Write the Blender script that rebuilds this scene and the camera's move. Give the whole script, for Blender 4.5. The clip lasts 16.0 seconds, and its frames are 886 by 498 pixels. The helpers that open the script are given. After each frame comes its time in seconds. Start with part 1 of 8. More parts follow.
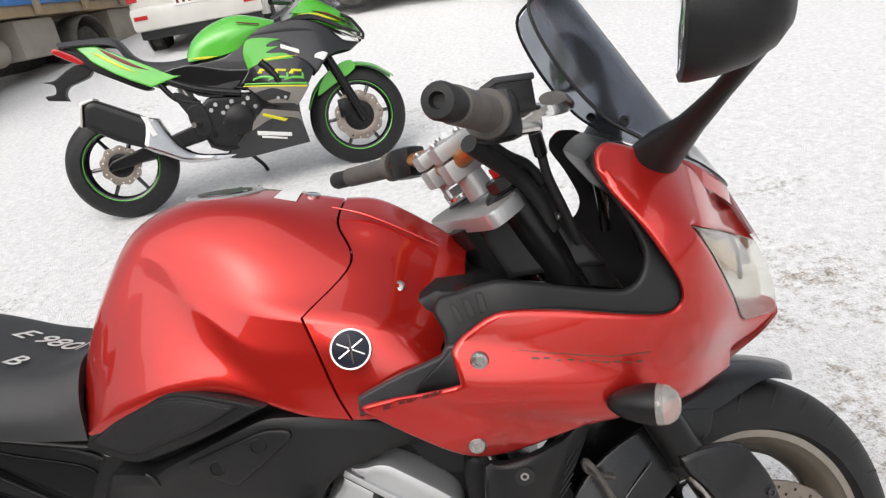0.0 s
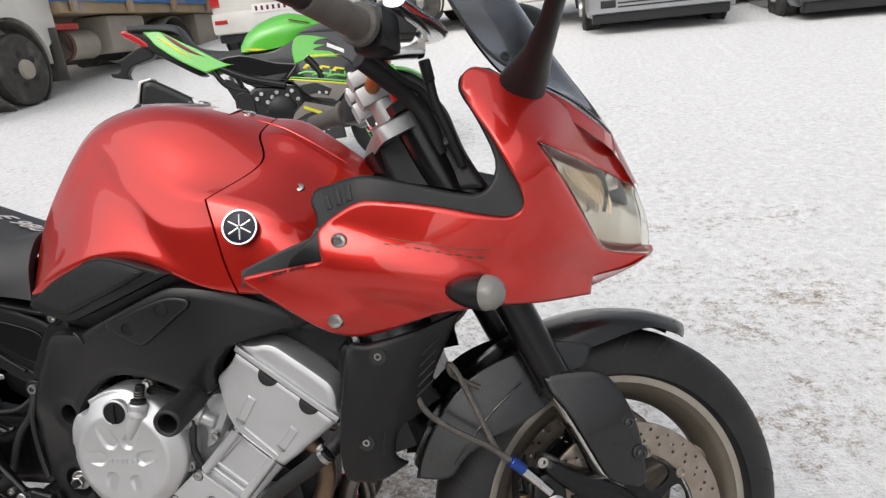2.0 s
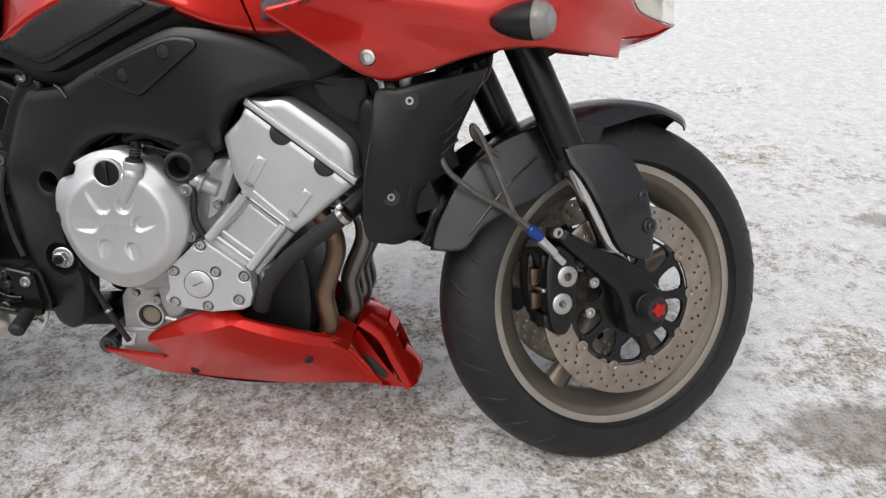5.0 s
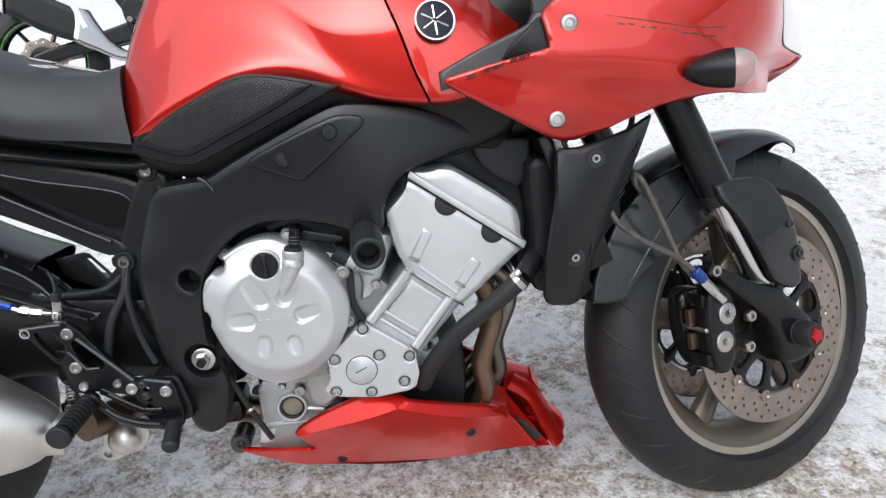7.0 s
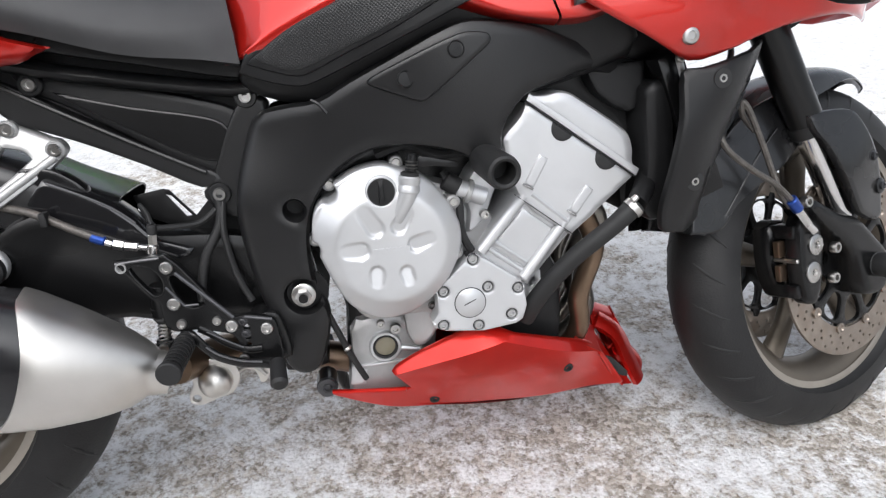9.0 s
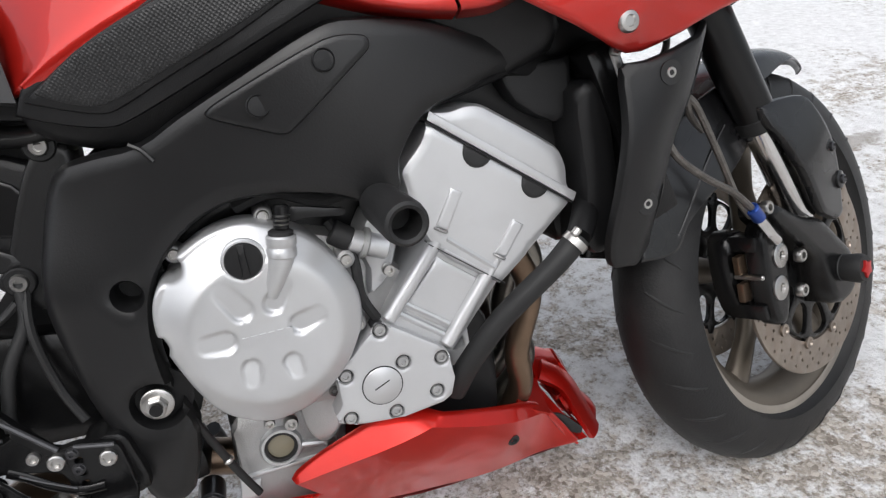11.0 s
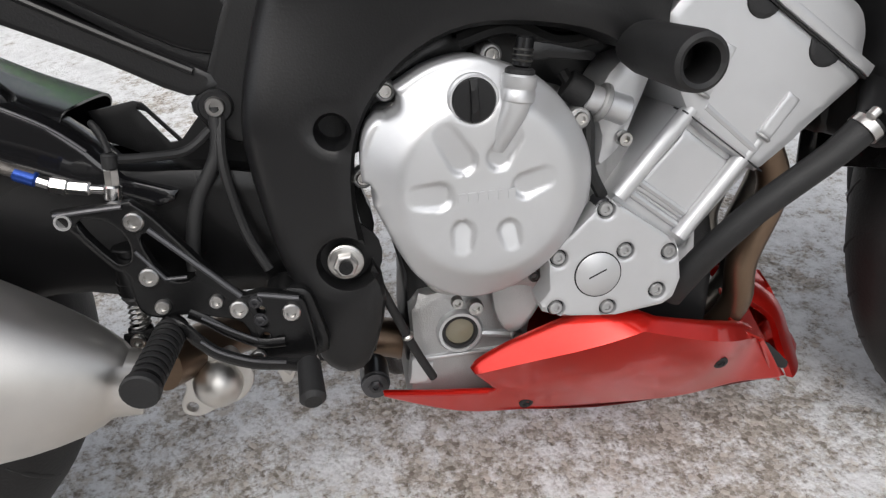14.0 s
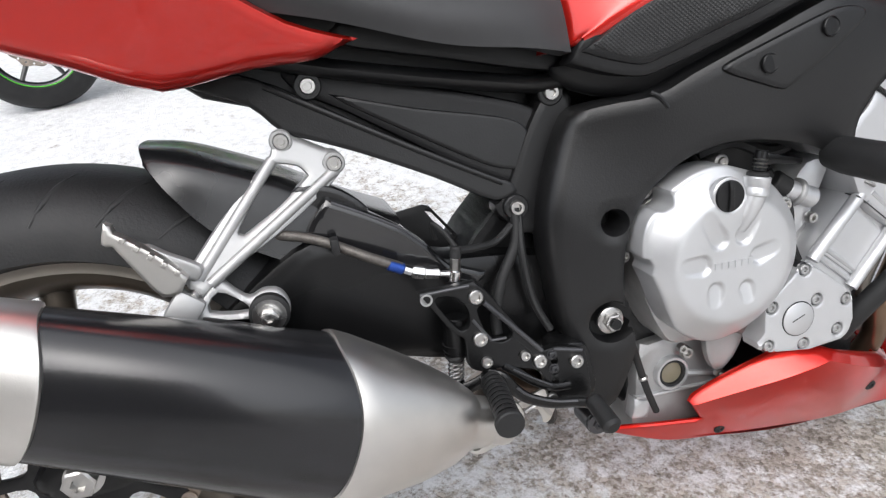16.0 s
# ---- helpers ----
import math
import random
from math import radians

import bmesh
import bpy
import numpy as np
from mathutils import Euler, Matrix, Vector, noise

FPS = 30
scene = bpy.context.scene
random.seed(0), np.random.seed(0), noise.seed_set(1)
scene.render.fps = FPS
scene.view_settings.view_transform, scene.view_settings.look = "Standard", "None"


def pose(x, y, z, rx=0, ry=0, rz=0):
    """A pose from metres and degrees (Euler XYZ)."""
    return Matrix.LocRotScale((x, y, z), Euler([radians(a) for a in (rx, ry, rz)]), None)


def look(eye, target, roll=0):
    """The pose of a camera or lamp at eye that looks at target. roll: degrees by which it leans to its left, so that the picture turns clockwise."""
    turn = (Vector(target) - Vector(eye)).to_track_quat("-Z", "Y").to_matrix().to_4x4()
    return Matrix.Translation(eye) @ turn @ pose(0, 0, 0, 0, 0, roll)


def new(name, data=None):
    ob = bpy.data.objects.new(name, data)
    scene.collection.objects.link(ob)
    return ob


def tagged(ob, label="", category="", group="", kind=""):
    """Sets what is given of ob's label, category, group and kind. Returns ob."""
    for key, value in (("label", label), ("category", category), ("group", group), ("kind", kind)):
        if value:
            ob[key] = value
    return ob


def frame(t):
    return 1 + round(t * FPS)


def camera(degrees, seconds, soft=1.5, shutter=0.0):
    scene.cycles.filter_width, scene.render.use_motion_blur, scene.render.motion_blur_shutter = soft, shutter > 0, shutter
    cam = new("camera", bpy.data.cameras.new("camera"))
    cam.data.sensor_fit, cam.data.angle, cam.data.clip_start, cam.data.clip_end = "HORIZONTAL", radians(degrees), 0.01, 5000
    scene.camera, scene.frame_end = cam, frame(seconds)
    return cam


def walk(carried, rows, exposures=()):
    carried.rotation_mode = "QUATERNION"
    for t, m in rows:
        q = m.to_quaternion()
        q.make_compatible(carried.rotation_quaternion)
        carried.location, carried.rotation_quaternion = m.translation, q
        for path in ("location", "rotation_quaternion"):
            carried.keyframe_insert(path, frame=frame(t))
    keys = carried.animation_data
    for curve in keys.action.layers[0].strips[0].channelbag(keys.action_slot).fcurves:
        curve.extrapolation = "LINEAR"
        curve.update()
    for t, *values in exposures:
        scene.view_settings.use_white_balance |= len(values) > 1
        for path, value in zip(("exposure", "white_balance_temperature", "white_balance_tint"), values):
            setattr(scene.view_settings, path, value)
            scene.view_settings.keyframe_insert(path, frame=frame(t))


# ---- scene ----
cam = camera(67.17, 16.0, soft=1.3)
PATH = [
    (0, (0.2990, 0.1402, 1.2403), (0.0400, 1.9756, 0.4891), -10.40),
    (0.5, (0.3443, 0.0678, 1.2368), (0.0236, 1.9163, 0.5440), -7.49),
    (1, (0.4627, 0.0357, 1.2135), (0.0144, 1.8625, 0.5341), -6.23),
    (1.5, (0.5315, 0.0315, 1.1533), (0.0721, 1.8531, 0.4672), -5.93),
    (2, (0.5356, 0.0126, 1.0938), (0.1134, 1.8577, 0.4478), -6.10),
    (2.5, (0.5347, 0.0022, 1.0472), (0.1690, 1.8405, 0.3496), -5.44),
    (3, (0.5270, -0.0076, 0.9970), (0.2483, 1.8377, 0.2777), -3.99),
    (3.5, (0.5178, -0.0268, 0.9546), (0.3321, 1.8049, 0.1735), -2.75),
    (4, (0.5168, -0.0268, 0.9181), (0.3583, 1.7794, 0.0740), -2.52),
    (4.5, (0.4866, -0.0349, 0.8965), (0.3152, 1.7384, -0.0124), -1.79),
    (5, (0.3790, -0.0664, 0.8909), (0.1978, 1.7111, -0.0077), -1.98),
    (5.2, (0.3357, -0.0862, 0.8950), (0.1528, 1.6992, 0.0125), -2.07),
    (7.3, (0.0126, -0.0125, 0.9483), (0.0311, 1.8003, 0.1038), -5.91),
    (7.5, (-0.0217, -0.0143, 0.9488), (0.0206, 1.7999, 0.1078), -4.76),
    (8, (-0.1031, -0.0203, 0.9464), (0.0046, 1.8014, 0.1280), -5.79),
    (8.5, (-0.1413, -0.0228, 0.9162), (-0.0152, 1.7701, 0.0389), -5.29),
    (8.7, (-0.1595, -0.0201, 0.8979), (-0.0468, 1.7638, 0.0006), -4.86),
    (10.8, (-0.1551, 0.1270, 0.8614), (0.1919, 1.8826, -0.0316), -7.74),
    (11, (-0.1061, 0.1936, 0.8495), (0.2484, 1.9363, -0.0656), -7.64),
    (11.5, (-0.0403, 0.3005, 0.8131), (0.3411, 2.0194, -0.1356), -7.11),
    (12, (-0.0572, 0.3392, 0.7981), (0.3025, 2.0534, -0.1674), -7.28),
    (12.5, (-0.0962, 0.3464, 0.7902), (0.1702, 2.0668, -0.1943), -7.24),
    (13, (-0.1401, 0.3286, 0.7702), (0.0350, 2.0419, -0.2467), -6.43),
    (13.5, (-0.1900, 0.3091, 0.7627), (-0.1014, 2.0108, -0.2846), -6.09),
    (14, (-0.2305, 0.2767, 0.7579), (-0.1638, 1.9728, -0.2998), -5.64),
    (14.5, (-0.3028, 0.2365, 0.7728), (-0.2578, 1.9537, -0.2515), -5.46),
    (15, (-0.3943, 0.1744, 0.8111), (-0.3323, 1.9318, -0.1418), -6.07),
    (15.5, (-0.4807, 0.1231, 0.8465), (-0.3511, 1.8904, -0.0807), -5.97),
    (16, (-0.5747, 0.1603, 0.8754), (-0.3363, 1.9413, -0.0027), -6.06),
]
walk(cam, [(t, look(eye, target, roll)) for t, eye, target, roll in PATH], exposures=[(0, 0.24, 6580, 10), (2, 0.10, 6560, 10), (2.7, 0.01, 6570, 10), (3.5, 0.01, 6580, 10), (4.0, 0.01, 6580, 10), (4.5, 0.06, 6580, 10), (5.2, 0.17, 6500, 10), (7.3, 0.46, 6200, 10), (8.5, 0.54, 6230, 10), (11, 0.27, 6350, 10), (12.5, 0.22, 6420, 10), (14, 0.19, 6470, 10), (15, 0.3, 6440, 10), (16, 0.54, 6300, 10)])

# ---- world and sun: a bright overcast sky ----
world = bpy.data.worlds.new("overcast")
scene.world = world
world.use_nodes = True
wn = world.node_tree
sky = wn.nodes.new("ShaderNodeTexSky")
sky.sky_type, sky.sun_disc = "NISHITA", False
sky.sun_elevation, sky.sun_rotation = radians(48), radians(200)
sky.air_density, sky.dust_density, sky.ozone_density = 1.0, 4.0, 1.0
grey = wn.nodes.new("ShaderNodeHueSaturation")
grey.inputs["Saturation"].default_value = 0.30
wn.links.new(sky.outputs[0], grey.inputs["Color"])
wn.links.new(grey.outputs[0], wn.nodes["Background"].inputs[0])
wn.nodes["Background"].inputs[1].default_value = 0.15
sun = new("sun", bpy.data.lights.new("sun", "SUN"))
sun.data.energy, sun.data.angle, sun.data.color = 1.4, radians(100), (1.0, 0.99, 0.975)
sun.matrix_world = look((-1.5, -3.5, 6.0), (0, 1.0, 0))

# ---- materials ----
def make(name, col, rough=0.5, metal=0.0, var=0.12, scale=30.0, bump=0.0, bscale=200.0, coat=0.0, coatr=0.05, second=None, dirt=0.0, spec=0.5):
    """Principled surface with colour and roughness varied at two scales, fine relief, and an optional second tone as worn or dirty patches."""
    m = bpy.data.materials.new(name)
    m.use_nodes = True
    nt = m.node_tree
    b = nt.nodes["Principled BSDF"]
    tc = nt.nodes.new("ShaderNodeTexCoord")
    n1 = nt.nodes.new("ShaderNodeTexNoise")
    n1.inputs["Scale"].default_value, n1.inputs["Detail"].default_value = scale, 6.0
    n2 = nt.nodes.new("ShaderNodeTexNoise")
    n2.inputs["Scale"].default_value, n2.inputs["Detail"].default_value = scale * 0.13, 3.0
    mul = nt.nodes.new("ShaderNodeMath")
    mul.operation = "MULTIPLY"
    for n in (n1, n2):
        nt.links.new(tc.outputs["Object"], n.inputs["Vector"])
    nt.links.new(n1.outputs["Fac"], mul.inputs[0])
    nt.links.new(n2.outputs["Fac"], mul.inputs[1])
    ramp = nt.nodes.new("ShaderNodeMapRange")
    ramp.inputs["From Min"].default_value, ramp.inputs["From Max"].default_value = 0.1, 0.42
    nt.links.new(mul.outputs[0], ramp.inputs["Value"])
    mix = nt.nodes.new("ShaderNodeMix")
    mix.data_type = "RGBA"
    hi = [min(1.0, c * (1 + var)) for c in col] + [1]
    lo = [c * (1 - var) for c in col] + [1]
    mix.inputs[6].default_value, mix.inputs[7].default_value = lo, hi
    nt.links.new(ramp.outputs[0], mix.inputs[0])
    out = mix.outputs[2]
    if second:
        n3 = nt.nodes.new("ShaderNodeTexNoise")
        n3.inputs["Scale"].default_value, n3.inputs["Detail"].default_value = scale * 0.5, 8.0
        nt.links.new(tc.outputs["Object"], n3.inputs["Vector"])
        r3 = nt.nodes.new("ShaderNodeMapRange")
        r3.inputs["From Min"].default_value, r3.inputs["From Max"].default_value = 0.5, 0.75
        r3.inputs["To Max"].default_value = dirt
        nt.links.new(n3.outputs["Fac"], r3.inputs["Value"])
        mix2 = nt.nodes.new("ShaderNodeMix")
        mix2.data_type = "RGBA"
        nt.links.new(out, mix2.inputs[6])
        mix2.inputs[7].default_value = (*second, 1)
        nt.links.new(r3.outputs[0], mix2.inputs[0])
        out = mix2.outputs[2]
    nt.links.new(out, b.inputs["Base Color"])
    rr = nt.nodes.new("ShaderNodeMapRange")
    rr.inputs["To Min"].default_value, rr.inputs["To Max"].default_value = max(0.02, rough * 0.82), min(1, rough * 1.2)
    nt.links.new(n2.outputs["Fac"], rr.inputs["Value"])
    nt.links.new(rr.outputs[0], b.inputs["Roughness"])
    b.inputs["Metallic"].default_value = metal
    b.inputs["Specular IOR Level"].default_value = spec
    b.inputs["Coat Weight"].default_value, b.inputs["Coat Roughness"].default_value = coat, coatr
    if bump:
        nb = nt.nodes.new("ShaderNodeTexNoise")
        nb.inputs["Scale"].default_value, nb.inputs["Detail"].default_value = bscale, 4.0
        nt.links.new(tc.outputs["Object"], nb.inputs["Vector"])
        bp = nt.nodes.new("ShaderNodeBump")
        bp.inputs["Strength"].default_value, bp.inputs["Distance"].default_value = bump, 0.002
        nt.links.new(nb.outputs["Fac"], bp.inputs["Height"])
        nt.links.new(bp.outputs[0], b.inputs["Normal"])
    return m


RED = make("candy_red_paint", (0.53, 0.0150, 0.0090), 0.30, 0.62, 0.08, 8, coat=0.9, coatr=0.015, second=(0.50, 0.03, 0.02), dirt=0.12)
RED_DIRTY = make("dusty_red_paint", (0.58, 0.011, 0.005), 0.30, 0.75, 0.10, 20, coat=0.6, coatr=0.04, second=(0.36, 0.07, 0.045), dirt=0.2)
PLASTIC = make("black_plastic", (0.0085, 0.0085, 0.009), 0.38, 0, 0.2, 40, 0.20, 900, spec=0.33)
SATIN = make("satin_black_frame", (0.0082, 0.0082, 0.0087), 0.35, 0.0, 0.2, 15, 0.10, 500, second=(0.026, 0.025, 0.023), dirt=0.14, spec=0.44)
GLOSSB = make("gloss_black", (0.010, 0.010, 0.011), 0.16, 0, 0.2, 20, coat=0.6)
DARKM = make("black_metal", (0.007, 0.007, 0.0074), 0.27, 0.3, 0.25, 25, 0.06, 400)
RUBBER = make("tyre_rubber", (0.0125, 0.0125, 0.013), 0.52, 0, 0.25, 25, 0.25, 300, second=(0.045, 0.042, 0.039), dirt=0.22, spec=0.34)
SOFTR = make("black_rubber", (0.010, 0.010, 0.0104), 0.60, 0, 0.2, 50, 0.2, 600)
SEATM = make("seat_vinyl", (0.030, 0.030, 0.0315), 0.50, 0, 0.15, 40, 0.3, 1500)
ALU = make("silver_engine_paint", (0.57, 0.575, 0.585), 0.36, 0.62, 0.06, 25, 0.06, 900, second=(0.30, 0.29, 0.27), dirt=0.22)
ALUC = make("cast_aluminium", (0.45, 0.45, 0.45), 0.45, 0.75, 0.15, 40, 0.25, 600, second=(0.16, 0.15, 0.13), dirt=0.5)
STEEL = make("bright_steel", (0.50, 0.49, 0.475), 0.28, 1.0, 0.12, 60, 0.05, 500)
POLISH = make("polished_alloy", (0.68, 0.67, 0.66), 0.16, 1.0, 0.06, 30)
BRUSH = make("brushed_stainless", (0.66, 0.64, 0.61), 0.40, 1.0, 0.08, 25, 0.05, 700)
PIPE = make("heat_stained_pipe", (0.23, 0.16, 0.11), 0.35, 0.9, 0.5, 12, 0.1, 300, second=(0.05, 0.04, 0.035), dirt=0.9)
WHEELP = make("bronze_grey_wheel_paint", (0.135, 0.115, 0.092), 0.36, 0.55, 0.12, 25, 0.05, 500, second=(0.06, 0.05, 0.04), dirt=0.5)
DISCM = make("used_brake_disc", (0.33, 0.285, 0.245), 0.38, 0.9, 0.18, 60, 0.1, 700, second=(0.20, 0.13, 0.09), dirt=0.6)
TRIM = make("satin_grey_trim", (0.034, 0.034, 0.036), 0.33, 0.0, 0.15, 30, 0.08, 600, spec=0.45)
# lighter grey painting highlights along black edges; also the grey linkage sleeve
EDGE = make("edge_glint_grey_metal", (0.085, 0.085, 0.09), 0.32, 0.6, 0.15, 60)
CARBON = make("dark_carbon_fender", (0.010, 0.010, 0.0107), 0.27, 0.1, 0.35, 60, coat=0.2, coatr=0.1)
WORNR = make("worn_grip_rubber", (0.105, 0.096, 0.086), 0.62, 0, 0.3, 40, 0.3, 500, second=(0.015, 0.015, 0.015), dirt=0.7)
MUFF = make("black_muffler_paint", (0.013, 0.013, 0.0145), 0.24, 0.2, 0.2, 30, 0.05, 900, coat=0.3, coatr=0.12)
ORANGE = make("gold_bar_anodising", (0.42, 0.17, 0.045), 0.35, 0.7, 0.12, 40)
REDA = make("red_anodised", (0.50, 0.02, 0.02), 0.3, 0.6, 0.1, 30)
BLUEA = make("blue_anodised", (0.02, 0.06, 0.28), 0.3, 0.6, 0.1, 30)
HOSE = make("braided_line", (0.12, 0.11, 0.10), 0.4, 0.5, 0.35, 400, 0.3, 900)
WHITEP = make("white_paint", (0.75, 0.75, 0.73), 0.4, 0, 0.06, 20)
CREAM = make("dirty_white_vehicle_paint", (0.62, 0.61, 0.57), 0.35, 0, 0.08, 4, second=(0.35, 0.32, 0.28), dirt=0.5, coat=0.3)
SATINALU = make("satin_alloy", (0.43, 0.43, 0.428), 0.46, 0.65, 0.08, 40, 0.05, 700)
RIMEDGE = make("worn_rim_edge", (0.34, 0.31, 0.27), 0.34, 0.6, 0.12, 40, 0.05, 500)
HEADER = make("dull_steel_header", (0.20, 0.185, 0.165), 0.32, 0.9, 0.4, 14, 0.1, 300, second=(0.06, 0.05, 0.04), dirt=0.7)
BADGE = make("badge_dark_blue", (0.008, 0.009, 0.022), 0.35, 0, 0.1, 20, spec=0.3)
DECAL = make("decal_dark_green", (0.10, 0.055, 0.03), 0.4, 0, 0.3, 60)
DECALB = make("decal_black", (0.13, 0.012, 0.010), 0.4, 0.2, 0.2, 60)
CHALK = make("chalk_marker", (0.62, 0.62, 0.60), 0.8, 0, 0.2, 80)
GREEN = make("lime_green_paint", (0.085, 0.46, 0.035), 0.3, 0.0, 0.06, 10, coat=0.8)
YELLOW = make("yellow_stripe", (0.65, 0.60, 0.02), 0.35, 0, 0.06, 20)
GREYP = make("graphite_grey_paint", (0.026, 0.026, 0.029), 0.35, 0.3, 0.1, 20, coat=0.4)
TITAN = make("warm_grey_paint", (0.24, 0.22, 0.20), 0.4, 0.4, 0.1, 20)
TRUCKB = make("weathered_truck_body", (0.36, 0.27, 0.16), 0.6, 0, 0.25, 3, 0.2, 60, second=(0.05, 0.16, 0.42), dirt=0.8)
TRUCKBL = make("worn_blue_paint", (0.05, 0.19, 0.50), 0.5, 0, 0.25, 5, second=(0.40, 0.25, 0.12), dirt=0.7)
DUSTYR = make("dusty_truck_tyre", (0.045, 0.042, 0.038), 0.8, 0, 0.3, 10, 0.3, 60, second=(0.16, 0.145, 0.125), dirt=0.6)
# patchy dark surface of the unseen wall added for reflections
WALLDARK = make("unseen_wall_dark", (0.12, 0.105, 0.09), 0.85, 0, 0.25, 2.0, 0.4, 40, second=(0.07, 0.06, 0.055), dirt=0.7)
RUST = make("rusty_iron", (0.16, 0.08, 0.06), 0.75, 0.2, 0.4, 6, 0.3, 90)
GRIME = make("grimy_chassis", (0.075, 0.070, 0.062), 0.75, 0.1, 0.35, 6, 0.3, 80, second=(0.24, 0.22, 0.19), dirt=0.7)
MUDB = make("mud_beige_metal", (0.34, 0.31, 0.26), 0.65, 0, 0.2, 4, 0.2, 60, second=(0.18, 0.16, 0.13), dirt=0.7)
FENCE = make("brown_fence_paint", (0.14, 0.085, 0.075), 0.7, 0, 0.25, 3, 0.2, 50)
CARGREY = make("grey_car_paint", (0.30, 0.31, 0.32), 0.3, 0.4, 0.06, 5, coat=0.6)
CARDARK = make("dark_car_paint", (0.03, 0.03, 0.036), 0.25, 0.2, 0.1, 5, coat=0.6)
REDLENS = make("red_lamp_lens", (0.45, 0.02, 0.02), 0.15, 0, 0.05, 20, coat=0.5)


def glass(name, col, rough=0.02, alpha=1.0, trans=1.0):
    m = make(name, col, rough, 0, 0.03, 10)
    b = m.node_tree.nodes["Principled BSDF"]
    b.inputs["Transmission Weight"].default_value = trans
    b.inputs["IOR"].default_value = 1.45
    return m


SMOKE = glass("smoked_screen", (0.31, 0.33, 0.37), 0.10)
LENS = glass("clear_lens", (0.95, 0.95, 0.93), 0.02)
CLOUDY = glass("faceted_clear_lens", (0.72, 0.70, 0.66), 0.08, 1.0, 0.75)
LENSY = glass("aged_headlight_lens", (0.90, 0.885, 0.83), 0.05)
REFLECTOR = make("headlight_reflector", (0.72, 0.69, 0.63), 0.20, 0.95, 0.05, 20)
GOLDREF = make("gold_tinted_reflector", (0.78, 0.62, 0.40), 0.22, 0.8, 0.06, 40)
MIRRORG = make("mirror_glass", (0.85, 0.86, 0.87), 0.02, 1.0, 0.01, 10)


def knurl():
    """Embossed dot grip on the knee pads."""
    m = make("dotted_grip_plastic", (0.009, 0.009, 0.0095), 0.45, 0, 0.15, 30)
    nt = m.node_tree
    vor = nt.nodes.new("ShaderNodeTexVoronoi")
    vor.inputs["Scale"].default_value, vor.inputs["Randomness"].default_value = 330, 0.0
    tc = nt.nodes.new("ShaderNodeTexCoord")
    flat = nt.nodes.new("ShaderNodeMapping")
    flat.inputs["Scale"].default_value = (1, 0, 1)
    flat.inputs["Rotation"].default_value = (0, radians(45), 0)
    nt.links.new(tc.outputs["Object"], flat.inputs["Vector"])
    nt.links.new(flat.outputs[0], vor.inputs["Vector"])
    bp = nt.nodes.new("ShaderNodeBump")
    bp.inputs["Strength"].default_value, bp.inputs["Distance"].default_value = 0.55, 0.0012
    nt.links.new(vor.outputs["Distance"], bp.inputs["Height"])
    nt.links.new(bp.outputs[0], nt.nodes["Principled BSDF"].inputs["Normal"])
    return m


KNURL = knurl()


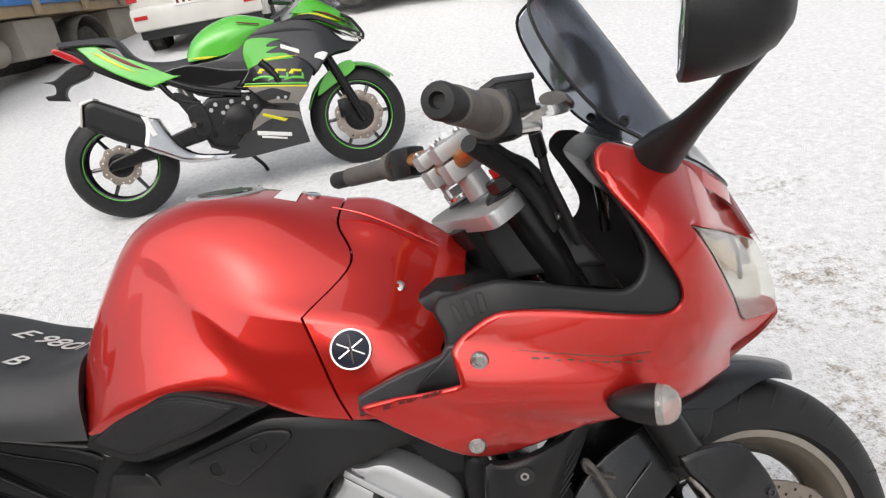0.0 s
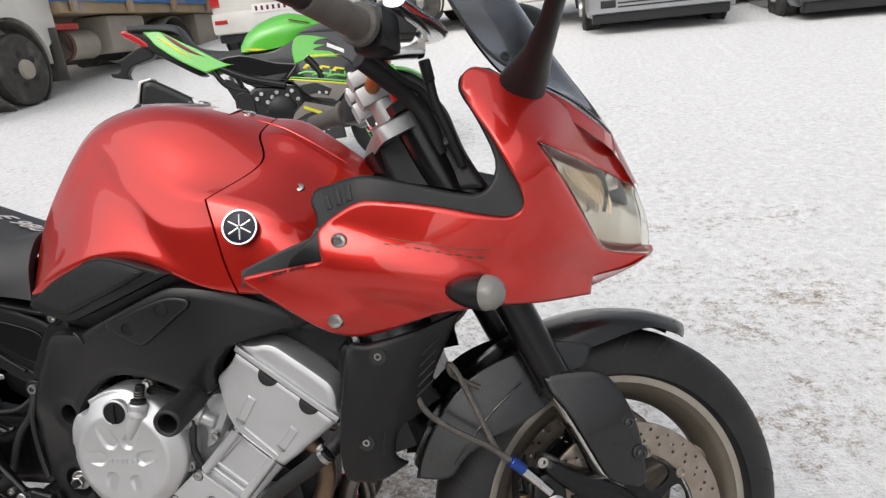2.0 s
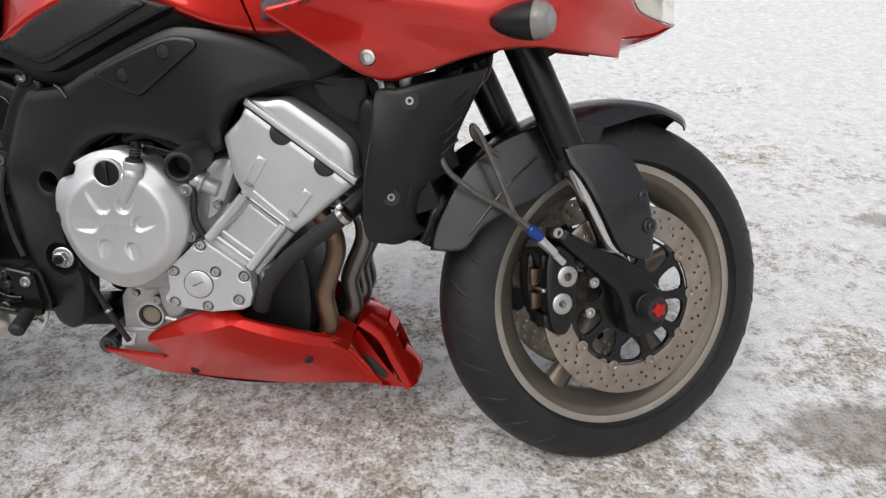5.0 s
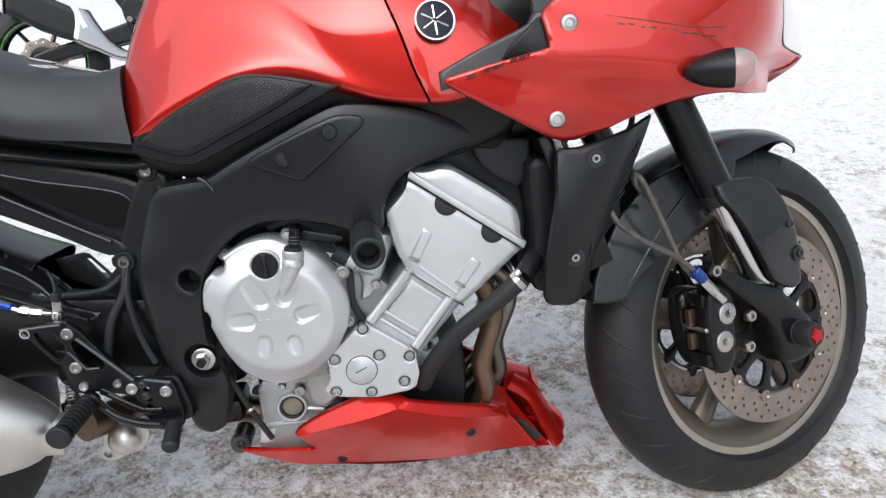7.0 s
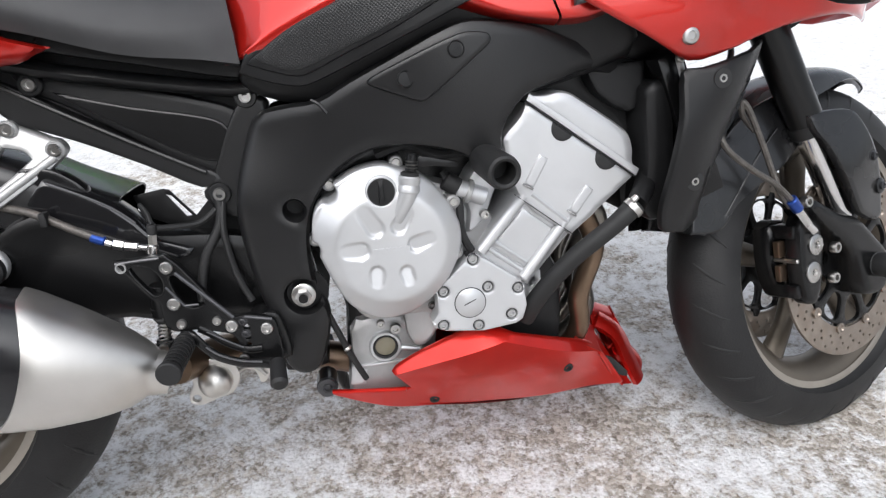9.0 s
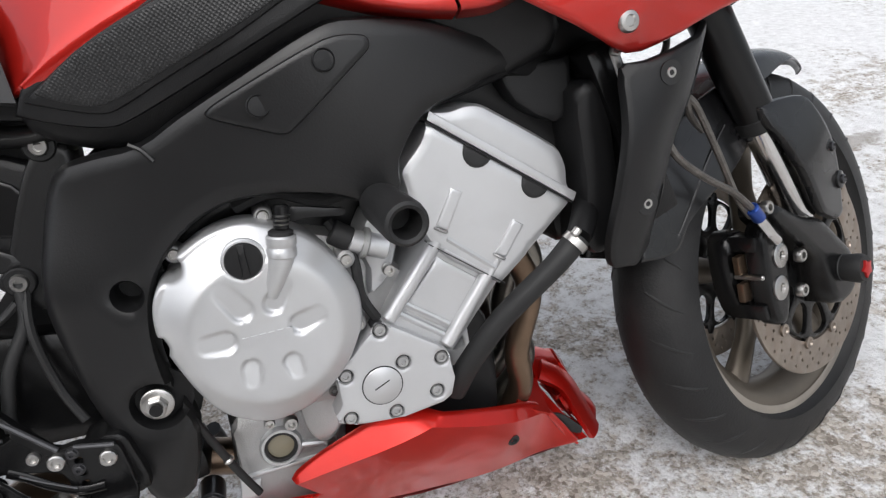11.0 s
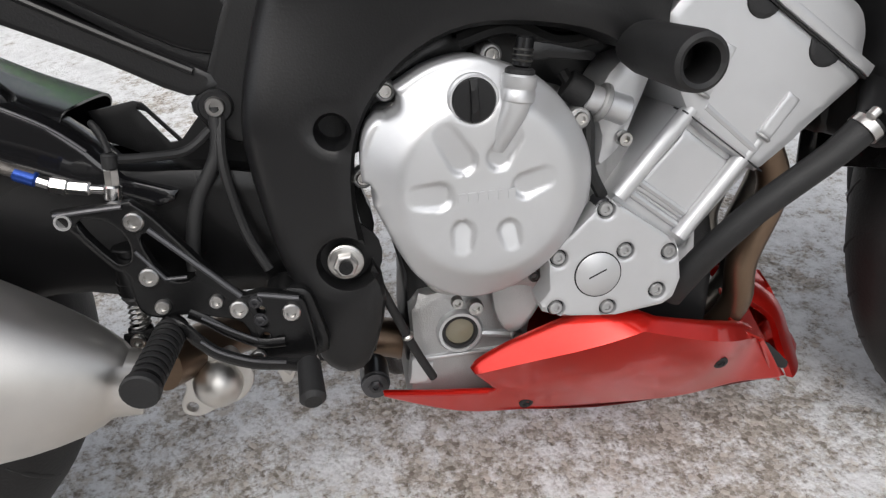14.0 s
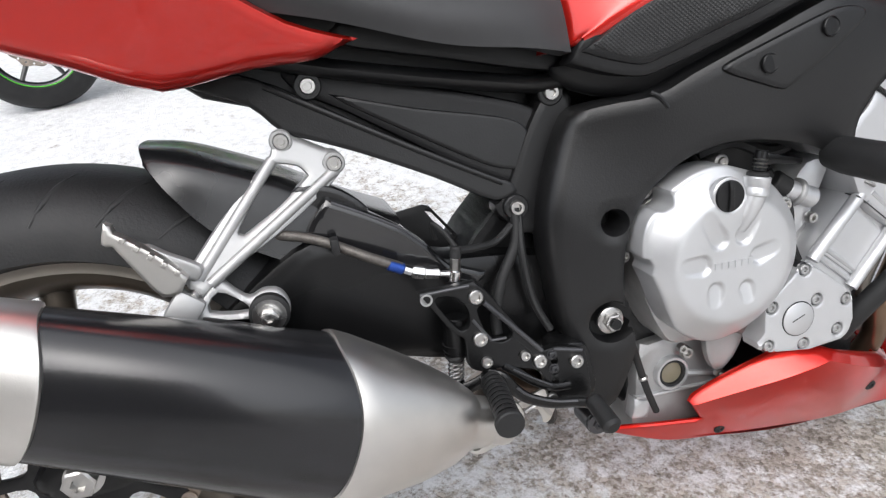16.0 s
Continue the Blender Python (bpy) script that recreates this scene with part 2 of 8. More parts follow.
def ground_material():
    """Packed snow and ice with grey grit showing through, streaked by wheels."""
    m = bpy.data.materials.new("packed_snow_and_grit")
    m.use_nodes = True
    nt = m.node_tree
    b = nt.nodes["Principled BSDF"]
    tc = nt.nodes.new("ShaderNodeTexCoord")

    def tex(scale, detail=6.0, rough=0.6, stretch=None, kind="ShaderNodeTexNoise"):
        n = nt.nodes.new(kind)
        n.inputs["Scale"].default_value = scale
        if kind == "ShaderNodeTexNoise":
            n.inputs["Detail"].default_value, n.inputs["Roughness"].default_value = detail, rough
        if stretch:
            mp = nt.nodes.new("ShaderNodeMapping")
            mp.inputs["Scale"].default_value = stretch
            mp.inputs["Rotation"].default_value = (0, 0, radians(12))
            nt.links.new(tc.outputs["Object"], mp.inputs["Vector"])
            nt.links.new(mp.outputs[0], n.inputs["Vector"])
        else:
            nt.links.new(tc.outputs["Object"], n.inputs["Vector"])
        return n

    def rng(src, lo, hi, a=0.0, c=1.0):
        r = nt.nodes.new("ShaderNodeMapRange")
        for k, v in zip(("From Min", "From Max", "To Min", "To Max"), (lo, hi, a, c)):
            r.inputs[k].default_value = v
        nt.links.new(src, r.inputs["Value"])
        return r.outputs[0]

    def blend(f, a, c):
        x = nt.nodes.new("ShaderNodeMix")
        x.data_type = "RGBA"
        nt.links.new(f, x.inputs[0])
        for slot, v in ((6, a), (7, c)):
            if isinstance(v, tuple):
                x.inputs[slot].default_value = (*v, 1)
            else:
                nt.links.new(v, x.inputs[slot])
        return x.outputs[2]

    def math2(op, a, c):
        x = nt.nodes.new("ShaderNodeMath")
        x.operation = op
        for i, v in enumerate((a, c)):
            if isinstance(v, float):
                x.inputs[i].default_value = v
            else:
                nt.links.new(v, x.inputs[i])
        return x.outputs[0]

    big = tex(0.55, 4, 0.55, (0.6, 1.6, 1))
    streak = tex(1.6, 5, 0.6, (0.35, 2.2, 1))
    mid = tex(4.0, 6, 0.62)
    fine = tex(27, 9, 0.78)
    grain = tex(130, 5, 0.75)
    speck = tex(120, kind="ShaderNodeTexVoronoi")
    xyz = nt.nodes.new("ShaderNodeSeparateXYZ")
    nt.links.new(tc.outputs["Object"], xyz.inputs[0])
    # the strip where the motorcycle stands is scraped down to grit; the yard beyond keeps its snow
    yard = rng(xyz.outputs["Y"], 0.7, 4.2, 0.05, 0.75)

    def damp(x, y, rx, ry):
        """A damp brown stain with a ragged edge."""
        mp = nt.nodes.new("ShaderNodeMapping")
        mp.inputs["Location"].default_value = (-x / rx, -y / ry, 0)
        mp.inputs["Scale"].default_value = (1 / rx, 1 / ry, 0)
        nt.links.new(tc.outputs["Object"], mp.inputs["Vector"])
        ln = nt.nodes.new("ShaderNodeVectorMath")
        ln.operation = "LENGTH"
        nt.links.new(mp.outputs[0], ln.inputs[0])
        rag = math2("ADD", ln.outputs["Value"], rng(mid.outputs["Fac"], 0.3, 0.7, -0.6, 0.6))
        rag = math2("ADD", rag, rng(fine.outputs["Fac"], 0.3, 0.7, -0.3, 0.3))
        return rng(rag, 1.15, 0.65)

    patchy = math2("ADD", rng(big.outputs["Fac"], 0.3, 0.7, -0.25, 0.25), rng(mid.outputs["Fac"], 0.3, 0.7, -0.36, 0.36))
    patchy = math2("ADD", patchy, rng(streak.outputs["Fac"], 0.3, 0.7, -0.22, 0.22))
    worn = math2("ADD", patchy, yard)
    grit = blend(rng(grain.outputs["Fac"], 0.35, 0.65), (0.25, 0.215, 0.178), (0.58, 0.53, 0.47))
    tone = nt.nodes.new("ShaderNodeSeparateColor")
    nt.links.new(speck.outputs["Color"], tone.inputs[0])
    grit = blend(rng(tone.outputs[0], 0.62, 0.80, 0.0, 0.75), grit, (0.64, 0.59, 0.53))
    grit = blend(rng(tone.outputs[1], 0.78, 0.90, 0.0, 0.7), grit, (0.16, 0.13, 0.10))
    snow = blend(rng(fine.outputs["Fac"], 0.35, 0.65), (0.62, 0.615, 0.61), (0.87, 0.87, 0.87))
    edge = math2("ADD", rng(fine.outputs["Fac"], 0.3, 0.7, -0.60, 0.60), math2("ADD", worn, rng(grain.outputs["Fac"], 0.3, 0.7, -0.25, 0.25)))
    cover = rng(edge, -0.16, 0.26)
    col = blend(cover, grit, snow)
    stain = damp(1.02, 0.95, 0.17, 0.10)
    for x, y, rx, ry in ((1.22, 0.80, 0.14, 0.07), (1.55, 1.85, 0.16, 0.05), (0.05, 0.62, 0.45, 0.12)):
        stain = math2("MAXIMUM", stain, damp(x, y, rx, ry))
    col = blend(math2("MULTIPLY", stain, 0.62), col, (0.20, 0.165, 0.13))
    nt.links.new(col, b.inputs["Base Color"])
    nt.links.new(rng(cover, 0, 1, 0.85, 0.55), b.inputs["Roughness"])
    b.inputs["Specular IOR Level"].default_value = 0.35
    h = math2("ADD", math2("MULTIPLY", fine.outputs["Fac"], 0.8), math2("MULTIPLY", grain.outputs["Fac"], 0.35))
    h = math2("SUBTRACT", h, math2("MULTIPLY", speck.outputs["Distance"], 0.35))
    bp = nt.nodes.new("ShaderNodeBump")
    bp.inputs["Strength"].default_value, bp.inputs["Distance"].default_value = 0.8, 0.012
    nt.links.new(h, bp.inputs["Height"])
    nt.links.new(bp.outputs[0], b.inputs["Normal"])
    return m


SNOW = ground_material()

# ---- geometry tools ----
from mathutils import geometry


class G:
    """A growing mesh: vertices and faces."""

    def __init__(self):
        self.v, self.f = [], []

    def add(self, vs, fs):
        o = len(self.v)
        self.v += [tuple(float(c) for c in p) for p in vs]
        self.f += [tuple(i + o for i in f) for f in fs]
        return self

    def __add__(self, other):
        return G().add(self.v, self.f).add(other.v, other.f)

    def map(self, fn):
        self.v = [tuple(fn(Vector(p))) for p in self.v]
        return self

    def mirror(self):
        g = G()
        g.add([(x, -y, z) for x, y, z in self.v], [f[::-1] for f in self.f])
        return g


def part(name, g, material, parent=None, label="", sharp=38, m=None):
    """Links a mesh as one object under a thing or a part."""
    me = bpy.data.meshes.new(name)
    vs = [m @ Vector(p) for p in g.v] if m is not None else g.v
    me.from_pydata(vs, [], g.f)
    bm = bmesh.new()
    bm.from_mesh(me)
    bmesh.ops.recalc_face_normals(bm, faces=bm.faces)
    bm.to_mesh(me)
    bm.free()
    me.polygons.foreach_set("use_smooth", [True] * len(me.polygons))
    me.set_sharp_from_angle(angle=radians(sharp))
    me.materials.append(material)
    ob = new(name, me)
    if parent:
        ob.parent = parent
    return tagged(ob, label)


def thing(name, label, category, m=None, group="", kind=""):
    ob = new(name)
    ob.empty_display_size = 0.1
    if m is not None:
        ob.matrix_world = m
    return tagged(ob, label, category, group, kind)


def sm(pts, n=4, sharp=(), closed=True):
    """A smooth curve through points; corners listed in sharp stay corners."""
    P = [Vector(p) for p in pts]
    N = len(P)
    out = []
    for i in range(N if closed else N - 1):
        a, b = P[i], P[(i + 1) % N]
        pa = P[i - 1] if (closed or i > 0) else a
        pb = P[(i + 2) % N] if (closed or i + 2 < N) else b
        ta = (b - a) if i in sharp else (b - pa) * 0.5
        tb = (b - a) if (i + 1) % N in sharp else (pb - a) * 0.5
        lim = (b - a).length
        if ta.length > lim * 1.2:
            ta *= lim * 1.2 / ta.length
        if tb.length > lim * 1.2:
            tb *= lim * 1.2 / tb.length
        for k in range(n):
            t = k / n
            out.append(a * (2 * t**3 - 3 * t**2 + 1) + ta * (t**3 - 2 * t**2 + t) + b * (3 * t**2 - 2 * t**3) + tb * (t**3 - t**2))
    if not closed:
        out.append(P[-1])
    return [tuple(p) for p in out]


def circ(cx, cz, r, n=24, r2=None, turn=0.0):
    r2 = r2 or r
    c, s = math.cos(turn), math.sin(turn)
    pts = [(r * math.cos(2 * math.pi * k / n), r2 * math.sin(2 * math.pi * k / n)) for k in range(n)]
    return [(cx + a * c - b * s, cz + a * s + b * c) for a, b in pts]


def inside(P, poly):
    x, z = P[:, 0], P[:, 1]
    r = np.zeros(len(P), bool)
    n = len(poly)
    for i in range(n):
        (x1, z1), (x2, z2) = poly[i], poly[(i + 1) % n]
        if z1 == z2:
            continue
        c = ((z1 > z) != (z2 > z)) & (x < (x2 - x1) * (z - z1) / (z2 - z1) + x1)
        r ^= c
    return r


def border(P, polys):
    d = np.full(len(P), 1e9)
    for poly in polys:
        A = np.array(poly)
        B = np.roll(A, -1, axis=0)
        for a, b in zip(A, B):
            e = b - a
            L2 = max(float(e @ e), 1e-12)
            t = np.clip(((P - a) @ e) / L2, 0, 1)
            d = np.minimum(d, np.linalg.norm(P - (a + t[:, None] * e), axis=1))
    return d


class Field:
    """A smooth surface y(x, z) through a few control points (thin plate)."""

    def __init__(self, pts):
        P = np.array(pts, float)
        self.p, n = P[:, :2], len(P)
        Q = np.c_[np.ones(n), self.p]
        A = np.block([[self.k(self.p) + 1e-6 * np.eye(n), Q], [Q.T, np.zeros((3, 3))]])
        self.w = np.linalg.solve(A, np.r_[P[:, 2], np.zeros(3)])

    def k(self, a):
        d = np.linalg.norm(a[:, None] - self.p[None], axis=2)
        return np.where(d > 0, d * d * np.log(np.maximum(d, 1e-9)), 0)

    def __call__(self, a):
        return self.k(a) @ self.w[:-3] + self.w[-3] + a @ self.w[-2:]

    def at(self, x, z):
        return float(self(np.array([[x, z]], float))[0])


def finer(poly, step):
    """The outline with its long edges cut into short ones."""
    out = []
    for a, b in zip(poly, list(poly[1:]) + [poly[0]]):
        n = max(1, math.ceil(math.hypot(b[0] - a[0], b[1] - a[1]) / step))
        out += [(a[0] + (b[0] - a[0]) * k / n, a[1] + (b[1] - a[1]) * k / n) for k in range(n)]
    return out


class Crease:
    """A Field with a crease along a line: below it the surface swells outwards by up to h."""

    def __init__(self, base, a, b, h, reach):
        self.base, self.a, self.h, self.reach = base, np.array(a), h, reach
        d = np.array(b) - self.a
        self.n = np.array([d[1], -d[0]]) / np.linalg.norm(d)

    def __call__(self, P):
        d = (P - self.a) @ self.n
        t = np.clip(d / self.reach, 0, 1)
        return self.base(P) - self.h * np.sin(np.minimum(t, 1) * np.pi) ** 1.0 * (t > 0)

    def at(self, x, z):
        return float(self(np.array([[x, z]], float))[0])


class Fold:
    """A surface with a straight fold: left of the line a-b it leans inwards by slope."""

    def __init__(self, base, a, b, slope):
        self.base, self.a, self.slope = base, np.array(a), slope
        d = np.array(b) - self.a
        self.n = np.array([-d[1], d[0]]) / np.linalg.norm(d)

    def __call__(self, P):
        d = (P - self.a) @ self.n
        return self.base(P) + self.slope * 0.5 * (d + np.sqrt(d * d + 1e-8))

    def at(self, x, z):
        return float(self(np.array([[x, z]], float))[0])


class Dish:
    """A truncated cone with a flat crown and thumb-shaped pockets, steep at their closed inner ends and running out towards the rim."""

    def __init__(self, y, c, r, rise, pockets, depth):
        self.y, self.c, self.r, self.rise, self.pockets, self.depth = y, np.array(c), r, rise, pockets, depth

    def __call__(self, P):
        s = (self.r - np.linalg.norm(P - self.c, axis=1)) / 0.026
        s = 0.5 * (s + 1 - np.sqrt((s - 1) ** 2 + 0.03))
        out = self.y - self.rise * np.clip(s, -0.1, 1)
        for a, b, hw in self.pockets:
            a, b = np.array(a), np.array(b)
            L = np.linalg.norm(b - a)
            e = (b - a) / L
            q = (P - a) @ e
            f = np.clip((q - hw) / (L - hw), 0, 1)
            near = np.clip(q, hw, L - hw * 0.75)
            dist = np.linalg.norm(P - (a + near[:, None] * e), axis=1)
            k = np.clip((hw * (1 - 0.20 * f) - dist) / 0.0030, 0, 1)
            out = out + self.depth * k * k * (3 - 2 * k) * (1 - 0.95 * np.clip(q / L, 0, 1))
        return out


def slab(outline, y, th=0.004, r=0.003, holes=(), res=0.014, lift=0.0, lines=()):
    """A panel: the outline in side view, its outer face at y (a number or a Field), rounded over at its rim, th thick inwards.
    lift: how far it stands outside the Field; lines: folds that the mesh follows."""
    polys = [finer(outline, res * 0.7)] + [finer(h, max(res * 0.7, 0.004)) for h in holes]
    outline = polys[0]
    verts, edges = [], []
    for poly in polys:
        o = len(verts)
        verts += poly
        edges += [(o + i, o + (i + 1) % len(poly)) for i in range(len(poly))]
    folds = []
    for a, b in lines:
        k = max(2, math.ceil(math.hypot(b[0] - a[0], b[1] - a[1]) / (res * 0.8)))
        o = len(verts)
        pts = [(a[0] + (b[0] - a[0]) * i / k, a[1] + (b[1] - a[1]) * i / k) for i in range(k + 1)]
        verts += pts
        folds += pts
        edges += [(o + i, o + i + 1) for i in range(k)]
    extra = []
    for j, poly in enumerate(polys):
        A = np.array(poly)
        area = 0.5 * np.sum(A[:, 0] * np.roll(A[:, 1], -1) - np.roll(A[:, 0], -1) * A[:, 1])
        T = np.roll(A, -1, axis=0) - np.roll(A, 1, axis=0)
        T /= np.maximum(np.linalg.norm(T, axis=1), 1e-9)[:, None]
        N = np.c_[-T[:, 1], T[:, 0]] * (1 if area > 0 else -1) * (1 if j == 0 else -1)
        for f in (0.3, 1.0, 1.6) if r > 0.0015 else (0.3, 1.0):
            Q = A + N * r * f
            ok = border(Q, polys) > r * f * 0.93
            extra += [tuple(q) for q in Q[ok]]
    A = np.array(outline)
    lo, hi = A.min(0), A.max(0)
    gx, gz = np.meshgrid(np.arange(lo[0], hi[0], res), np.arange(lo[1], hi[1], res))
    gx = gx + (np.arange(gx.shape[0])[:, None] % 2) * res * 0.5
    P = np.c_[gx.ravel(), gz.ravel()]
    if len(P):
        P = P[border(P, polys) > max(r * 2.0, res * 0.45)]
        extra += [tuple(p) for p in P]
    E = np.array(extra) if extra else np.zeros((0, 2))
    if len(E):
        ok = inside(E, polys[0])
        for h in polys[1:]:
            ok &= ~inside(E, h)
        if folds:
            ok &= np.linalg.norm(E[:, None] - np.array(folds)[None], axis=2).min(1) > res * 0.5
        E = E[ok]
    allv = [Vector(v) for v in verts] + [Vector(v) for v in E]
    ov, oe, of = geometry.delaunay_2d_cdt(allv, edges, [], 0, 1e-6)[:3]
    V = np.array([tuple(v) for v in ov])
    C = np.array([V[list(f)].mean(0) for f in of])
    ok = inside(C, polys[0])
    for h in polys[1:]:
        ok &= ~inside(C, h)
    F = [f for f, k in zip(of, ok) if k]
    Y = (y(V) if callable(y) else np.full(len(V), float(y))) - lift
    d = np.clip(border(V, polys) / max(r, 1e-6), 0, 1)
    drop = r * (1 - np.sqrt(np.clip(1 - (1 - d) ** 2, 0, 1)))
    n = len(V)
    g = G()
    vs = [(V[i, 0], Y[i] + drop[i], V[i, 1]) for i in range(n)] + [(V[i, 0], Y[i] + max(th, r + 0.0005), V[i, 1]) for i in range(n)]
    fs = [tuple(f) for f in F] + [tuple(i + n for i in f[::-1]) for f in F]
    cnt = {}
    for f in F:
        for a, b in zip(f, f[1:] + f[:1]):
            k = (min(a, b), max(a, b))
            cnt[k] = (cnt.get(k, (0,))[0] + 1, a, b)
    for c, a, b in cnt.values():
        if c == 1:
            fs.append((b, a, a + n, b + n))
    return g.add(vs, fs)


def frame_of(d):
    d = Vector(d).normalized()
    u = d.orthogonal().normalized() if abs(d.z) > 0.95 else Vector((0, 0, 1)).cross(d).normalized()
    return d, u, d.cross(u)


def lathe(profile, p0=(0, 0, 0), axis=(0, 1, 0), n=32, squash=None):
    """Turns (radius, height) pairs about an axis through p0."""
    d, u, w = frame_of(axis)
    p0 = Vector(p0)
    vs, fs = [], []
    su, sw = squash or (1, 1)
    for r, h in profile:
        for k in range(n):
            a = 2 * math.pi * k / n
            vs.append(p0 + d * h + u * (r * math.cos(a) * su) + w * (r * math.sin(a) * sw))
    for i in range(len(profile) - 1):
        for k in range(n):
            a, b = i * n + k, i * n + (k + 1) % n
            fs.append((a, b, b + n, a + n))
    ring = profile[0] == profile[-1]
    if profile[0][0] > 1e-6 and not ring:
        fs.append(tuple(range(n))[::-1])
    if profile[-1][0] > 1e-6 and not ring:
        o = (len(profile) - 1) * n
        fs.append(tuple(range(o, o + n)))
    return G().add(vs, fs)


def cyl(p0, p1, r0, r1=None, n=20, ch=0.0015):
    p0, p1 = Vector(p0), Vector(p1)
    r1 = r0 if r1 is None else r1
    L = (p1 - p0).length
    ch = min(ch, r0 * 0.4, r1 * 0.4, L * 0.3)
    return lathe([(r0 - ch, 0), (r0, ch), (r1, L - ch), (r1 - ch, L)], p0, p1 - p0, n)


def hexa(p, axis, r, h):
    """A bolt head with a flange and a sunken socket."""
    return lathe([(r * 1.0, 0), (r * 1.0, h * 0.7), (r * 0.85, h), (r * 0.5, h), (r * 0.45, h * 0.35), (0.0001, h * 0.35)], p, axis, 12)


def nut(p, axis, r, h):
    return lathe([(r * 1.25, 0), (r * 1.25, h * 0.2), (r * 1.02, h * 0.25)], p, axis, 20) + lathe([(r, h * 0.2), (r, h * 0.9), (r * 0.85, h), (r * 0.45, h), (r * 0.4, h * 0.6), (0.0001, h * 0.6)], p, axis, 6)


def tube(pts, r, n=12, smooth=6, flat=None):
    """A round bar or hose along a curve; r may be one radius or one for each point."""
    P = [Vector(p) for p in (sm(pts, smooth, closed=False) if smooth > 1 else pts)]
    if isinstance(r, (list, tuple)):
        R = list(np.interp(np.linspace(0, len(r) - 1, len(P)), range(len(r)), r))
    else:
        R = [r] * len(P)
    T = [(P[min(i + 1, len(P) - 1)] - P[max(i - 1, 0)]).normalized() for i in range(len(P))]
    u = frame_of(T[0])[1]
    vs, fs = [], []
    a, b = flat or (1, 1)
    for i, p in enumerate(P):
        u = (u - T[i] * u.dot(T[i])).normalized()
        w = T[i].cross(u)
        for k in range(n):
            t = 2 * math.pi * k / n
            vs.append(p + u * (R[i] * a * math.cos(t)) + w * (R[i] * b * math.sin(t)))
    for i in range(len(P) - 1):
        for k in range(n):
            q, s = i * n + k, i * n + (k + 1) % n
            fs.append((q, s, s + n, q + n))
    fs.append(tuple(range(n))[::-1])
    fs.append(tuple(range((len(P) - 1) * n, len(P) * n)))
    return G().add(vs, fs)


def box(c, s, bevel=0.004, rot=None, seg=2):
    bm = bmesh.new()
    bmesh.ops.create_cube(bm, size=1.0, matrix=Matrix.Diagonal((*s, 1)))
    if bevel > 0:
        bmesh.ops.bevel(bm, geom=list(bm.edges), offset=min(bevel, min(s) * 0.45), segments=seg, profile=0.6, affect="EDGES")
    mm = Matrix.Translation(c) @ (rot.to_4x4() if rot is not None else Matrix.Identity(4))
    bm.verts.index_update()
    g = G().add([mm @ v.co for v in bm.verts], [[v.index for v in f.verts] for f in bm.faces])
    bm.free()
    return g


def loft(stations, nu=6, nv=6, both=True, crease=()):
    """A skin through rows of points (each from the centre line outwards); both: mirrored to the other side as one skin."""
    rows = [sm(s, nv, crease, False) for s in stations]
    cols = list(zip(*rows))
    cols = [sm(c, nu, closed=False) for c in cols]
    grid = [list(r) for r in zip(*cols)]
    if both:
        grid = [[(x, y, z) for x, y, z in r[::-1]] + [(x, -y, z) for x, y, z in r[1:]] for r in grid]
    m = len(grid[0])
    vs = [p for r in grid for p in r]
    fs = [(i * m + j, i * m + j + 1, (i + 1) * m + j + 1, (i + 1) * m + j) for i in range(len(grid) - 1) for j in range(m - 1)]
    return G().add(vs, fs)


def thick(g, t):
    """Gives a skin thickness, inwards along its normals."""
    bm = bmesh.new()
    vv = [bm.verts.new(p) for p in g.v]
    for f in g.f:
        try:
            bm.faces.new([vv[i] for i in f])
        except ValueError:
            pass
    bmesh.ops.remove_doubles(bm, verts=bm.verts, dist=1e-5)
    bmesh.ops.recalc_face_normals(bm, faces=bm.faces)
    bmesh.ops.solidify(bm, geom=list(bm.faces), thickness=t)
    bm.verts.index_update()
    out = G().add([v.co for v in bm.verts], [[v.index for v in f.verts] for f in bm.faces])
    bm.free()
    return out

# ---- ground: one sheet, level by the near motorcycle, rising gently behind it ----
def ground_z(x, y):
    t = y - 1.75
    rise = 0.105 * min(0.5 * (t + math.sqrt(t * t + 0.6)), 22)
    f = min(max((y - 1.2) / 3.0, 0), 1)
    side = -0.020 * f * f * (3 - 2 * f) * max(-30, min(30, x))
    drift = 0.055 * math.exp(-(((x + 1.0) / 0.32) ** 2) - ((y - 0.85) / 0.5) ** 2)
    return rise + side - 0.008 + drift


def spread(near, step, far, growth=1.18):
    a, b = near
    out = list(np.arange(a, b + 1e-6, step))
    s = step
    while out[-1] < far[1]:
        s *= growth
        out.append(out[-1] + s)
    s = step
    while out[0] > far[0]:
        s *= growth
        out.insert(0, out[0] - s)
    return out


def build_ground():
    xs, ys = spread((-1.7, 2.2), 0.016, (-500, 500)), spread((0.35, 2.3), 0.016, (-60, 800))
    vs = []
    for y in ys:
        for x in xs:
            z = ground_z(x, y)
            if -6 < x < 6 and -1 < y < 9:
                z += 0.006 * noise.noise((x * 3.1, y * 3.1, 0)) + 0.0045 * noise.noise((x * 13, y * 13, 3)) + 0.003 * noise.noise((x * 37, y * 37, 7)) - 0.003
            else:
                z += 0.02 * noise.noise((x * 0.6, y * 0.6, 0))
            vs.append((x, y, z))
    m = len(xs)
    fs = [(i * m + j, i * m + j + 1, (i + 1) * m + j + 1, (i + 1) * m + j) for i in range(len(ys) - 1) for j in range(m - 1)]
    g = part("ground", G().add(vs, fs), SNOW, None, "packed snow and ice over grey grit, worn by wheels", 180)
    tagged(g, category="ground", kind="structure")


build_ground()


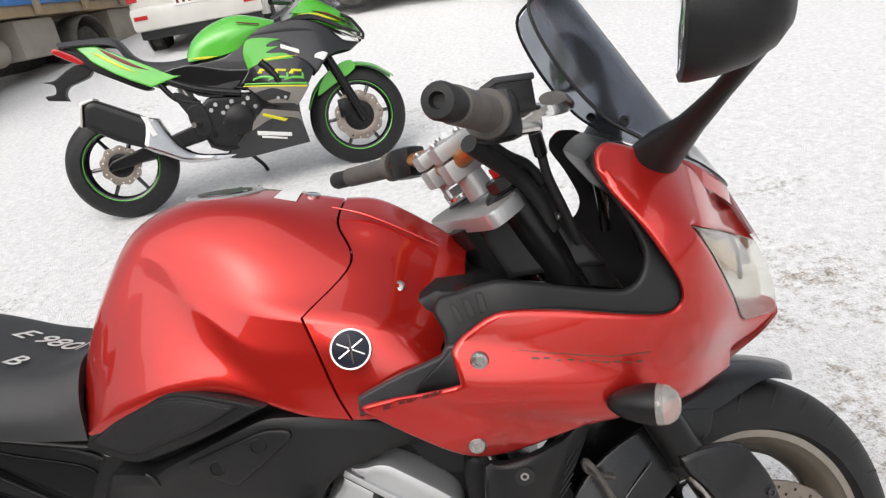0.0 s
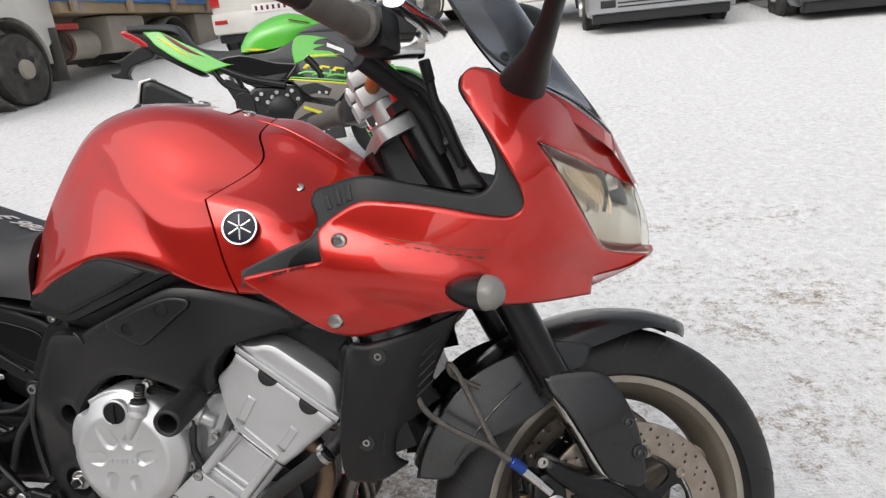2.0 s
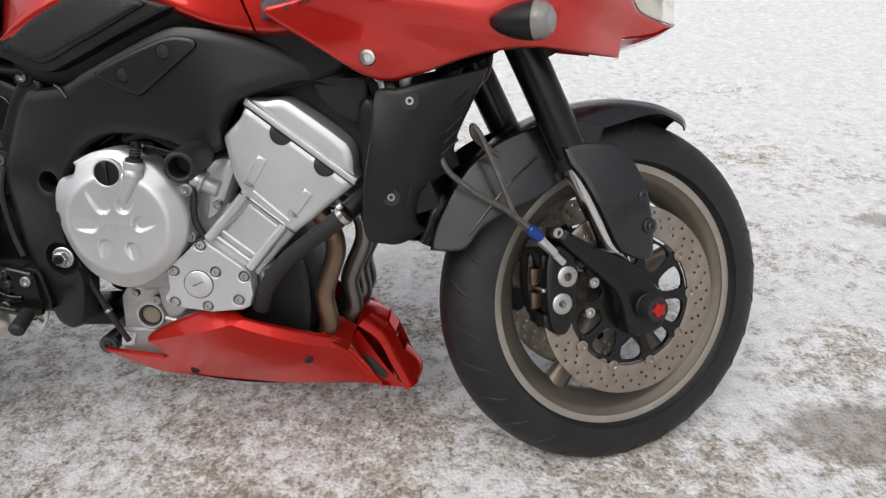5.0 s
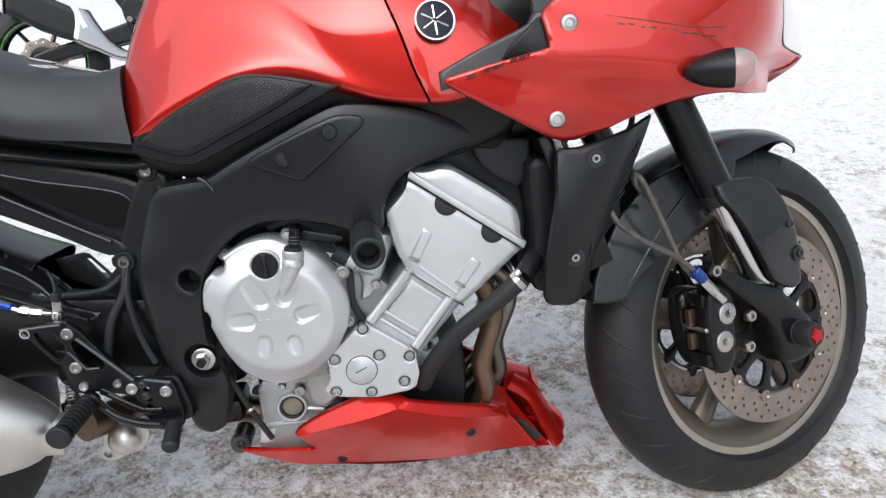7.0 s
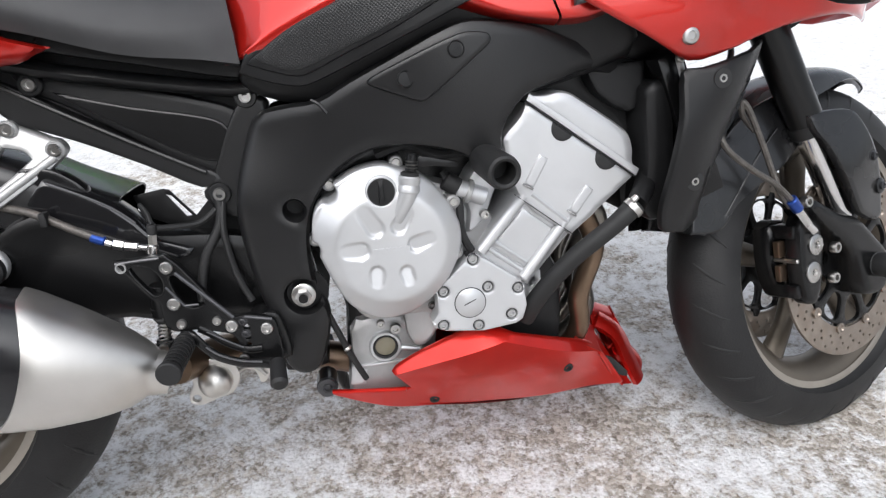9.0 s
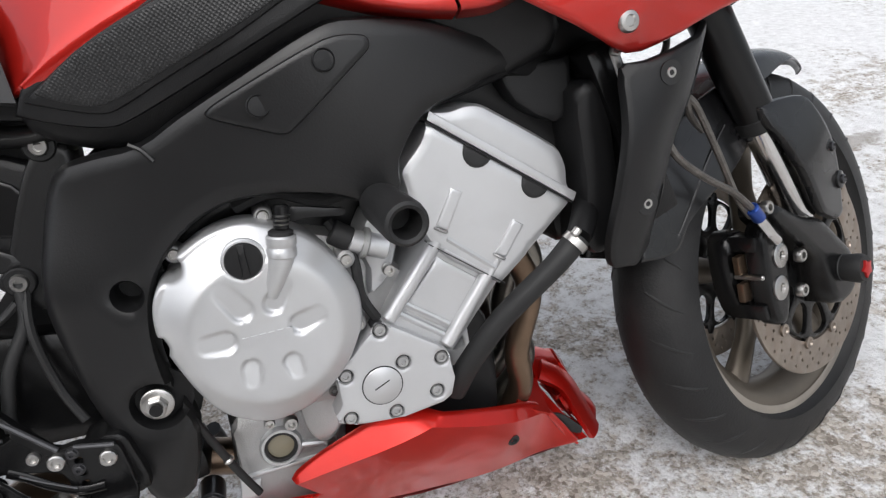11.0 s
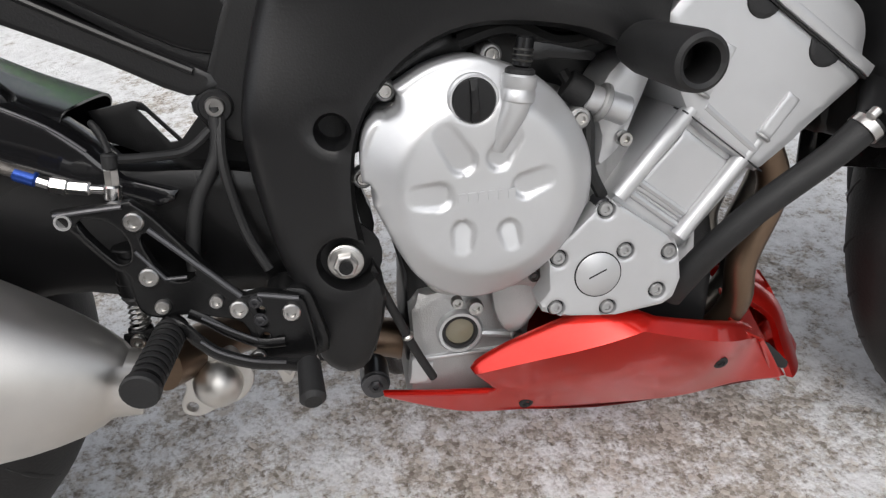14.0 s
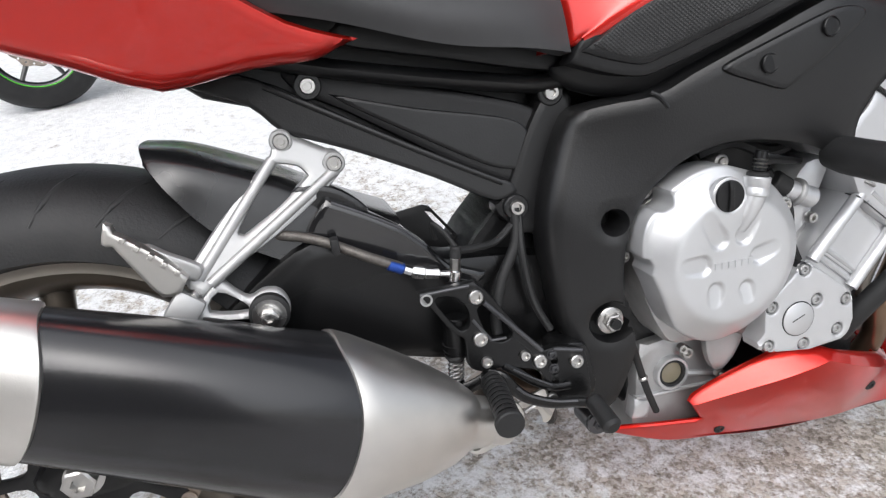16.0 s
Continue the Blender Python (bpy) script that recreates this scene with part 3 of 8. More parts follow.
def build_wall():
    """An unseen dark wall behind the camera, added to darken reflections in the motorcycle."""
    z = ground_z(-14, -6.2)
    w = part("reflection_wall", box((-15.2, -6.2, z + 2.4), (30, .35, 5.2), .02), WALLDARK, None, "unseen dark wall added to darken reflections")
    tagged(w, category="wall", kind="structure")


build_wall()

# ---- the red motorcycle on its side stand ----
# its own axes: x forward with the front axle at 0, y to its left, z up; it leans to its left
BIKE = pose(0.5588, 0.9084, -0.0125, 0, 0, 4.4) @ pose(0, 0, 0, -10.0, 0, 0)
RAKE, STEER = radians(25.0), radians(20.0)
AX = Vector((-math.sin(RAKE), 0, math.cos(RAKE)))
A0 = Vector((0, 0, 0.30)) - 0.028 * Vector((math.cos(RAKE), 0, math.sin(RAKE)))
TURNED = Matrix.Translation((.007, .014, .002)) @ Matrix.Translation(A0) @ Matrix.Rotation(STEER, 4, AX) @ Matrix.Translation(-A0)
bike = thing("motorcycle", "candy red half-faired sport touring motorcycle on its side stand", "motorcycle", BIKE)
RIGHT = Vector((0, -1, 0))

frame_y = Field([(-.857, .551, -.140), (-.81, .69, -.150), (-.696, .704, -.181), (-.632, .731, -.192), (-.863, .45, -.144), (-.87, .33, -.140),
                 (-.36, .67, -.13), (-.55, .66, -.188), (-.91, .57, -.128), (-.6, .6, -.184), (-.75, .63, -.165), (-.89, .66, -.118), (-.93, .53, -.124), (-.45, .70, -.165)])
frame_y = Fold(frame_y, (-.80, .520), (-.95, .563), .10)
knee_y = Field([(-.88, .745, -.140), (-.61, .782, -.207), (-.72, .81, -.186), (-.815, .715, -.152), (-.7, .755, -.193)])
fair_y = Field([(-.341, .823, -.248), (-.36, .716, -.244), (-.106, .841, -.231), (-.069, .923, -.205), (-.138, 1.03, -.18), (.075, .76, -.045), (.06, .84, -.04),
                (.03, .925, -.02), (-.02, .72, -.11), (-.486, .774, -.235), (-.345, .691, -.225), (-.2, .73, -.235), (-.1, .715, -.185), (-.17, .99, -.2),
                (-.02, .85, -.15), (-.05, .80, -.185), (-.2, .80, -.25)])
fair_y = Fold(Crease(fair_y, (-.30, .826), (-.02, .735), .012, .085), (-.178, 1.003), (-.090, .930), .30)


def both(name, g, material, label=""):
    """A panel and its twin on the other side."""
    a = part(name, g, material, bike, label)
    part(name, g.mirror(), material, bike, label)
    return a


def bolt(parent, p, r=0.008, h=0.006, axis=(0, -1, 0), mat=None):
    return part("bolt", hexa(p, axis, r, h), mat or STEEL, parent)


# fuel tank and its front cover
# columns: crown, shoulder, crease, fold above the knee hollow, hollow, lower edge
TANK = [
    [(-.937, 0, .742), (-.932, .04, .742), (-.922, .07, .742), (-.912, .095, .743), (-.902, .112, .745), (-.890, .128, .749), (-.880, .140, .755)],
    [(-.915, 0, .830), (-.910, .045, .829), (-.900, .08, .822), (-.889, .100, .812), (-.874, .121, .798), (-.859, .140, .783), (-.845, .152, .772)],
    [(-.870, 0, .915), (-.867, .045, .913), (-.857, .080, .903), (-.847, .096, .888), (-.832, .117, .858), (-.811, .145, .826), (-.790, .168, .797)],
    [(-.800, 0, 1.000), (-.797, .045, .997), (-.786, .077, .988), (-.774, .094, .975), (-.766, .106, .945), (-.748, .145, .872), (-.733, .178, .815)],
    [(-.700, 0, 1.025), (-.700, .06, 1.019), (-.700, .105, .990), (-.699, .133, .9375), (-.690, .148, .9065), (-.676, .168, .855), (-.663, .186, .812)],
    [(-.600, 0, 1.013), (-.600, .075, 1.00), (-.608, .128, .960), (-.620, .167, .903), (-.619, .185, .851), (-.598, .194, .812), (-.570, .203, .770)],
    [(-.503, 0, .987), (-.508, .065, .962), (-.490, .120, .922), (-.548, .190, .884), (-.534, .203, .840), (-.521, .2095, .790), (-.509, .211, .757)],
]
# the lower edges roll under
TANK = [s + [(s[-1][0] + .004, s[-1][1] - .006, s[-1][2] - .016), (s[-1][0] + .008, s[-1][1] - .030, s[-1][2] - .030)] if k < 5 else s + [(s[-1][0] + .001, s[-1][1] - .004, s[-1][2] - .006), (s[-1][0] + .004, s[-1][1] - .030, s[-1][2] - .012)] for k, s in enumerate(TANK)]
# the crown of the tank
RISE = (0, 0, .002, .006, .010, .011, .010)
TANK = [[(x, y, z + r * (1, 1, .5)[j] if j < 3 else z) for j, (x, y, z) in enumerate(s)] for s, r in zip(TANK, RISE)]
tank = part("fuel_tank", thick(loft(TANK, 7, 6, True, (3, 4)), 0.004), RED, bike, "candy red steel fuel tank with creased flanks", 60)
COVER = [
    [(x + .0035, y, z) for x, y, z in TANK[6]],
    [(-.455, 0, .980), (-.455, .06, .957), (-.448, .105, .914), (-.4685, .192, .8635), (-.470, .206, .835), (-.470, .212, .800), (-.470, .214, .757)],
    [(-.405, 0, .950), (-.405, .055, .930), (-.408, .095, .893), (-.4255, .188, .840), (-.422, .200, .820), (-.420, .207, .800), (-.418, .212, .770)],
    [(-.340, 0, .900), (-.345, .05, .885), (-.352, .085, .860), (-.388, .178, .815), (-.386, .188, .800), (-.383, .195, .785), (-.380, .200, .765)],
]
COVER = COVER[:1] + [s + [(s[-1][0] + .001, s[-1][1] - .004, s[-1][2] - .006), (s[-1][0] + .004, s[-1][1] - .030, s[-1][2] - .012)] for s in COVER[1:]]
COVER = COVER[:1] + [[(x, y, z + r * (1, 1, .5)[j] if j < 3 else z) for j, (x, y, z) in enumerate(s)] for s, r in zip(COVER[1:], (.008, .005, .002))]
cover = part("tank_front_cover", thick(loft(COVER, 7, 6, True, (3,)), 0.004), RED, bike, "candy red plastic cover over the tank front", 60)
cb = Vector((-.4324, -.1265, .8880))
part("cover_bolt", lathe([(.0085, -.003), (.0085, .0010), (.0062, .0022), (.0034, .0022), (.0028, .0008), (.0001, .0008)], cb, (.05, -.62, .78), 20), STEEL, cover, "small bright cover bolt")
part("cover_ridge", tube([(-.512, -.052, .9935), (-.470, -.060, .9780), (-.425, -.063, .9520), (-.375, -.060, .9175)], [.0008, .0022, .0022, .0008], 8, 4), RED, cover)
part("filler_cap", lathe([(.055, -.004), (.055, .001), (.053, .0025), (.048, .0025), (.046, .0005), (.042, .0005), (.040, .002), (.0001, .0035)], (-.672, .0, 1.0305), (.06, 0, 1), 40), SATINALU, tank, "satin alloy round filler cap")
part("filler_flap", lathe([(.0395, .0018), (.0385, .0040), (.0001, .0046)], (-.672, .0, 1.0305), (.06, 0, 1), 36), GREYP, tank)
for k in range(6):
    part("cap_screw", hexa((-.672 + .0495 * math.cos(k * 1.047 + .4), .0495 * math.sin(k * 1.047 + .4), 1.0325), (.06, 0, 1), .0030, .0015), STEEL, tank)
part("paper_label", thick(loft([[(-.592, -.040, 1.0072), (-.590, .000, 1.0116), (-.588, .020, 1.0092), (-.586, .045, 1.0056)], [(-.562, -.042, .9972), (-.561, .000, 1.0054), (-.559, .020, 1.0008), (-.557, .045, .9956)]], 4, 4, False).map(lambda p: p + Vector((0, 0, .0112))), .0006), WHITEP, tank, "crumpled white paper label")
part("vent_plug", lathe([(.011, -.004), (.011, .0012), (.009, .0022), (.0001, .0022)], (-.546, -.004, 1.0095), (.27, -.1, .96), 24), POLISH, tank)
under_y = Field([(-.90, .735, -.105), (-.80, .74, -.135), (-.70, .76, -.160), (-.45, .76, -.180), (-.60, .68, -.150)])
part("tank_underside", slab(sm([(-.90, .728), (-.80, .752), (-.70, .785), (-.62, .795), (-.52, .775), (-.42, .770), (-.40, .70), (-.60, .66), (-.85, .69)], 3), under_y, .02, .01), PLASTIC, tank)
part("tank_underside", slab(sm([(-.90, .735), (-.80, .77), (-.66, .80), (-.42, .76), (-.40, .70), (-.60, .66), (-.85, .70)], 3), -.09, .18, .01), PLASTIC, tank)

# round badge: dark disc, bright ring, six bars
bc, bn = Vector((-.4895, -.2135, .8445)), Vector((0.12, -1, 0.28)).normalized()
badge = part("badge", lathe([(.0240, -.004), (.0240, .002), (.0225, .0026), (.0001, .0027)], bc, bn, 40), BADGE, cover, "round dark badge with a bright ring")
part("ring", lathe([(.0215, .0018), (.0242, .0018), (.0242, .0042), (.0222, .0042), (.0215, .0018)], bc, bn, 40), POLISH, badge)
part("cover_screw", lathe([(.0075, -.004), (.0075, .0012), (.0045, .0014), (.0042, .0030), (.0001, .0034)], (-.4290, -.1165, .8845), (.40, -.52, .76), 22), STEEL, cover, "small bright screw with a dark washer")
d_, u_, w_ = frame_of(bn)
for k in range(6):
    a = k * math.pi / 3 + math.pi / 2
    e = u_ * math.cos(a) + w_ * math.sin(a)
    part("bar", tube([bc + bn * .0032 + e * .002, bc + bn * .0030 + e * .0175], .0013, 6, 1), POLISH, badge)

# knee pads, seat, tail
KNEE = [(-.882, .752), (-.830, .778), (-.792, .794), (-.755, .806), (-.727, .811), (-.694, .8075), (-.655, .798), (-.609, .784), (-.635, .774), (-.660, .764), (-.704, .747), (-.762, .725), (-.808, .709), (-.826, .708), (-.857, .716), (-.894, .731)]
pad = both("knee_pad", slab(sm(KNEE, 3, (0, 7, 15)), knee_y, .03, .004, [], .010), PLASTIC, "black side cover with a dotted grip field")
part("pad_bevel", slab(sm([(-.884, .741), (-.831, .774), (-.793, .790), (-.756, .802), (-.728, .8075), (-.695, .8045), (-.640, .790), (-.701, .762), (-.759, .7405), (-.805, .7225), (-.824, .7195), (-.855, .729)], 3, (0, 6)), knee_y, .006, .005, [], .010, .004), PLASTIC, pad)
part("grip_field", slab(sm([(-.872, .747), (-.831, .7705), (-.793, .786), (-.756, .798), (-.728, .8035), (-.695, .8005), (-.652, .789), (-.701, .7685), (-.759, .7475), (-.819, .7275), (-.853, .736)], 3, (0, 6)), knee_y, .003, .0012, [], .008, .0048), KNURL, pad)
SEAT = [
    [(-1.26, 0, .930), (-1.26, .07, .925), (-1.26, .110, .905), (-1.255, .125, .870), (-1.25, .115, .835)],
    [(-1.14, 0, .905), (-1.14, .07, .900), (-1.14, .115, .880), (-1.14, .135, .835), (-1.135, .125, .805)],
    [(-1.03, 0, .862), (-1.03, .07, .858), (-1.03, .115, .842), (-1.03, .142, .800), (-1.025, .138, .768)],
    [(-.95, 0, .838), (-.95, .06, .838), (-.945, .105, .830), (-.940, .138, .790), (-.935, .140, .752)],
    [(-.905, 0, .845), (-.903, .05, .845), (-.898, .09, .835), (-.893, .122, .795), (-.890, .132, .742)],
]
seat = part("seat", thick(loft(SEAT, 6, 6), .02), SEATM, bike, "black vinyl rider seat with chalk writing", 60)
# passenger seat and red grab rails behind it
part("passenger_seat", thick(loft([[(-1.48, 0, .985), (-1.48, .05, .98), (-1.47, .08, .955)], [(-1.30, 0, .970), (-1.30, .07, .962), (-1.30, .095, .93)], [(-1.27, 0, .952), (-1.27, .06, .945), (-1.27, .085, .915)], [(-1.235, 0, .925), (-1.235, .05, .920), (-1.24, .07, .900)]], 5, 5), .01), SEATM, bike, "black passenger seat", 60)
for sgn in (-1, 1):
    part("grab_rail", tube([(-1.210, .135 * sgn, .880), (-1.218, .135 * sgn, .905), (-1.240, .132 * sgn, .946), (-1.265, .128 * sgn, .957), (-1.34, .120 * sgn, .962), (-1.44, .105 * sgn, .968), (-1.50, .085 * sgn, .93)], .0125, 12, 5, (.7, 1.3)), RED, bike, "red grab rail")
# chalk writing on the seat
def chalk(text, x, y, size, slant, turn):
    cu = bpy.data.curves.new("chalk", "FONT")
    cu.body, cu.size, cu.shear, cu.extrude = text, size, slant, 0.0004
    tmp = bpy.data.objects.new("chalk", cu)
    me = bpy.data.meshes.new_from_object(tmp)
    g = G().add([v.co for v in me.vertices], [tuple(p.vertices) for p in me.polygons])
    bpy.data.objects.remove(tmp)
    bpy.data.curves.remove(cu)
    bpy.data.meshes.remove(me)
    cs, sn = math.cos(radians(turn)), math.sin(radians(turn))
    g.map(lambda p: Vector((x + p.x * cs - p.y * sn, y + p.x * sn + p.y * cs, p.z)))
    g.map(lambda p: Vector((p.x, p.y, np.interp(p.x, (-1.14, -1.03, -.95, -.905), (.905, .862, .838, .845)) + .09 * min(0, p.y + .06) + .0022 + p.z)))
    part("chalk_writing", g, CHALK, seat, "white chalk lot marking", 38)


chalk("E 9801", -1.055, .005, .046, .25, -14)
chalk("B", -1.015, -.082, .040, .3, -14)
TAIL = [(-1.105, .785), (-1.1226, .780), (-1.150, .7705), (-1.208, .770), (-1.2734, .762), (-1.2994, .7606), (-1.3362, .7737), (-1.379, .795), (-1.45, .825), (-1.60, .90), (-1.62, .93), (-1.45, .915), (-1.25, .858), (-1.17, .809)]
tail_y = Field([(-1.1, .785, -.125), (-1.29, .76, -.10), (-1.3, .84, -.135), (-1.6, .92, -.06), (-1.45, .86, -.11)])
both("tail_fairing", slab(sm(TAIL, 3, (0, 5)), tail_y, .012, .012), RED, "candy red tail side fairing")
part("tail_tray", slab(sm([(-1.10, .80), (-1.30, .78), (-1.58, .92), (-1.25, .87)], 3), -.09, .18, .01), PLASTIC, bike)

# main frame with its plugged panel
FRAME = [(-.889, .674), (-.853, .685), (-.805, .689), (-.766, .707), (-.704, .733), (-.645, .757), (-.609, .764), (-.536, .752), (-.494, .736), (-.422, .707), (-.338, .681), (-.339, .640), (-.447, .683), (-.496, .678),
         (-.547, .665), (-.578, .628), (-.583, .598), (-.612, .591), (-.651, .609), (-.707, .621), (-.751, .619), (-.792, .599), (-.825, .565), (-.841, .527), (-.847, .479), (-.844, .437), (-.833, .390), (-.858, .317),
         (-.885, .306), (-.906, .325), (-.915, .401), (-.925, .447), (-.932, .515), (-.931, .563), (-.916, .616)]
HOLES = [circ(-.856, .552, .0125, 20), circ(-.864, .430, .024, 24)]
frame_ob = part("main_frame", slab(sm(FRAME, 3, (10, 11)), frame_y, .045, .012, HOLES, .012), SATIN, bike, "satin black aluminium beam frame")
part("main_frame", slab(sm(FRAME, 3, (10, 11)), frame_y, .045, .012, HOLES, .016).mirror(), SATIN, bike)
PANEL = [(-.741, .706), (-.718, .717), (-.629, .748), (-.594, .746), (-.590, .735), (-.608, .721), (-.671, .677), (-.682, .675), (-.702, .683), (-.735, .698)]
part("weld_bead", tube([(-.812, frame_y.at(-.812, .690) - .0005, .690), (-.803, frame_y.at(-.803, .684) - .0005, .684), (-.795, frame_y.at(-.795, .672) - .0005, .672)], .0022, 6), SATIN, frame_ob)
part("frame_panel", slab(sm(PANEL, 4), frame_y, .008, .004, [], .012, .005), SATIN, frame_ob, "raised black panel with two round plugs")
for x, z in ((-.696, .703), (-.633, .731)):
    part("plug", lathe([(.0105, 0), (.0105, .0015), (.0095, .0025), (.0085, .0010), (.0001, .0016)], (x, frame_y.at(x, z) - .005, z), (.1, -1, .05), 24), PLASTIC, frame_ob)
for x, z in ((-.856, .552), (-.864, .430)):
    part("hole_backing", lathe([(.034, 0), (.034, .004), (.0001, .004)], (x, -.104 if z < .5 else -.092, z), RIGHT, 20), PLASTIC, bike)
part("pivot_nut", nut((-.8645, -.124, .431), RIGHT, .0112, .013), STEEL, bike, "bright swingarm pivot nut")
part("pivot_washer", lathe([(.0165, 0), (.0165, .003), (.015, .004), (.0001, .004)], (-.8645, -.122, .431), RIGHT, 28), STEEL, bike)
part("pivot_bore", lathe([(.0065, .0160), (.0065, .0166), (.0001, .0166)], (-.8645, -.1235, .431), RIGHT, 18), DARKM, bike)

# engine
CLUTCH = [(-.829, .553), (-.820, .5615), (-.811, .5615), (-.8015, .566), (-.7985, .575), (-.801, .583), (-.7949, .5862), (-.7738, .5959), (-.7514, .6003), (-.7319, .5992), (-.7086, .5907), (-.6894, .5813), (-.6726, .5654), (-.6602, .5476), (-.6512, .5297),
          (-.6453, .512), (-.6441, .4935), (-.6476, .4715), (-.6561, .4565), (-.6693, .4362), (-.6887, .4173), (-.7105, .4024), (-.7318, .3939), (-.7572, .3925), (-.7809, .4014), (-.8025, .4196), (-.8167, .449), (-.826, .476), (-.8320, .493), (-.8295, .502), (-.8325, .511), (-.8380, .5135), (-.8356, .5358)]
case = part("crankcase", slab(sm([(-.82, .56), (-.72, .578), (-.615, .535), (-.545, .42), (-.56, .365), (-.66, .355), (-.70, .372), (-.775, .374), (-.80, .40), (-.822, .465)], 3), -.122, .244, .012), ALUC, bike, "cast aluminium engine case")
part("case_top", slab(sm([(-.84, .54), (-.80, .60), (-.70, .635), (-.60, .61), (-.58, .55), (-.62, .50), (-.75, .52)], 3), -.085, .17, .012), DARKM, case, "black top of the engine case")
# black backing added so the gap behind the case stays dark
part("case_backing", slab(sm([(-.83, .50), (-.74, .45), (-.75, .30), (-.80, .265), (-.822, .275), (-.812, .38)], 3), -.060, .12, .012), DARKM, case, "black backing added to keep the gap behind the engine case dark")
POCKETS = [((-.7515, .513), (-.773, .554), .0125), ((-.7338, .5135), (-.709, .545), .0112), ((-.7667, .4962), (-.806, .4995), .0125), ((-.7185, .4932), (-.680, .503), .0115), ((-.7608, .4748), (-.7655, .443), .0110), ((-.7253, .4694), (-.7205, .440), .0105)]
clutch = part("clutch_cover", slab(sm(CLUTCH, 4, (2, 5, 28, 30)), Dish(-.164, (-.739, .495), .0985, .0195, POCKETS, .0056), .045, .0035, [circ(-.743, .570, .0162, 24)], .0023), ALU, bike, "silver painted clutch cover with petal-shaped recesses", 60)
for k in range(6):
    x, z = -.7640 + .0083 * k, .4935 - .0003 * k
    part("emblem_block", slab([(x, z - .0040), (x + .0058, z - .0042), (x + .0063, z + .0035), (x + .0005, z + .0037)], -.1850, .003, .0006), ALU, clutch)
part("oil_filler_cap", lathe([(.0175, -.010), (.0175, .0030), (.0165, .0045), (.0001, .0050)], (-.743, -.1800, .570), RIGHT, 32), PLASTIC, clutch, "black oil filler cap")
part("cap_seat", lathe([(.0176, -.006), (.0205, -.006), (.0205, .0008), (.0190, .0022), (.0176, .0022), (.0176, -.006)], (-.743, -.1800, .570), RIGHT, 32), ALU, clutch)
part("grip_bar", slab([(-.7475, .5535), (-.7400, .5545), (-.7395, .5865), (-.7455, .5865)], -.1885, .008, .002), PLASTIC, clutch)
part("boss", tube([(-.7275, -.176, .527), (-.7215, -.1765, .541), (-.7130, -.177, .556), (-.7085, -.177, .5665)], [.0060, .0105, .0125, .0130], 20, 4), ALU, clutch)
part("boss_collar", lathe([(.0130, 0), (.0142, .0015), (.0142, .0085), (.0132, .0098), (.0132, .0112), (.0142, .0125), (.0142, .0200), (.0130, .0215), (.0001, .0215)], (-.7085, -.177, .5635), (.19, 0, .98), 28), ALU, clutch)
part("spindle_seal", lathe([(.0118, 0), (.0118, .0035), (.0095, .0050), (.0001, .0050)], (-.7045, -.177, .5845), (.19, 0, .98), 24), SOFTR, clutch)
part("clutch_spindle", cyl((-.7030, -.177, .589), (-.6975, -.176, .612), .0072), DARKM, clutch)
for k in range(3):
    part("return_spring", lathe([(.0070, -.0010), (.0085, 0), (.0070, .0010)], (-.7015 + .0008 * k, -.177, .5945 + .0040 * k), (.19, 0, .98), 14), STEEL, clutch)
part("release_arm", slab(sm([(-.6955, .598), (-.688, .606), (-.660, .598), (-.640, .592), (-.642, .586), (-.676, .592), (-.690, .592)], 2), -.168, .006, .001), DARKM, clutch)
for x, y, z in ((-.807, -.120, .577), (-.716, -.132, .5965), (-.648, -.152, .537), (-.651, -.154, .467), (-.8370, -.116, .5035), (-.7635, -.118, .3885)):
    part("bolt_recess", cyl((x, -.100, z), (x, y, z), .0098, .0092), ALUC, clutch)
    bolt(clutch, (x, y + .0005, z), .0062, .004)
PICK = [(-.6440, .4565), (-.6370, .4630), (-.6255, .4640), (-.6110, .4530), (-.5680, .4180), (-.5640, .4080), (-.5620, .3790), (-.5690, .3600), (-.5800, .3545), (-.6265, .3515), (-.6780, .3600), (-.6950, .3680), (-.6965, .3770), (-.6875, .3890), (-.6865, .4180), (-.6800, .4300), (-.6660, .4380)]
PICKB = ((-.632, .457), (-.573, .407), (-.585, .370), (-.633, .361), (-.682, .369), (-.677, .418), (-.615, .415))
pick = part("pickup_cover", slab(sm(PICK, 2, tuple(range(17))), -.1665, .03, .0030, [circ(x, z, .0080, 16) for x, z in PICKB]), ALU, bike, "silver ignition pickup cover")
part("inspection_cap", lathe([(.0210, 0), (.0210, .0012), (.0202, .0018), (.0001, .0018)], (-.642, -.1665, .397), RIGHT, 36), ALU, pick)
part("cap_groove", lathe([(.0210, -.001), (.0222, -.001), (.0222, .0005), (.0210, .0005), (.0210, -.001)], (-.642, -.1665, .397), RIGHT, 36), DARKM, pick)
part("slot", slab([(-.651, .394), (-.634, .4005), (-.6338, .4020), (-.6508, .3957)], -.1688, .003, .0004), DARKM, pick)
for x, z in PICKB:
    part("screw_seat", cyl((x, -.14, z), (x, -.1615, z), .0086, None, 16), GREYP, pick)
    bolt(pick, (x, -.1612, z), .0064, .0045, mat=ALUC)
CYL = [(-.551, .550), (-.479, .490), (-.489, .472), (-.526, .435), (-.556, .404), (-.623, .460), (-.588, .502)]
cyls = part("cylinder_block", slab(CYL, -.155, .31, .005), ALU, bike, "silver inclined four-cylinder block")
part("cylinder_panel", slab([(-.555, .516), (-.507, .474), (-.553, .428), (-.603, .470)], -.1580, .010, .003), ALU, cyls)
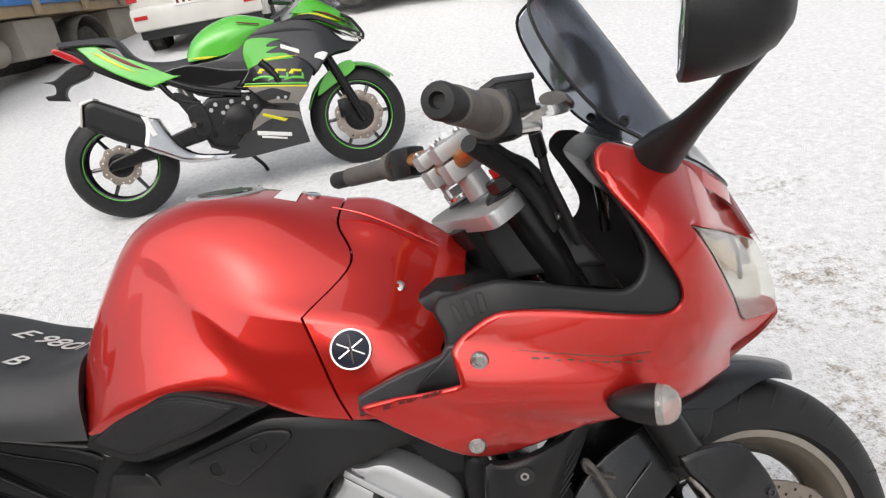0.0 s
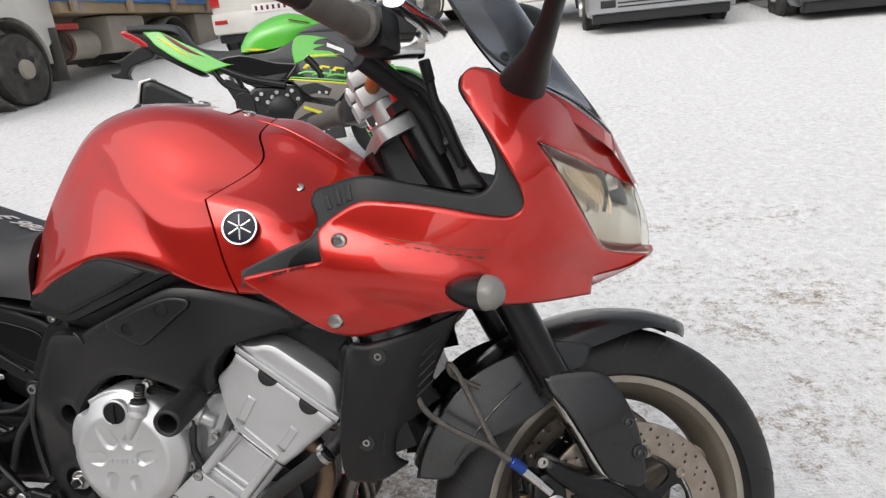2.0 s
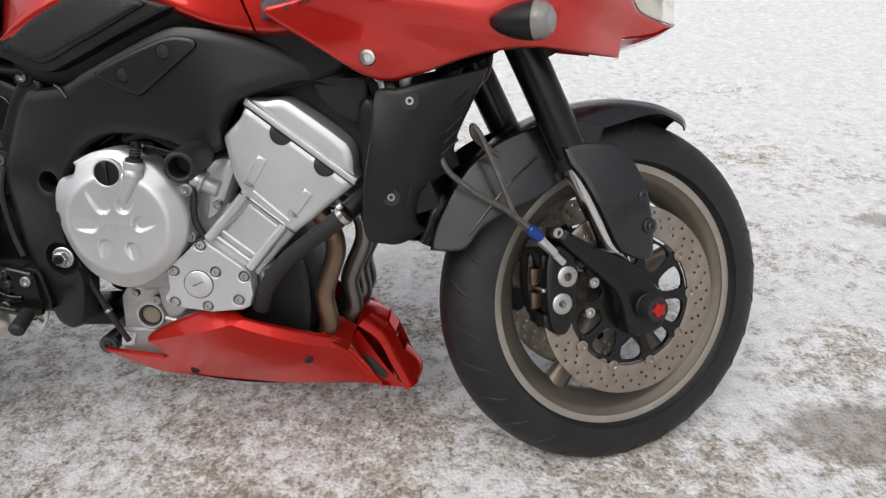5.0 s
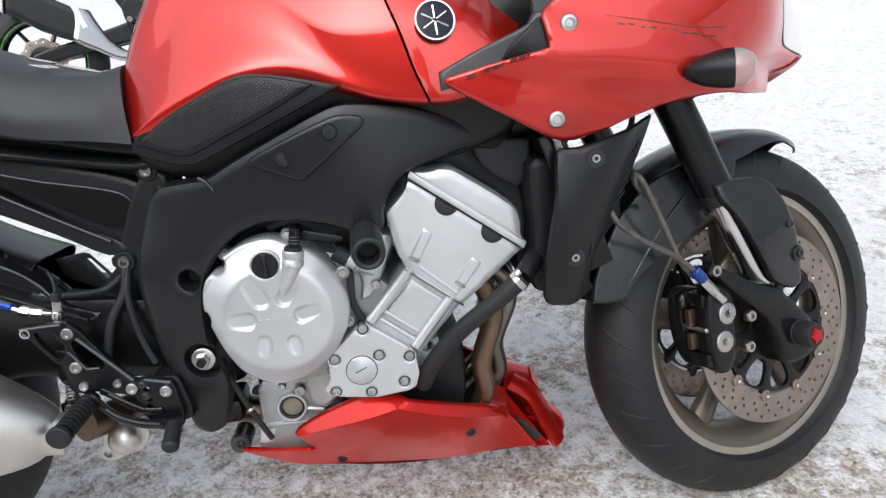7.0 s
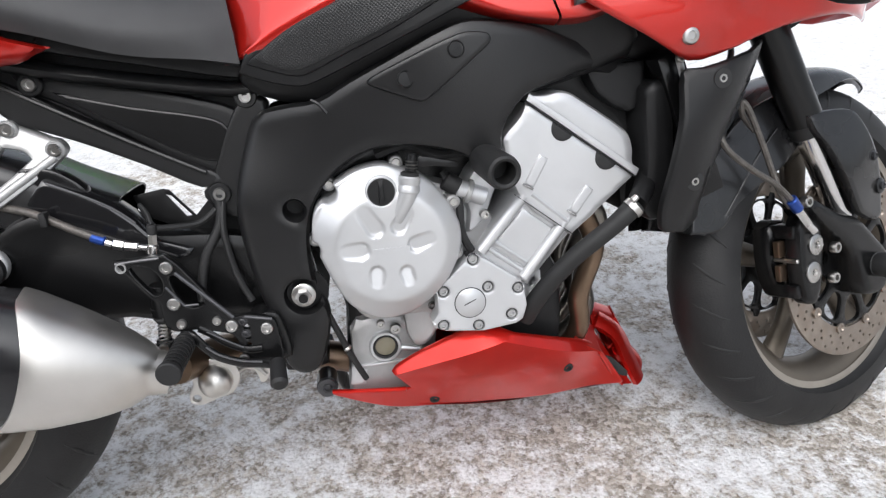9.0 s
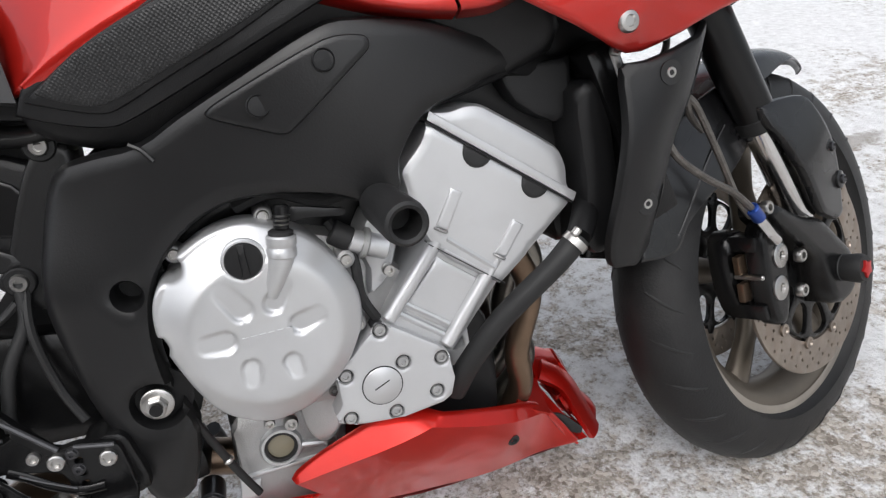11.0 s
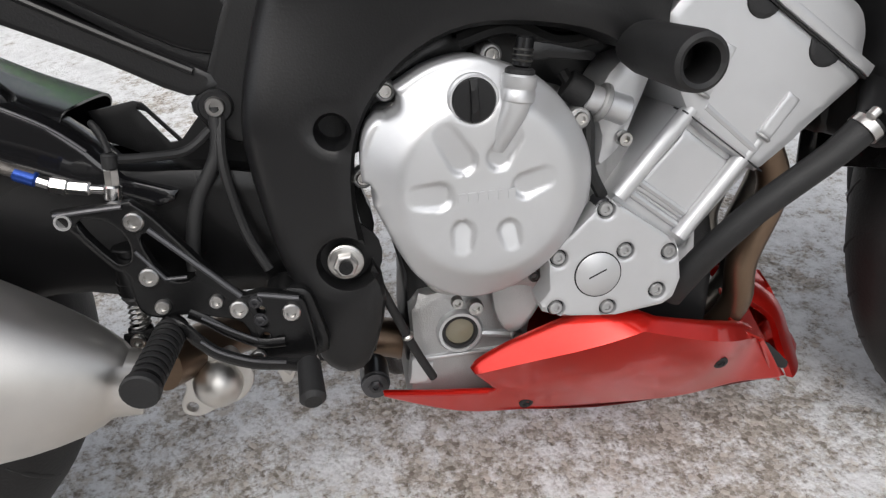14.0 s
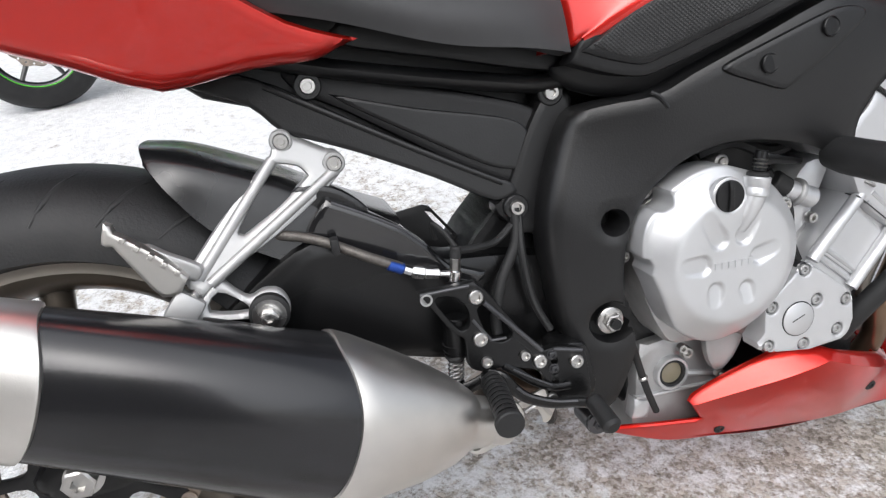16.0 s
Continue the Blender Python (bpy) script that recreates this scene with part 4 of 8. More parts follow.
for q, w in (((-.5540, .5345), (-.6195, .4658)), ((-.4925, .4985), (-.5629, .4190))):
    part("stud_rib", tube([(q[0], -.161, q[1]), (w[0], -.161, w[1])], .0078, 14, 1), ALU, cyls)
for q, w, y in (((-.5440, .5360), (-.4969, .4905), -.1660), ((-.5496, .5252), (-.5023, .4841), -.1650), ((-.6043, .4806), (-.5558, .4392), -.1570), ((-.6103, .4695), (-.5618, .4273), -.1570)):
    part("cross_rib", tube([(q[0], y, q[1]), (w[0], y, w[1])], .0036, 8, 1), ALU, cyls)
part("block_seam", slab([(-.5630, .5350), (-.4890, .4712), (-.4898, .4702), (-.5638, .5340)], -.1684, .02, .0002), GREYP, cyls)
HEAD = [(-.543, .6575), (-.3985, .5405), (-.4544, .4985), (-.460, .493), (-.493, .470), (-.560, .530), (-.578, .604), (-.577, .616), (-.554, .638)]
head = part("cylinder_head", slab(sm(HEAD, 3, (0, 1, 4)), -.168, .336, .007), ALU, bike, "silver cylinder head")
for q, w in (((-.5252, .5840), (-.5480, .5480)), ((-.4643, .5342), (-.4900, .5034))):
    e = Vector((w[0] - q[0], w[1] - q[1])).normalized() * .0070
    part("stud_rib", slab(sm([(q[0] - e.y, q[1] + e.x), (q[0] + e.y, q[1] - e.x), (w[0] + e.y, w[1] - e.x), (w[0] - e.y, w[1] + e.x)], 2, (0, 1, 2, 3)), -.1705, .004, .0022, [], .006), ALU, head)
    part("stud_washer", cyl((w[0], -.1655, w[1]), (w[0] + e.x * .45, -.1655, w[1] + e.y * .45), .0088), ALUC, head)
for x, z in ((-.4965, .6165), (-.4385, .5705)):
    moon = [(x + .0165 * math.cos(a), z + .0165 * math.sin(a)) for a in (radians(141 + 180 * k / 10) for k in range(11))]
    part("half_moon_plug", slab(moon, -.1705, .012, .003), SOFTR, head)
COVERH = [(-.544, .658), (-.538, .6655), (-.5165, .6632), (-.5000, .6650), (-.4836, .6618), (-.469, .6520), (-.4065, .6025), (-.3970, .5800), (-.3975, .5610), (-.3942, .5470), (-.3985, .5400)]
hc = part("head_cover", slab(sm(COVERH, 3, (0, 10)), -.165, .33, .010), ALU, bike, "silver cylinder head cover")
part("gasket", slab([(-.5440, .6572), (-.3985, .5405), (-.3995, .5390), (-.5450, .6557)], -.1690, .33, .001), SOFTR, hc)
part("cover_lip", slab([(-.5395, .6665), (-.3940, .5500), (-.3990, .5415), (-.5435, .6585)], -.1720, .02, .0014), ALU, hc)
# coolant outlet and pipes between the clutch cover and the cylinders
part("coolant_outlet", slab(sm([(-.632, .545), (-.607, .580), (-.573, .575), (-.590, .53), (-.606, .50), (-.630, .486), (-.626, .515)], 3), -.138, .05, .012), ALU, case)
part("outlet_neck", cyl((-.640, -.140, .553), (-.602, -.140, .535), .012, .013), ALU, case)
part("outlet_flange", cyl((-.628, -.140, .5475), (-.622, -.140, .5445), .017), ALUC, case)
bolt(case, (-.606, -.140, .512), .007, .008)
part("coolant_sleeve", cyl((-.655, -.138, .566), (-.638, -.140, .553), .013), SOFTR, case)
part("water_pipe", tube([(-.655, -.13, .575), (-.640, -.145, .535), (-.641, -.150, .495), (-.630, -.15, .465)], .0055, 8), SOFTR, case)
part("wiring", tube([(-.74, -.12, .61), (-.70, -.13, .618), (-.66, -.13, .60), (-.62, -.12, .60)], .008, 8), SOFTR, case)
part("sump", slab(sm([(-.690, .350), (-.690, .290), (-.710, .236), (-.803, .230), (-.8265, .240), (-.814, .300), (-.800, .362)], 3, (3, 4)), -.078, .16, .008), ALUC, bike, "cast aluminium sump")
sight = part("sight_glass", lathe([(.0245, -.01), (.0245, .005), (.0225, .008), (.0195, .008), (.0185, .004), (.0185, -.004), (.0001, -.004)], (-.763, -.078, .316), RIGHT, 36), ALU, bike, "oil sight glass in a bright ring")
part("sight_gasket", lathe([(.0190, .0), (.0190, .0065), (.0155, .0060), (.0150, 0), (.0190, .0)], (-.763, -.078, .316), RIGHT, 28), SOFTR, sight)
part("sight_pane", lathe([(.0152, 0), (.0152, .002), (.0001, .0035)], (-.763, -.078, .316), RIGHT, 24), make("oil_glass", (0.20, 0.18, 0.13), 0.12), sight)
part("sump_seam", slab([(-.815, .2885), (-.690, .2840), (-.690, .2880), (-.815, .2925)], -.0825, .02, .0015), ALU, case)
part("sump_rib", tube([(-.742, -.080, .310), (-.700, -.080, .300)], .0045, 8, 1), ALU, case)
part("sump_corner", slab([(-.823, .262), (-.800, .258), (-.795, .282), (-.817, .290)], -.082, .02, .003), ALU, case)
part("drain_hose", tube([(-.838, -.118, .400), (-.826, -.112, .360), (-.812, -.105, .315), (-.798, -.100, .278)], .0046, 10), SOFTR, bike)
part("hose_band", cyl((-.8192, -.1085, .338), (-.8175, -.108, .333), .0060), STEEL, bike)
for a, r in (((-.7450, -.086, .345), .0085), ((-.7070, -.100, .312), .0065), ((-.7660, -.110, .366), .0062), ((-.6900, -.118, .385), .0062)):
    bolt(case, a, r, .008)
part("case_web", slab(sm([(-.725, .40), (-.690, .40), (-.672, .375), (-.690, .335), (-.715, .320), (-.730, .35)], 3), -.112, .01, .004), ALUC, case)
part("mount_lug", slab([(-.565, .412), (-.528, .412), (-.528, .388), (-.540, .372), (-.565, .372)], -.128, .03, .004, [circ(-.545, .400, .0075, 14)]), ALU, case)
# crash protector
slider = part("crash_protector", lathe([(.0175, 0), (.0205, .02), (.0213, .085), (.0200, .094), (.017, .096), (.0138, .094), (.0134, .060), (.0001, .060)], (-.6085, -.175, .5945), (0.05, -1, -.06), 32), SOFTR, bike, "black crash protector with a hollow end")

# radiator, shrouds, hose, exhaust
part("radiator", box((-.325, 0, .600), (.035, .37, .20), .004, Euler((0, radians(-18), 0)).to_matrix()), DARKM, bike, "black radiator core")
RAD = [(-.356, .672), (-.330, .676), (-.206, .698), (-.2145, .679), (-.247, .616), (-.256, .587), (-.2527, .576), (-.248, .5605), (-.2576, .557), (-.3040, .535), (-.313, .4925), (-.301, .468), (-.333, .457), (-.356, .4615), (-.380, .470), (-.384, .506), (-.376, .560), (-.364, .619)]
rad_b = Field([(-.35, .67, -.225), (-.21, .695, -.19), (-.31, .66, -.233), (-.342, .534, -.222), (-.39, .5, -.215), (-.31, .46, -.19), (-.28, .58, -.195), (-.33, .60, -.232)])
rad_y = Fold(rad_b, (-.270, .655), (-.333, .50), .7)
shroud = part("radiator_shroud", slab(sm(RAD, 3, (2, 7, 9, 11)), rad_y, .012, .005, [], .012, 0.0, [((-.274, .645), (-.329, .51))]), PLASTIC, bike, "black plastic radiator side shroud")
part("radiator_shroud", slab(sm(RAD, 3, (2, 7, 9, 11)), rad_y, .012, .005).mirror(), PLASTIC, bike)
for x, z in ((-.311, .661), (-.342, .534)):
    part("bolt_well", lathe([(.0120, -.004), (.0120, .0006), (.0001, .0006)], (x, rad_y.at(x, z), z), RIGHT, 24), SOFTR, shroud)
    bolt(shroud, (x, rad_y.at(x, z) + .004, z), .0058, .0055)
for k in range(5):
    x, z = -.262 + .004 * k, .592 + .017 * k
    part("shroud_fin", tube([(x - .012, rad_y.at(x - .012, z - .010) - .0005, z - .010), (x + .010, rad_y.at(x + .010, z + .008) - .0005, z + .008)], .0016, 6, 1), PLASTIC, shroud)
part("shroud_slit", slab([(-.3275, .508), (-.3235, .505), (-.3130, .548), (-.3165, .549)], rad_y, .003, .0004, [], .008, .0012), SOFTR, shroud)
hose = part("radiator_hose", tube([(-.408, -.191, .508), (-.44, -.190, .483), (-.50, -.178, .438), (-.540, -.160, .39), (-.56, -.140, .35)], [.014, .0125, .0125, .013, .014], 16), SOFTR, bike, "black rubber radiator hose")
part("hose_clamp", lathe([(.0130, -.004), (.0148, -.004), (.0148, .004), (.0130, .004), (.0130, -.004)], (-.4135, -.192, .5035), (-.8, .05, -.6), 24), STEEL, hose)
part("clamp_screw", cyl((-.4200, -.203, .5150), (-.4120, -.202, .5210), .0045), STEEL, hose)
part("hose_neck", tube([(-.408, -.191, .508), (-.392, -.176, .520), (-.372, -.150, .535)], [.0135, .0145, .0150], 14, 3), PLASTIC, hose)
for k, (yy, mt, top, low) in enumerate(((-.115, PIPE, -.440, -.462), (-.045, HEADER, -.405, -.432), (.035, HEADER, -.395, -.425), (.110, HEADER, -.395, -.425))):
    part("exhaust_header", tube([(-.47, yy * 1.1, .50), (top - .012, yy, .475), (top - .002, yy, .43), (low - .004, yy * .95, .36), (low - .004, yy * .85, .30), (-.50, yy * .6, .245), (-.60, yy * .4, .225), (-.72, .0, .215)], .0155, 16), mt, bike, "heat-stained exhaust header pipe" if k == 0 else "dull steel exhaust header pipe")
part("collector_pipe", tube([(-.70, .02, .215), (-.86, .03, .27), (-.98, .0, .32), (-1.05, -.12, .355)], [.024, .024, .024, .024], 18), PIPE, bike, "brown heat-stained collector pipe")
valve = part("exhaust_valve", lathe([(.0001, .027), (.010, .0255), (.0175, .021), (.0225, .013), (.0245, .003), (.0250, -.010), (.0250, -.030)], (-1.010, -.096, .316), (.15, -1, -.1), 32), BRUSH, bike, "domed steel exhaust valve housing")
part("valve_flange", slab(sm([(-1.040, .340), (-1.020, .350), (-.985, .340), (-.975, .315), (-.990, .292), (-1.015, .286), (-1.036, .280), (-1.050, .286), (-1.050, .300), (-1.042, .315)], 3), -.098, .008, .002, [circ(-1.041, .292, .0055, 14)]), BRUSH, valve)
part("valve_spring", tube([(-.975, -.100, .325), (-.955, -.100, .330), (-.940, -.095, .310)], .0030, 8), STEEL, valve)
part("valve_arm", slab(sm([(-.985, .330), (-.945, .345), (-.925, .335), (-.940, .300), (-.950, .298), (-.955, .318)], 2), -.092, .004, .001), BRUSH, valve)
# added black slab standing in for the shaded void behind the headers
part("front_void_fill", slab(sm([(-.60, .25), (-.51, .25), (-.49, .38), (-.52, .44), (-.60, .40)], 3), -.10, .2, .01), PLASTIC, bike)

part("air_duct", slab(sm([(-.560, .735), (-.36, .715), (-.345, .62), (-.355, .500), (-.395, .480), (-.405, .545), (-.410, .600), (-.470, .650), (-.545, .670)], 3), -.118, .08, .012), PLASTIC, bike, "black duct between frame and radiator")
part("duct_panel", slab(sm([(-.455, .690), (-.372, .690), (-.378, .640), (-.398, .625), (-.440, .655)], 2, (0, 1)), -.150, .03, .004), PLASTIC, bike)
part("radiator_tank", slab(sm([(-.385, .655), (-.350, .655), (-.345, .50), (-.372, .475), (-.392, .49), (-.385, .56)], 3), -.178, .10, .010), PLASTIC, bike, "black radiator side tank")
for x, z in ((-.344, .664), (-.352, .690)):
    bolt(bike, (x, -.203, z), .0062, .006)
part("shroud_stay", tube([(-.352, -.200, .690), (-.345, -.200, .664)], .0045, 8, 1), STEEL, bike)
# belly pan: faceted sides, a nose with a slatted mouth between two lips, a floor
BELLY = [(-.852, .244), (-.853, .254), (-.735, .251), (-.760, .289), (-.752, .297), (-.718, .316), (-.660, .342), (-.628, .352), (-.600, .345), (-.52, .312), (-.462, .284), (-.435, .262), (-.412, .225), (-.388, .183), (-.395, .180), (-.457, .187), (-.595, .195), (-.676, .200), (-.750, .205), (-.800, .221)]
belly_y = Field([(-.852, .25, -.074), (-.735, .251, -.104), (-.760, .289, -.122), (-.593, .335, -.174), (-.435, .262, -.107), (-.388, .183, -.083), (-.497, .253, -.131), (-.70, .215, -.088), (-.595, .195, -.090), (-.457, .187, -.085), (-.78, .215, -.075), (-.62, .28, -.148), (-.70, .29, -.135)])
belly_y = Fold(Fold(belly_y, (-.76, .284), (-.600, .333), 1.3), (-.600, .333), (-.435, .256), 1.1)
bside = slab(sm(BELLY, 3, (0, 1, 2, 3, 11, 13)), belly_y, .005, .003, [], .008, 0.0, [((-.752, .2864), (-.600, .333)), ((-.600, .333), (-.442, .2595))])
belly = part("belly_pan", bside, RED_DIRTY, bike, "dusty red faceted belly pan with a slatted nose")
part("tongue_ridge", tube([(-.851, belly_y.at(-.851, .252) - .0005, .2535), (-.800, belly_y.at(-.80, .2505) - .0005, .2525), (-.742, belly_y.at(-.742, .249) - .0005, .2505)], .0038, 8, 4), RED_DIRTY, belly)
part("belly_pan_side", bside.mirror(), RED_DIRTY, belly)
for sgn in (-1, 1):
    strut = [[(-.428, .056, .277), (-.418, .045, .284), (-.410, .030, .285)], [(-.396, .053, .248), (-.384, .043, .252), (-.374, .028, .252)], [(-.376, .048, .200), (-.363, .038, .203), (-.353, .026, .204)], [(-.354, .042, .150), (-.343, .034, .151), (-.335, .024, .155)]]
    part("nose_strut", thick(loft([[(x, y * sgn, z) for x, y, z in st] for st in strut], 5, 3, False), .008), RED_DIRTY, belly)
    part("nose_ledge", thick(loft([[(-.438, .113 * sgn, .257), (-.434, .085 * sgn, .267), (-.428, .056 * sgn, .277)], [(-.480, .118 * sgn, .286), (-.472, .090 * sgn, .294), (-.462, .060 * sgn, .300)]], 3, 3, False), .003), RED_DIRTY, belly)
    part("nose_channel", thick(loft([[(-.438, .108 * sgn, .253), (-.440, .080 * sgn, .258), (-.429, .054 * sgn, .270)], [(-.404, .084 * sgn, .192), (-.412, .066 * sgn, .196), (-.392, .046 * sgn, .206)], [(-.388, .076 * sgn, .172), (-.382, .055 * sgn, .162), (-.358, .040 * sgn, .152)]], 4, 3, False), .003), RED_DIRTY, belly)
    vent = slab(sm([(-.418, .232), (-.404, .226), (-.378, .196), (-.381, .188), (-.396, .196)], 2, (0, 2)), -.0765, .004, .001)
    part("nose_vent", vent if sgn < 0 else vent.mirror(), SOFTR, belly)
part("nose_cap", thick(loft([[(-.422, 0, .296), (-.424, .03, .290), (-.430, .055, .279)], [(-.400, 0, .289), (-.402, .028, .283), (-.412, .054, .263)], [(-.380, 0, .280), (-.382, .026, .270), (-.396, .052, .249)]], 3, 3), .004), RED_DIRTY, belly)
part("nose_brow", thick(loft([[(-.378, 0, .281), (-.380, .026, .271)], [(-.366, 0, .258), (-.370, .026, .250)]], 3, 3), .005), RED_DIRTY, belly)
part("mouth_back", loft([[(-.405, 0, .268), (-.402, .030, .262)], [(-.384, 0, .205), (-.380, .028, .205)], [(-.360, 0, .165), (-.358, .027, .165)]], 3, 3), RED_DIRTY, belly)
part("mouth_slat", box((-.378, 0, .226), (.030, .052, .004), .0012, Euler((0, radians(-35), 0)).to_matrix()), RED_DIRTY, belly)
part("nose_tip", thick(loft([[(-.352, 0, .212), (-.354, .014, .210), (-.358, .027, .206)], [(-.326, 0, .178), (-.328, .014, .175), (-.338, .025, .165)], [(-.336, 0, .145), (-.339, .014, .145), (-.350, .034, .151)]], 4, 3), .004), RED_DIRTY, belly)
part("pan_floor", loft([[(-.80, 0, .205), (-.80, .04, .210), (-.80, .073, .221)], [(-.62, 0, .175), (-.62, .05, .182), (-.62, .089, .194)], [(-.45, 0, .165), (-.45, .05, .172), (-.45, .084, .186)], [(-.345, 0, .151), (-.36, .03, .155), (-.392, .078, .181)]], 4, 4), RED_DIRTY, belly, "", 60)
for x, z in ((-.497, .253), (-.70, .219)):
    part("belly_screw", hexa((x, belly_y.at(x, z) + .001, z), (0, -1, -.35), .008, .003), SOFTR, belly)

# subframe rails, side panel, brackets
rail = part("subframe_rail", tube([(-.880, -.072, .712), (-.912, -.072, .712), (-1.011, -.067, .732), (-1.12, -.062, .757), (-1.26, -.05, .795)], .021, 14, 4, (1.0, .5)), SATIN, bike, "black upper subframe rail")
part("subframe_rail", tube([(-.880, .072, .712), (-.912, .072, .712), (-1.011, .067, .732), (-1.12, .062, .757), (-1.26, .05, .795)], .021, 14, 4, (1.0, .5)), SATIN, bike)
sub_y = Field([(-.9, .7, -.080), (-1.16, .747, -.058), (-.955, .58, -.085)])
LOWR = [(-1.285, .772), (-1.252, .775), (-1.193, .751), (-1.106, .695), (-1.024, .646), (-.960, .612), (-.945, .598), (-.975, .590), (-1.040, .627), (-1.111, .664), (-1.157, .685), (-1.195, .702), (-1.225, .734), (-1.275, .758)]
part("subframe_strut", slab(sm(LOWR, 3), sub_y, .03, .0035), SATIN, bike, "black lower subframe strut")
part("subframe_strut", slab(sm(LOWR, 3), sub_y, .03, .006).mirror(), SATIN, bike)
SIDEP = [(-1.185, .765), (-1.144, .760), (-1.049, .732), (-.945, .700), (-.908, .675), (-.918, .605), (-.975, .615), (-1.058, .668), (-1.126, .714), (-1.17, .740)]
side = part("side_panel", slab(sm(SIDEP, 3), sub_y, .02, .006, [], .012, -.006), PLASTIC, bike, "satin black side panel between the rails")
part("side_panel_field", slab(sm([(-1.140, .735), (-1.049, .706), (-.955, .682), (-.926, .662), (-.932, .618), (-.975, .630), (-1.058, .680), (-1.118, .718)], 3, (0, 4)), sub_y, .006, .0025, [], .010, -.002), DARKM, side)
part("strut_flange", tube([(x, sub_y.at(x, z) - .0015, z) for x, z in ((-1.205, .752), (-1.106, .692), (-1.024, .6435), (-.965, .6100))], .0034, 8, 3), SATIN, bike)
for x, z in ((-1.160, .746), (-.897, .701), (-.953, .579)):
    part("bolt_boss", cyl((x, -.04, z), (x, sub_y.at(x, z) - .004, z), .0150), SATIN, bike)
    bolt(bike, (x, sub_y.at(x, z) - .002, z), .0092, .006)
part("rear_frame_gusset", slab(sm([(-.925, .67), (-.90, .70), (-.87, .69), (-.90, .60), (-.93, .54), (-.975, .575), (-.96, .60)], 3), -.082, .03, .006), SATIN, bike)
both("inner_mudguard", slab(sm([(-.90, .62), (-.94, .60), (-1.02, .52), (-1.03, .46), (-1.00, .42), (-.955, .48), (-.90, .53)], 3), -.06, .12, .01), PLASTIC)

part("seat_tray", slab(sm([(-.885, .755), (-.96, .775), (-1.10, .810), (-1.25, .85), (-1.29, .765), (-1.20, .724), (-1.11, .684), (-1.04, .650), (-.95, .608), (-.90, .62)], 3), -.042, .084, .006), PLASTIC, bike, "black tray under the seat")
part("seat_lip", slab(sm([(-.880, .738), (-.905, .752), (-1.02, .780), (-1.12, .806), (-1.13, .785), (-1.02, .755), (-.90, .725)], 3), -.092, .02, .005), PLASTIC, bike)

# passenger footrest hanger: two cast arms meeting at a clevis, a lower arm to the muffler bolt, a folded footrest
hang_y = Field([(-1.199, .694, -.064), (-1.149, .66, -.068), (-1.243, .527, -.124), (-1.322, .559, -.120)])
BRK = [(-1.213, .681), (-1.209, .696), (-1.198, .7035), (-1.187, .698), (-1.153, .678), (-1.143, .674), (-1.135, .661), (-1.146, .647), (-1.174, .627), (-1.221, .600), (-1.284, .570), (-1.306, .555), (-1.320, .574), (-1.299, .601), (-1.254, .646)]
BRKH = [(-1.209, .672), (-1.187, .665), (-1.178, .654), (-1.216, .628), (-1.254, .607), (-1.259, .611), (-1.243, .632)]
hang = part("footrest_hanger", slab(sm(BRK, 3, (11,)), hang_y, .014, .005, [sm(BRKH, 3, (0, 2, 4))], .007), SATINALU, bike, "cast silver passenger footrest hanger")
for q, w in (((-1.212, .676), (-1.306, .574)), ((-1.150, .653), (-1.296, .567))):
    part("hanger_rib", tube([(q[0], hang_y.at(*q) + .0025, q[1]), ((q[0] + w[0]) / 2, hang_y.at((q[0] + w[0]) / 2, (q[1] + w[1]) / 2) + .0025, (q[1] + w[1]) / 2), (w[0], hang_y.at(*w) + .0025, w[1])], .0062, 12, 2), SATINALU, hang)
part("hanger_arm", slab(sm([(-1.292, .574), (-1.275, .557), (-1.261, .546), (-1.246, .550), (-1.230, .546), (-1.222, .530), (-1.228, .514), (-1.245, .508), (-1.258, .514), (-1.266, .524), (-1.318, .534), (-1.306, .556)], 3), hang_y, .010, .004, [sm([(-1.268, .541), (-1.264, .532), (-1.302, .5395), (-1.291, .556)], 3)], .007, -.004), SATINALU, hang)
for x, z in ((-1.199, .694), (-1.148, .662)):
    part("bolt_boss", cyl((x, hang_y.at(x, z) + .010, z), (x, hang_y.at(x, z) - .003, z), .0125), SATINALU, hang)
    bolt(hang, (x, hang_y.at(x, z) - .003, z), .0088, .005)
part("rubber_mount", lathe([(.021, 0), (.021, .010), (.018, .012)], (-1.244, -.120, .528), RIGHT, 24), SOFTR, hang)
part("muffler_washer", lathe([(.0175, 0), (.0175, .003), (.0001, .003)], (-1.244, -.132, .528), RIGHT, 24), STEEL, hang)
part("muffler_bolt", nut((-1.244, -.135, .528), RIGHT, .010, .010), STEEL, hang)
part("footrest_clevis", box((-1.325, -.118, .548), (.032, .030, .034), .006, Euler((radians(-10), radians(40), 0)).to_matrix()), SATINALU, hang)
part("clevis_pin", cyl((-1.345, -.118, .533), (-1.309, -.118, .563), .006), STEEL, hang)
PEG = [(-1.374, 0.651), (-1.369, 0.647), (-1.368, 0.640), (-1.351, 0.626), (-1.329, 0.606), (-1.312, 0.583), (-1.322, 0.569), (-1.340, 0.568), (-1.355, 0.594), (-1.372, 0.627), (-1.381, 0.631)]
peg2 = part("passenger_footrest", slab(sm(PEG, 2, (0, 1, 2, 5, 6, 9)), -.133, .014, .003, [], .006), BRUSH, hang, "folded bright alloy footrest")
part("footrest_arm", slab(sm([(-1.349, 0.619), (-1.343, 0.620), (-1.327, 0.608), (-1.305, 0.594), (-1.298, 0.585), (-1.310, 0.575), (-1.330, 0.595)], 3), -.122, .010, .003, [], .006), SATINALU, peg2)
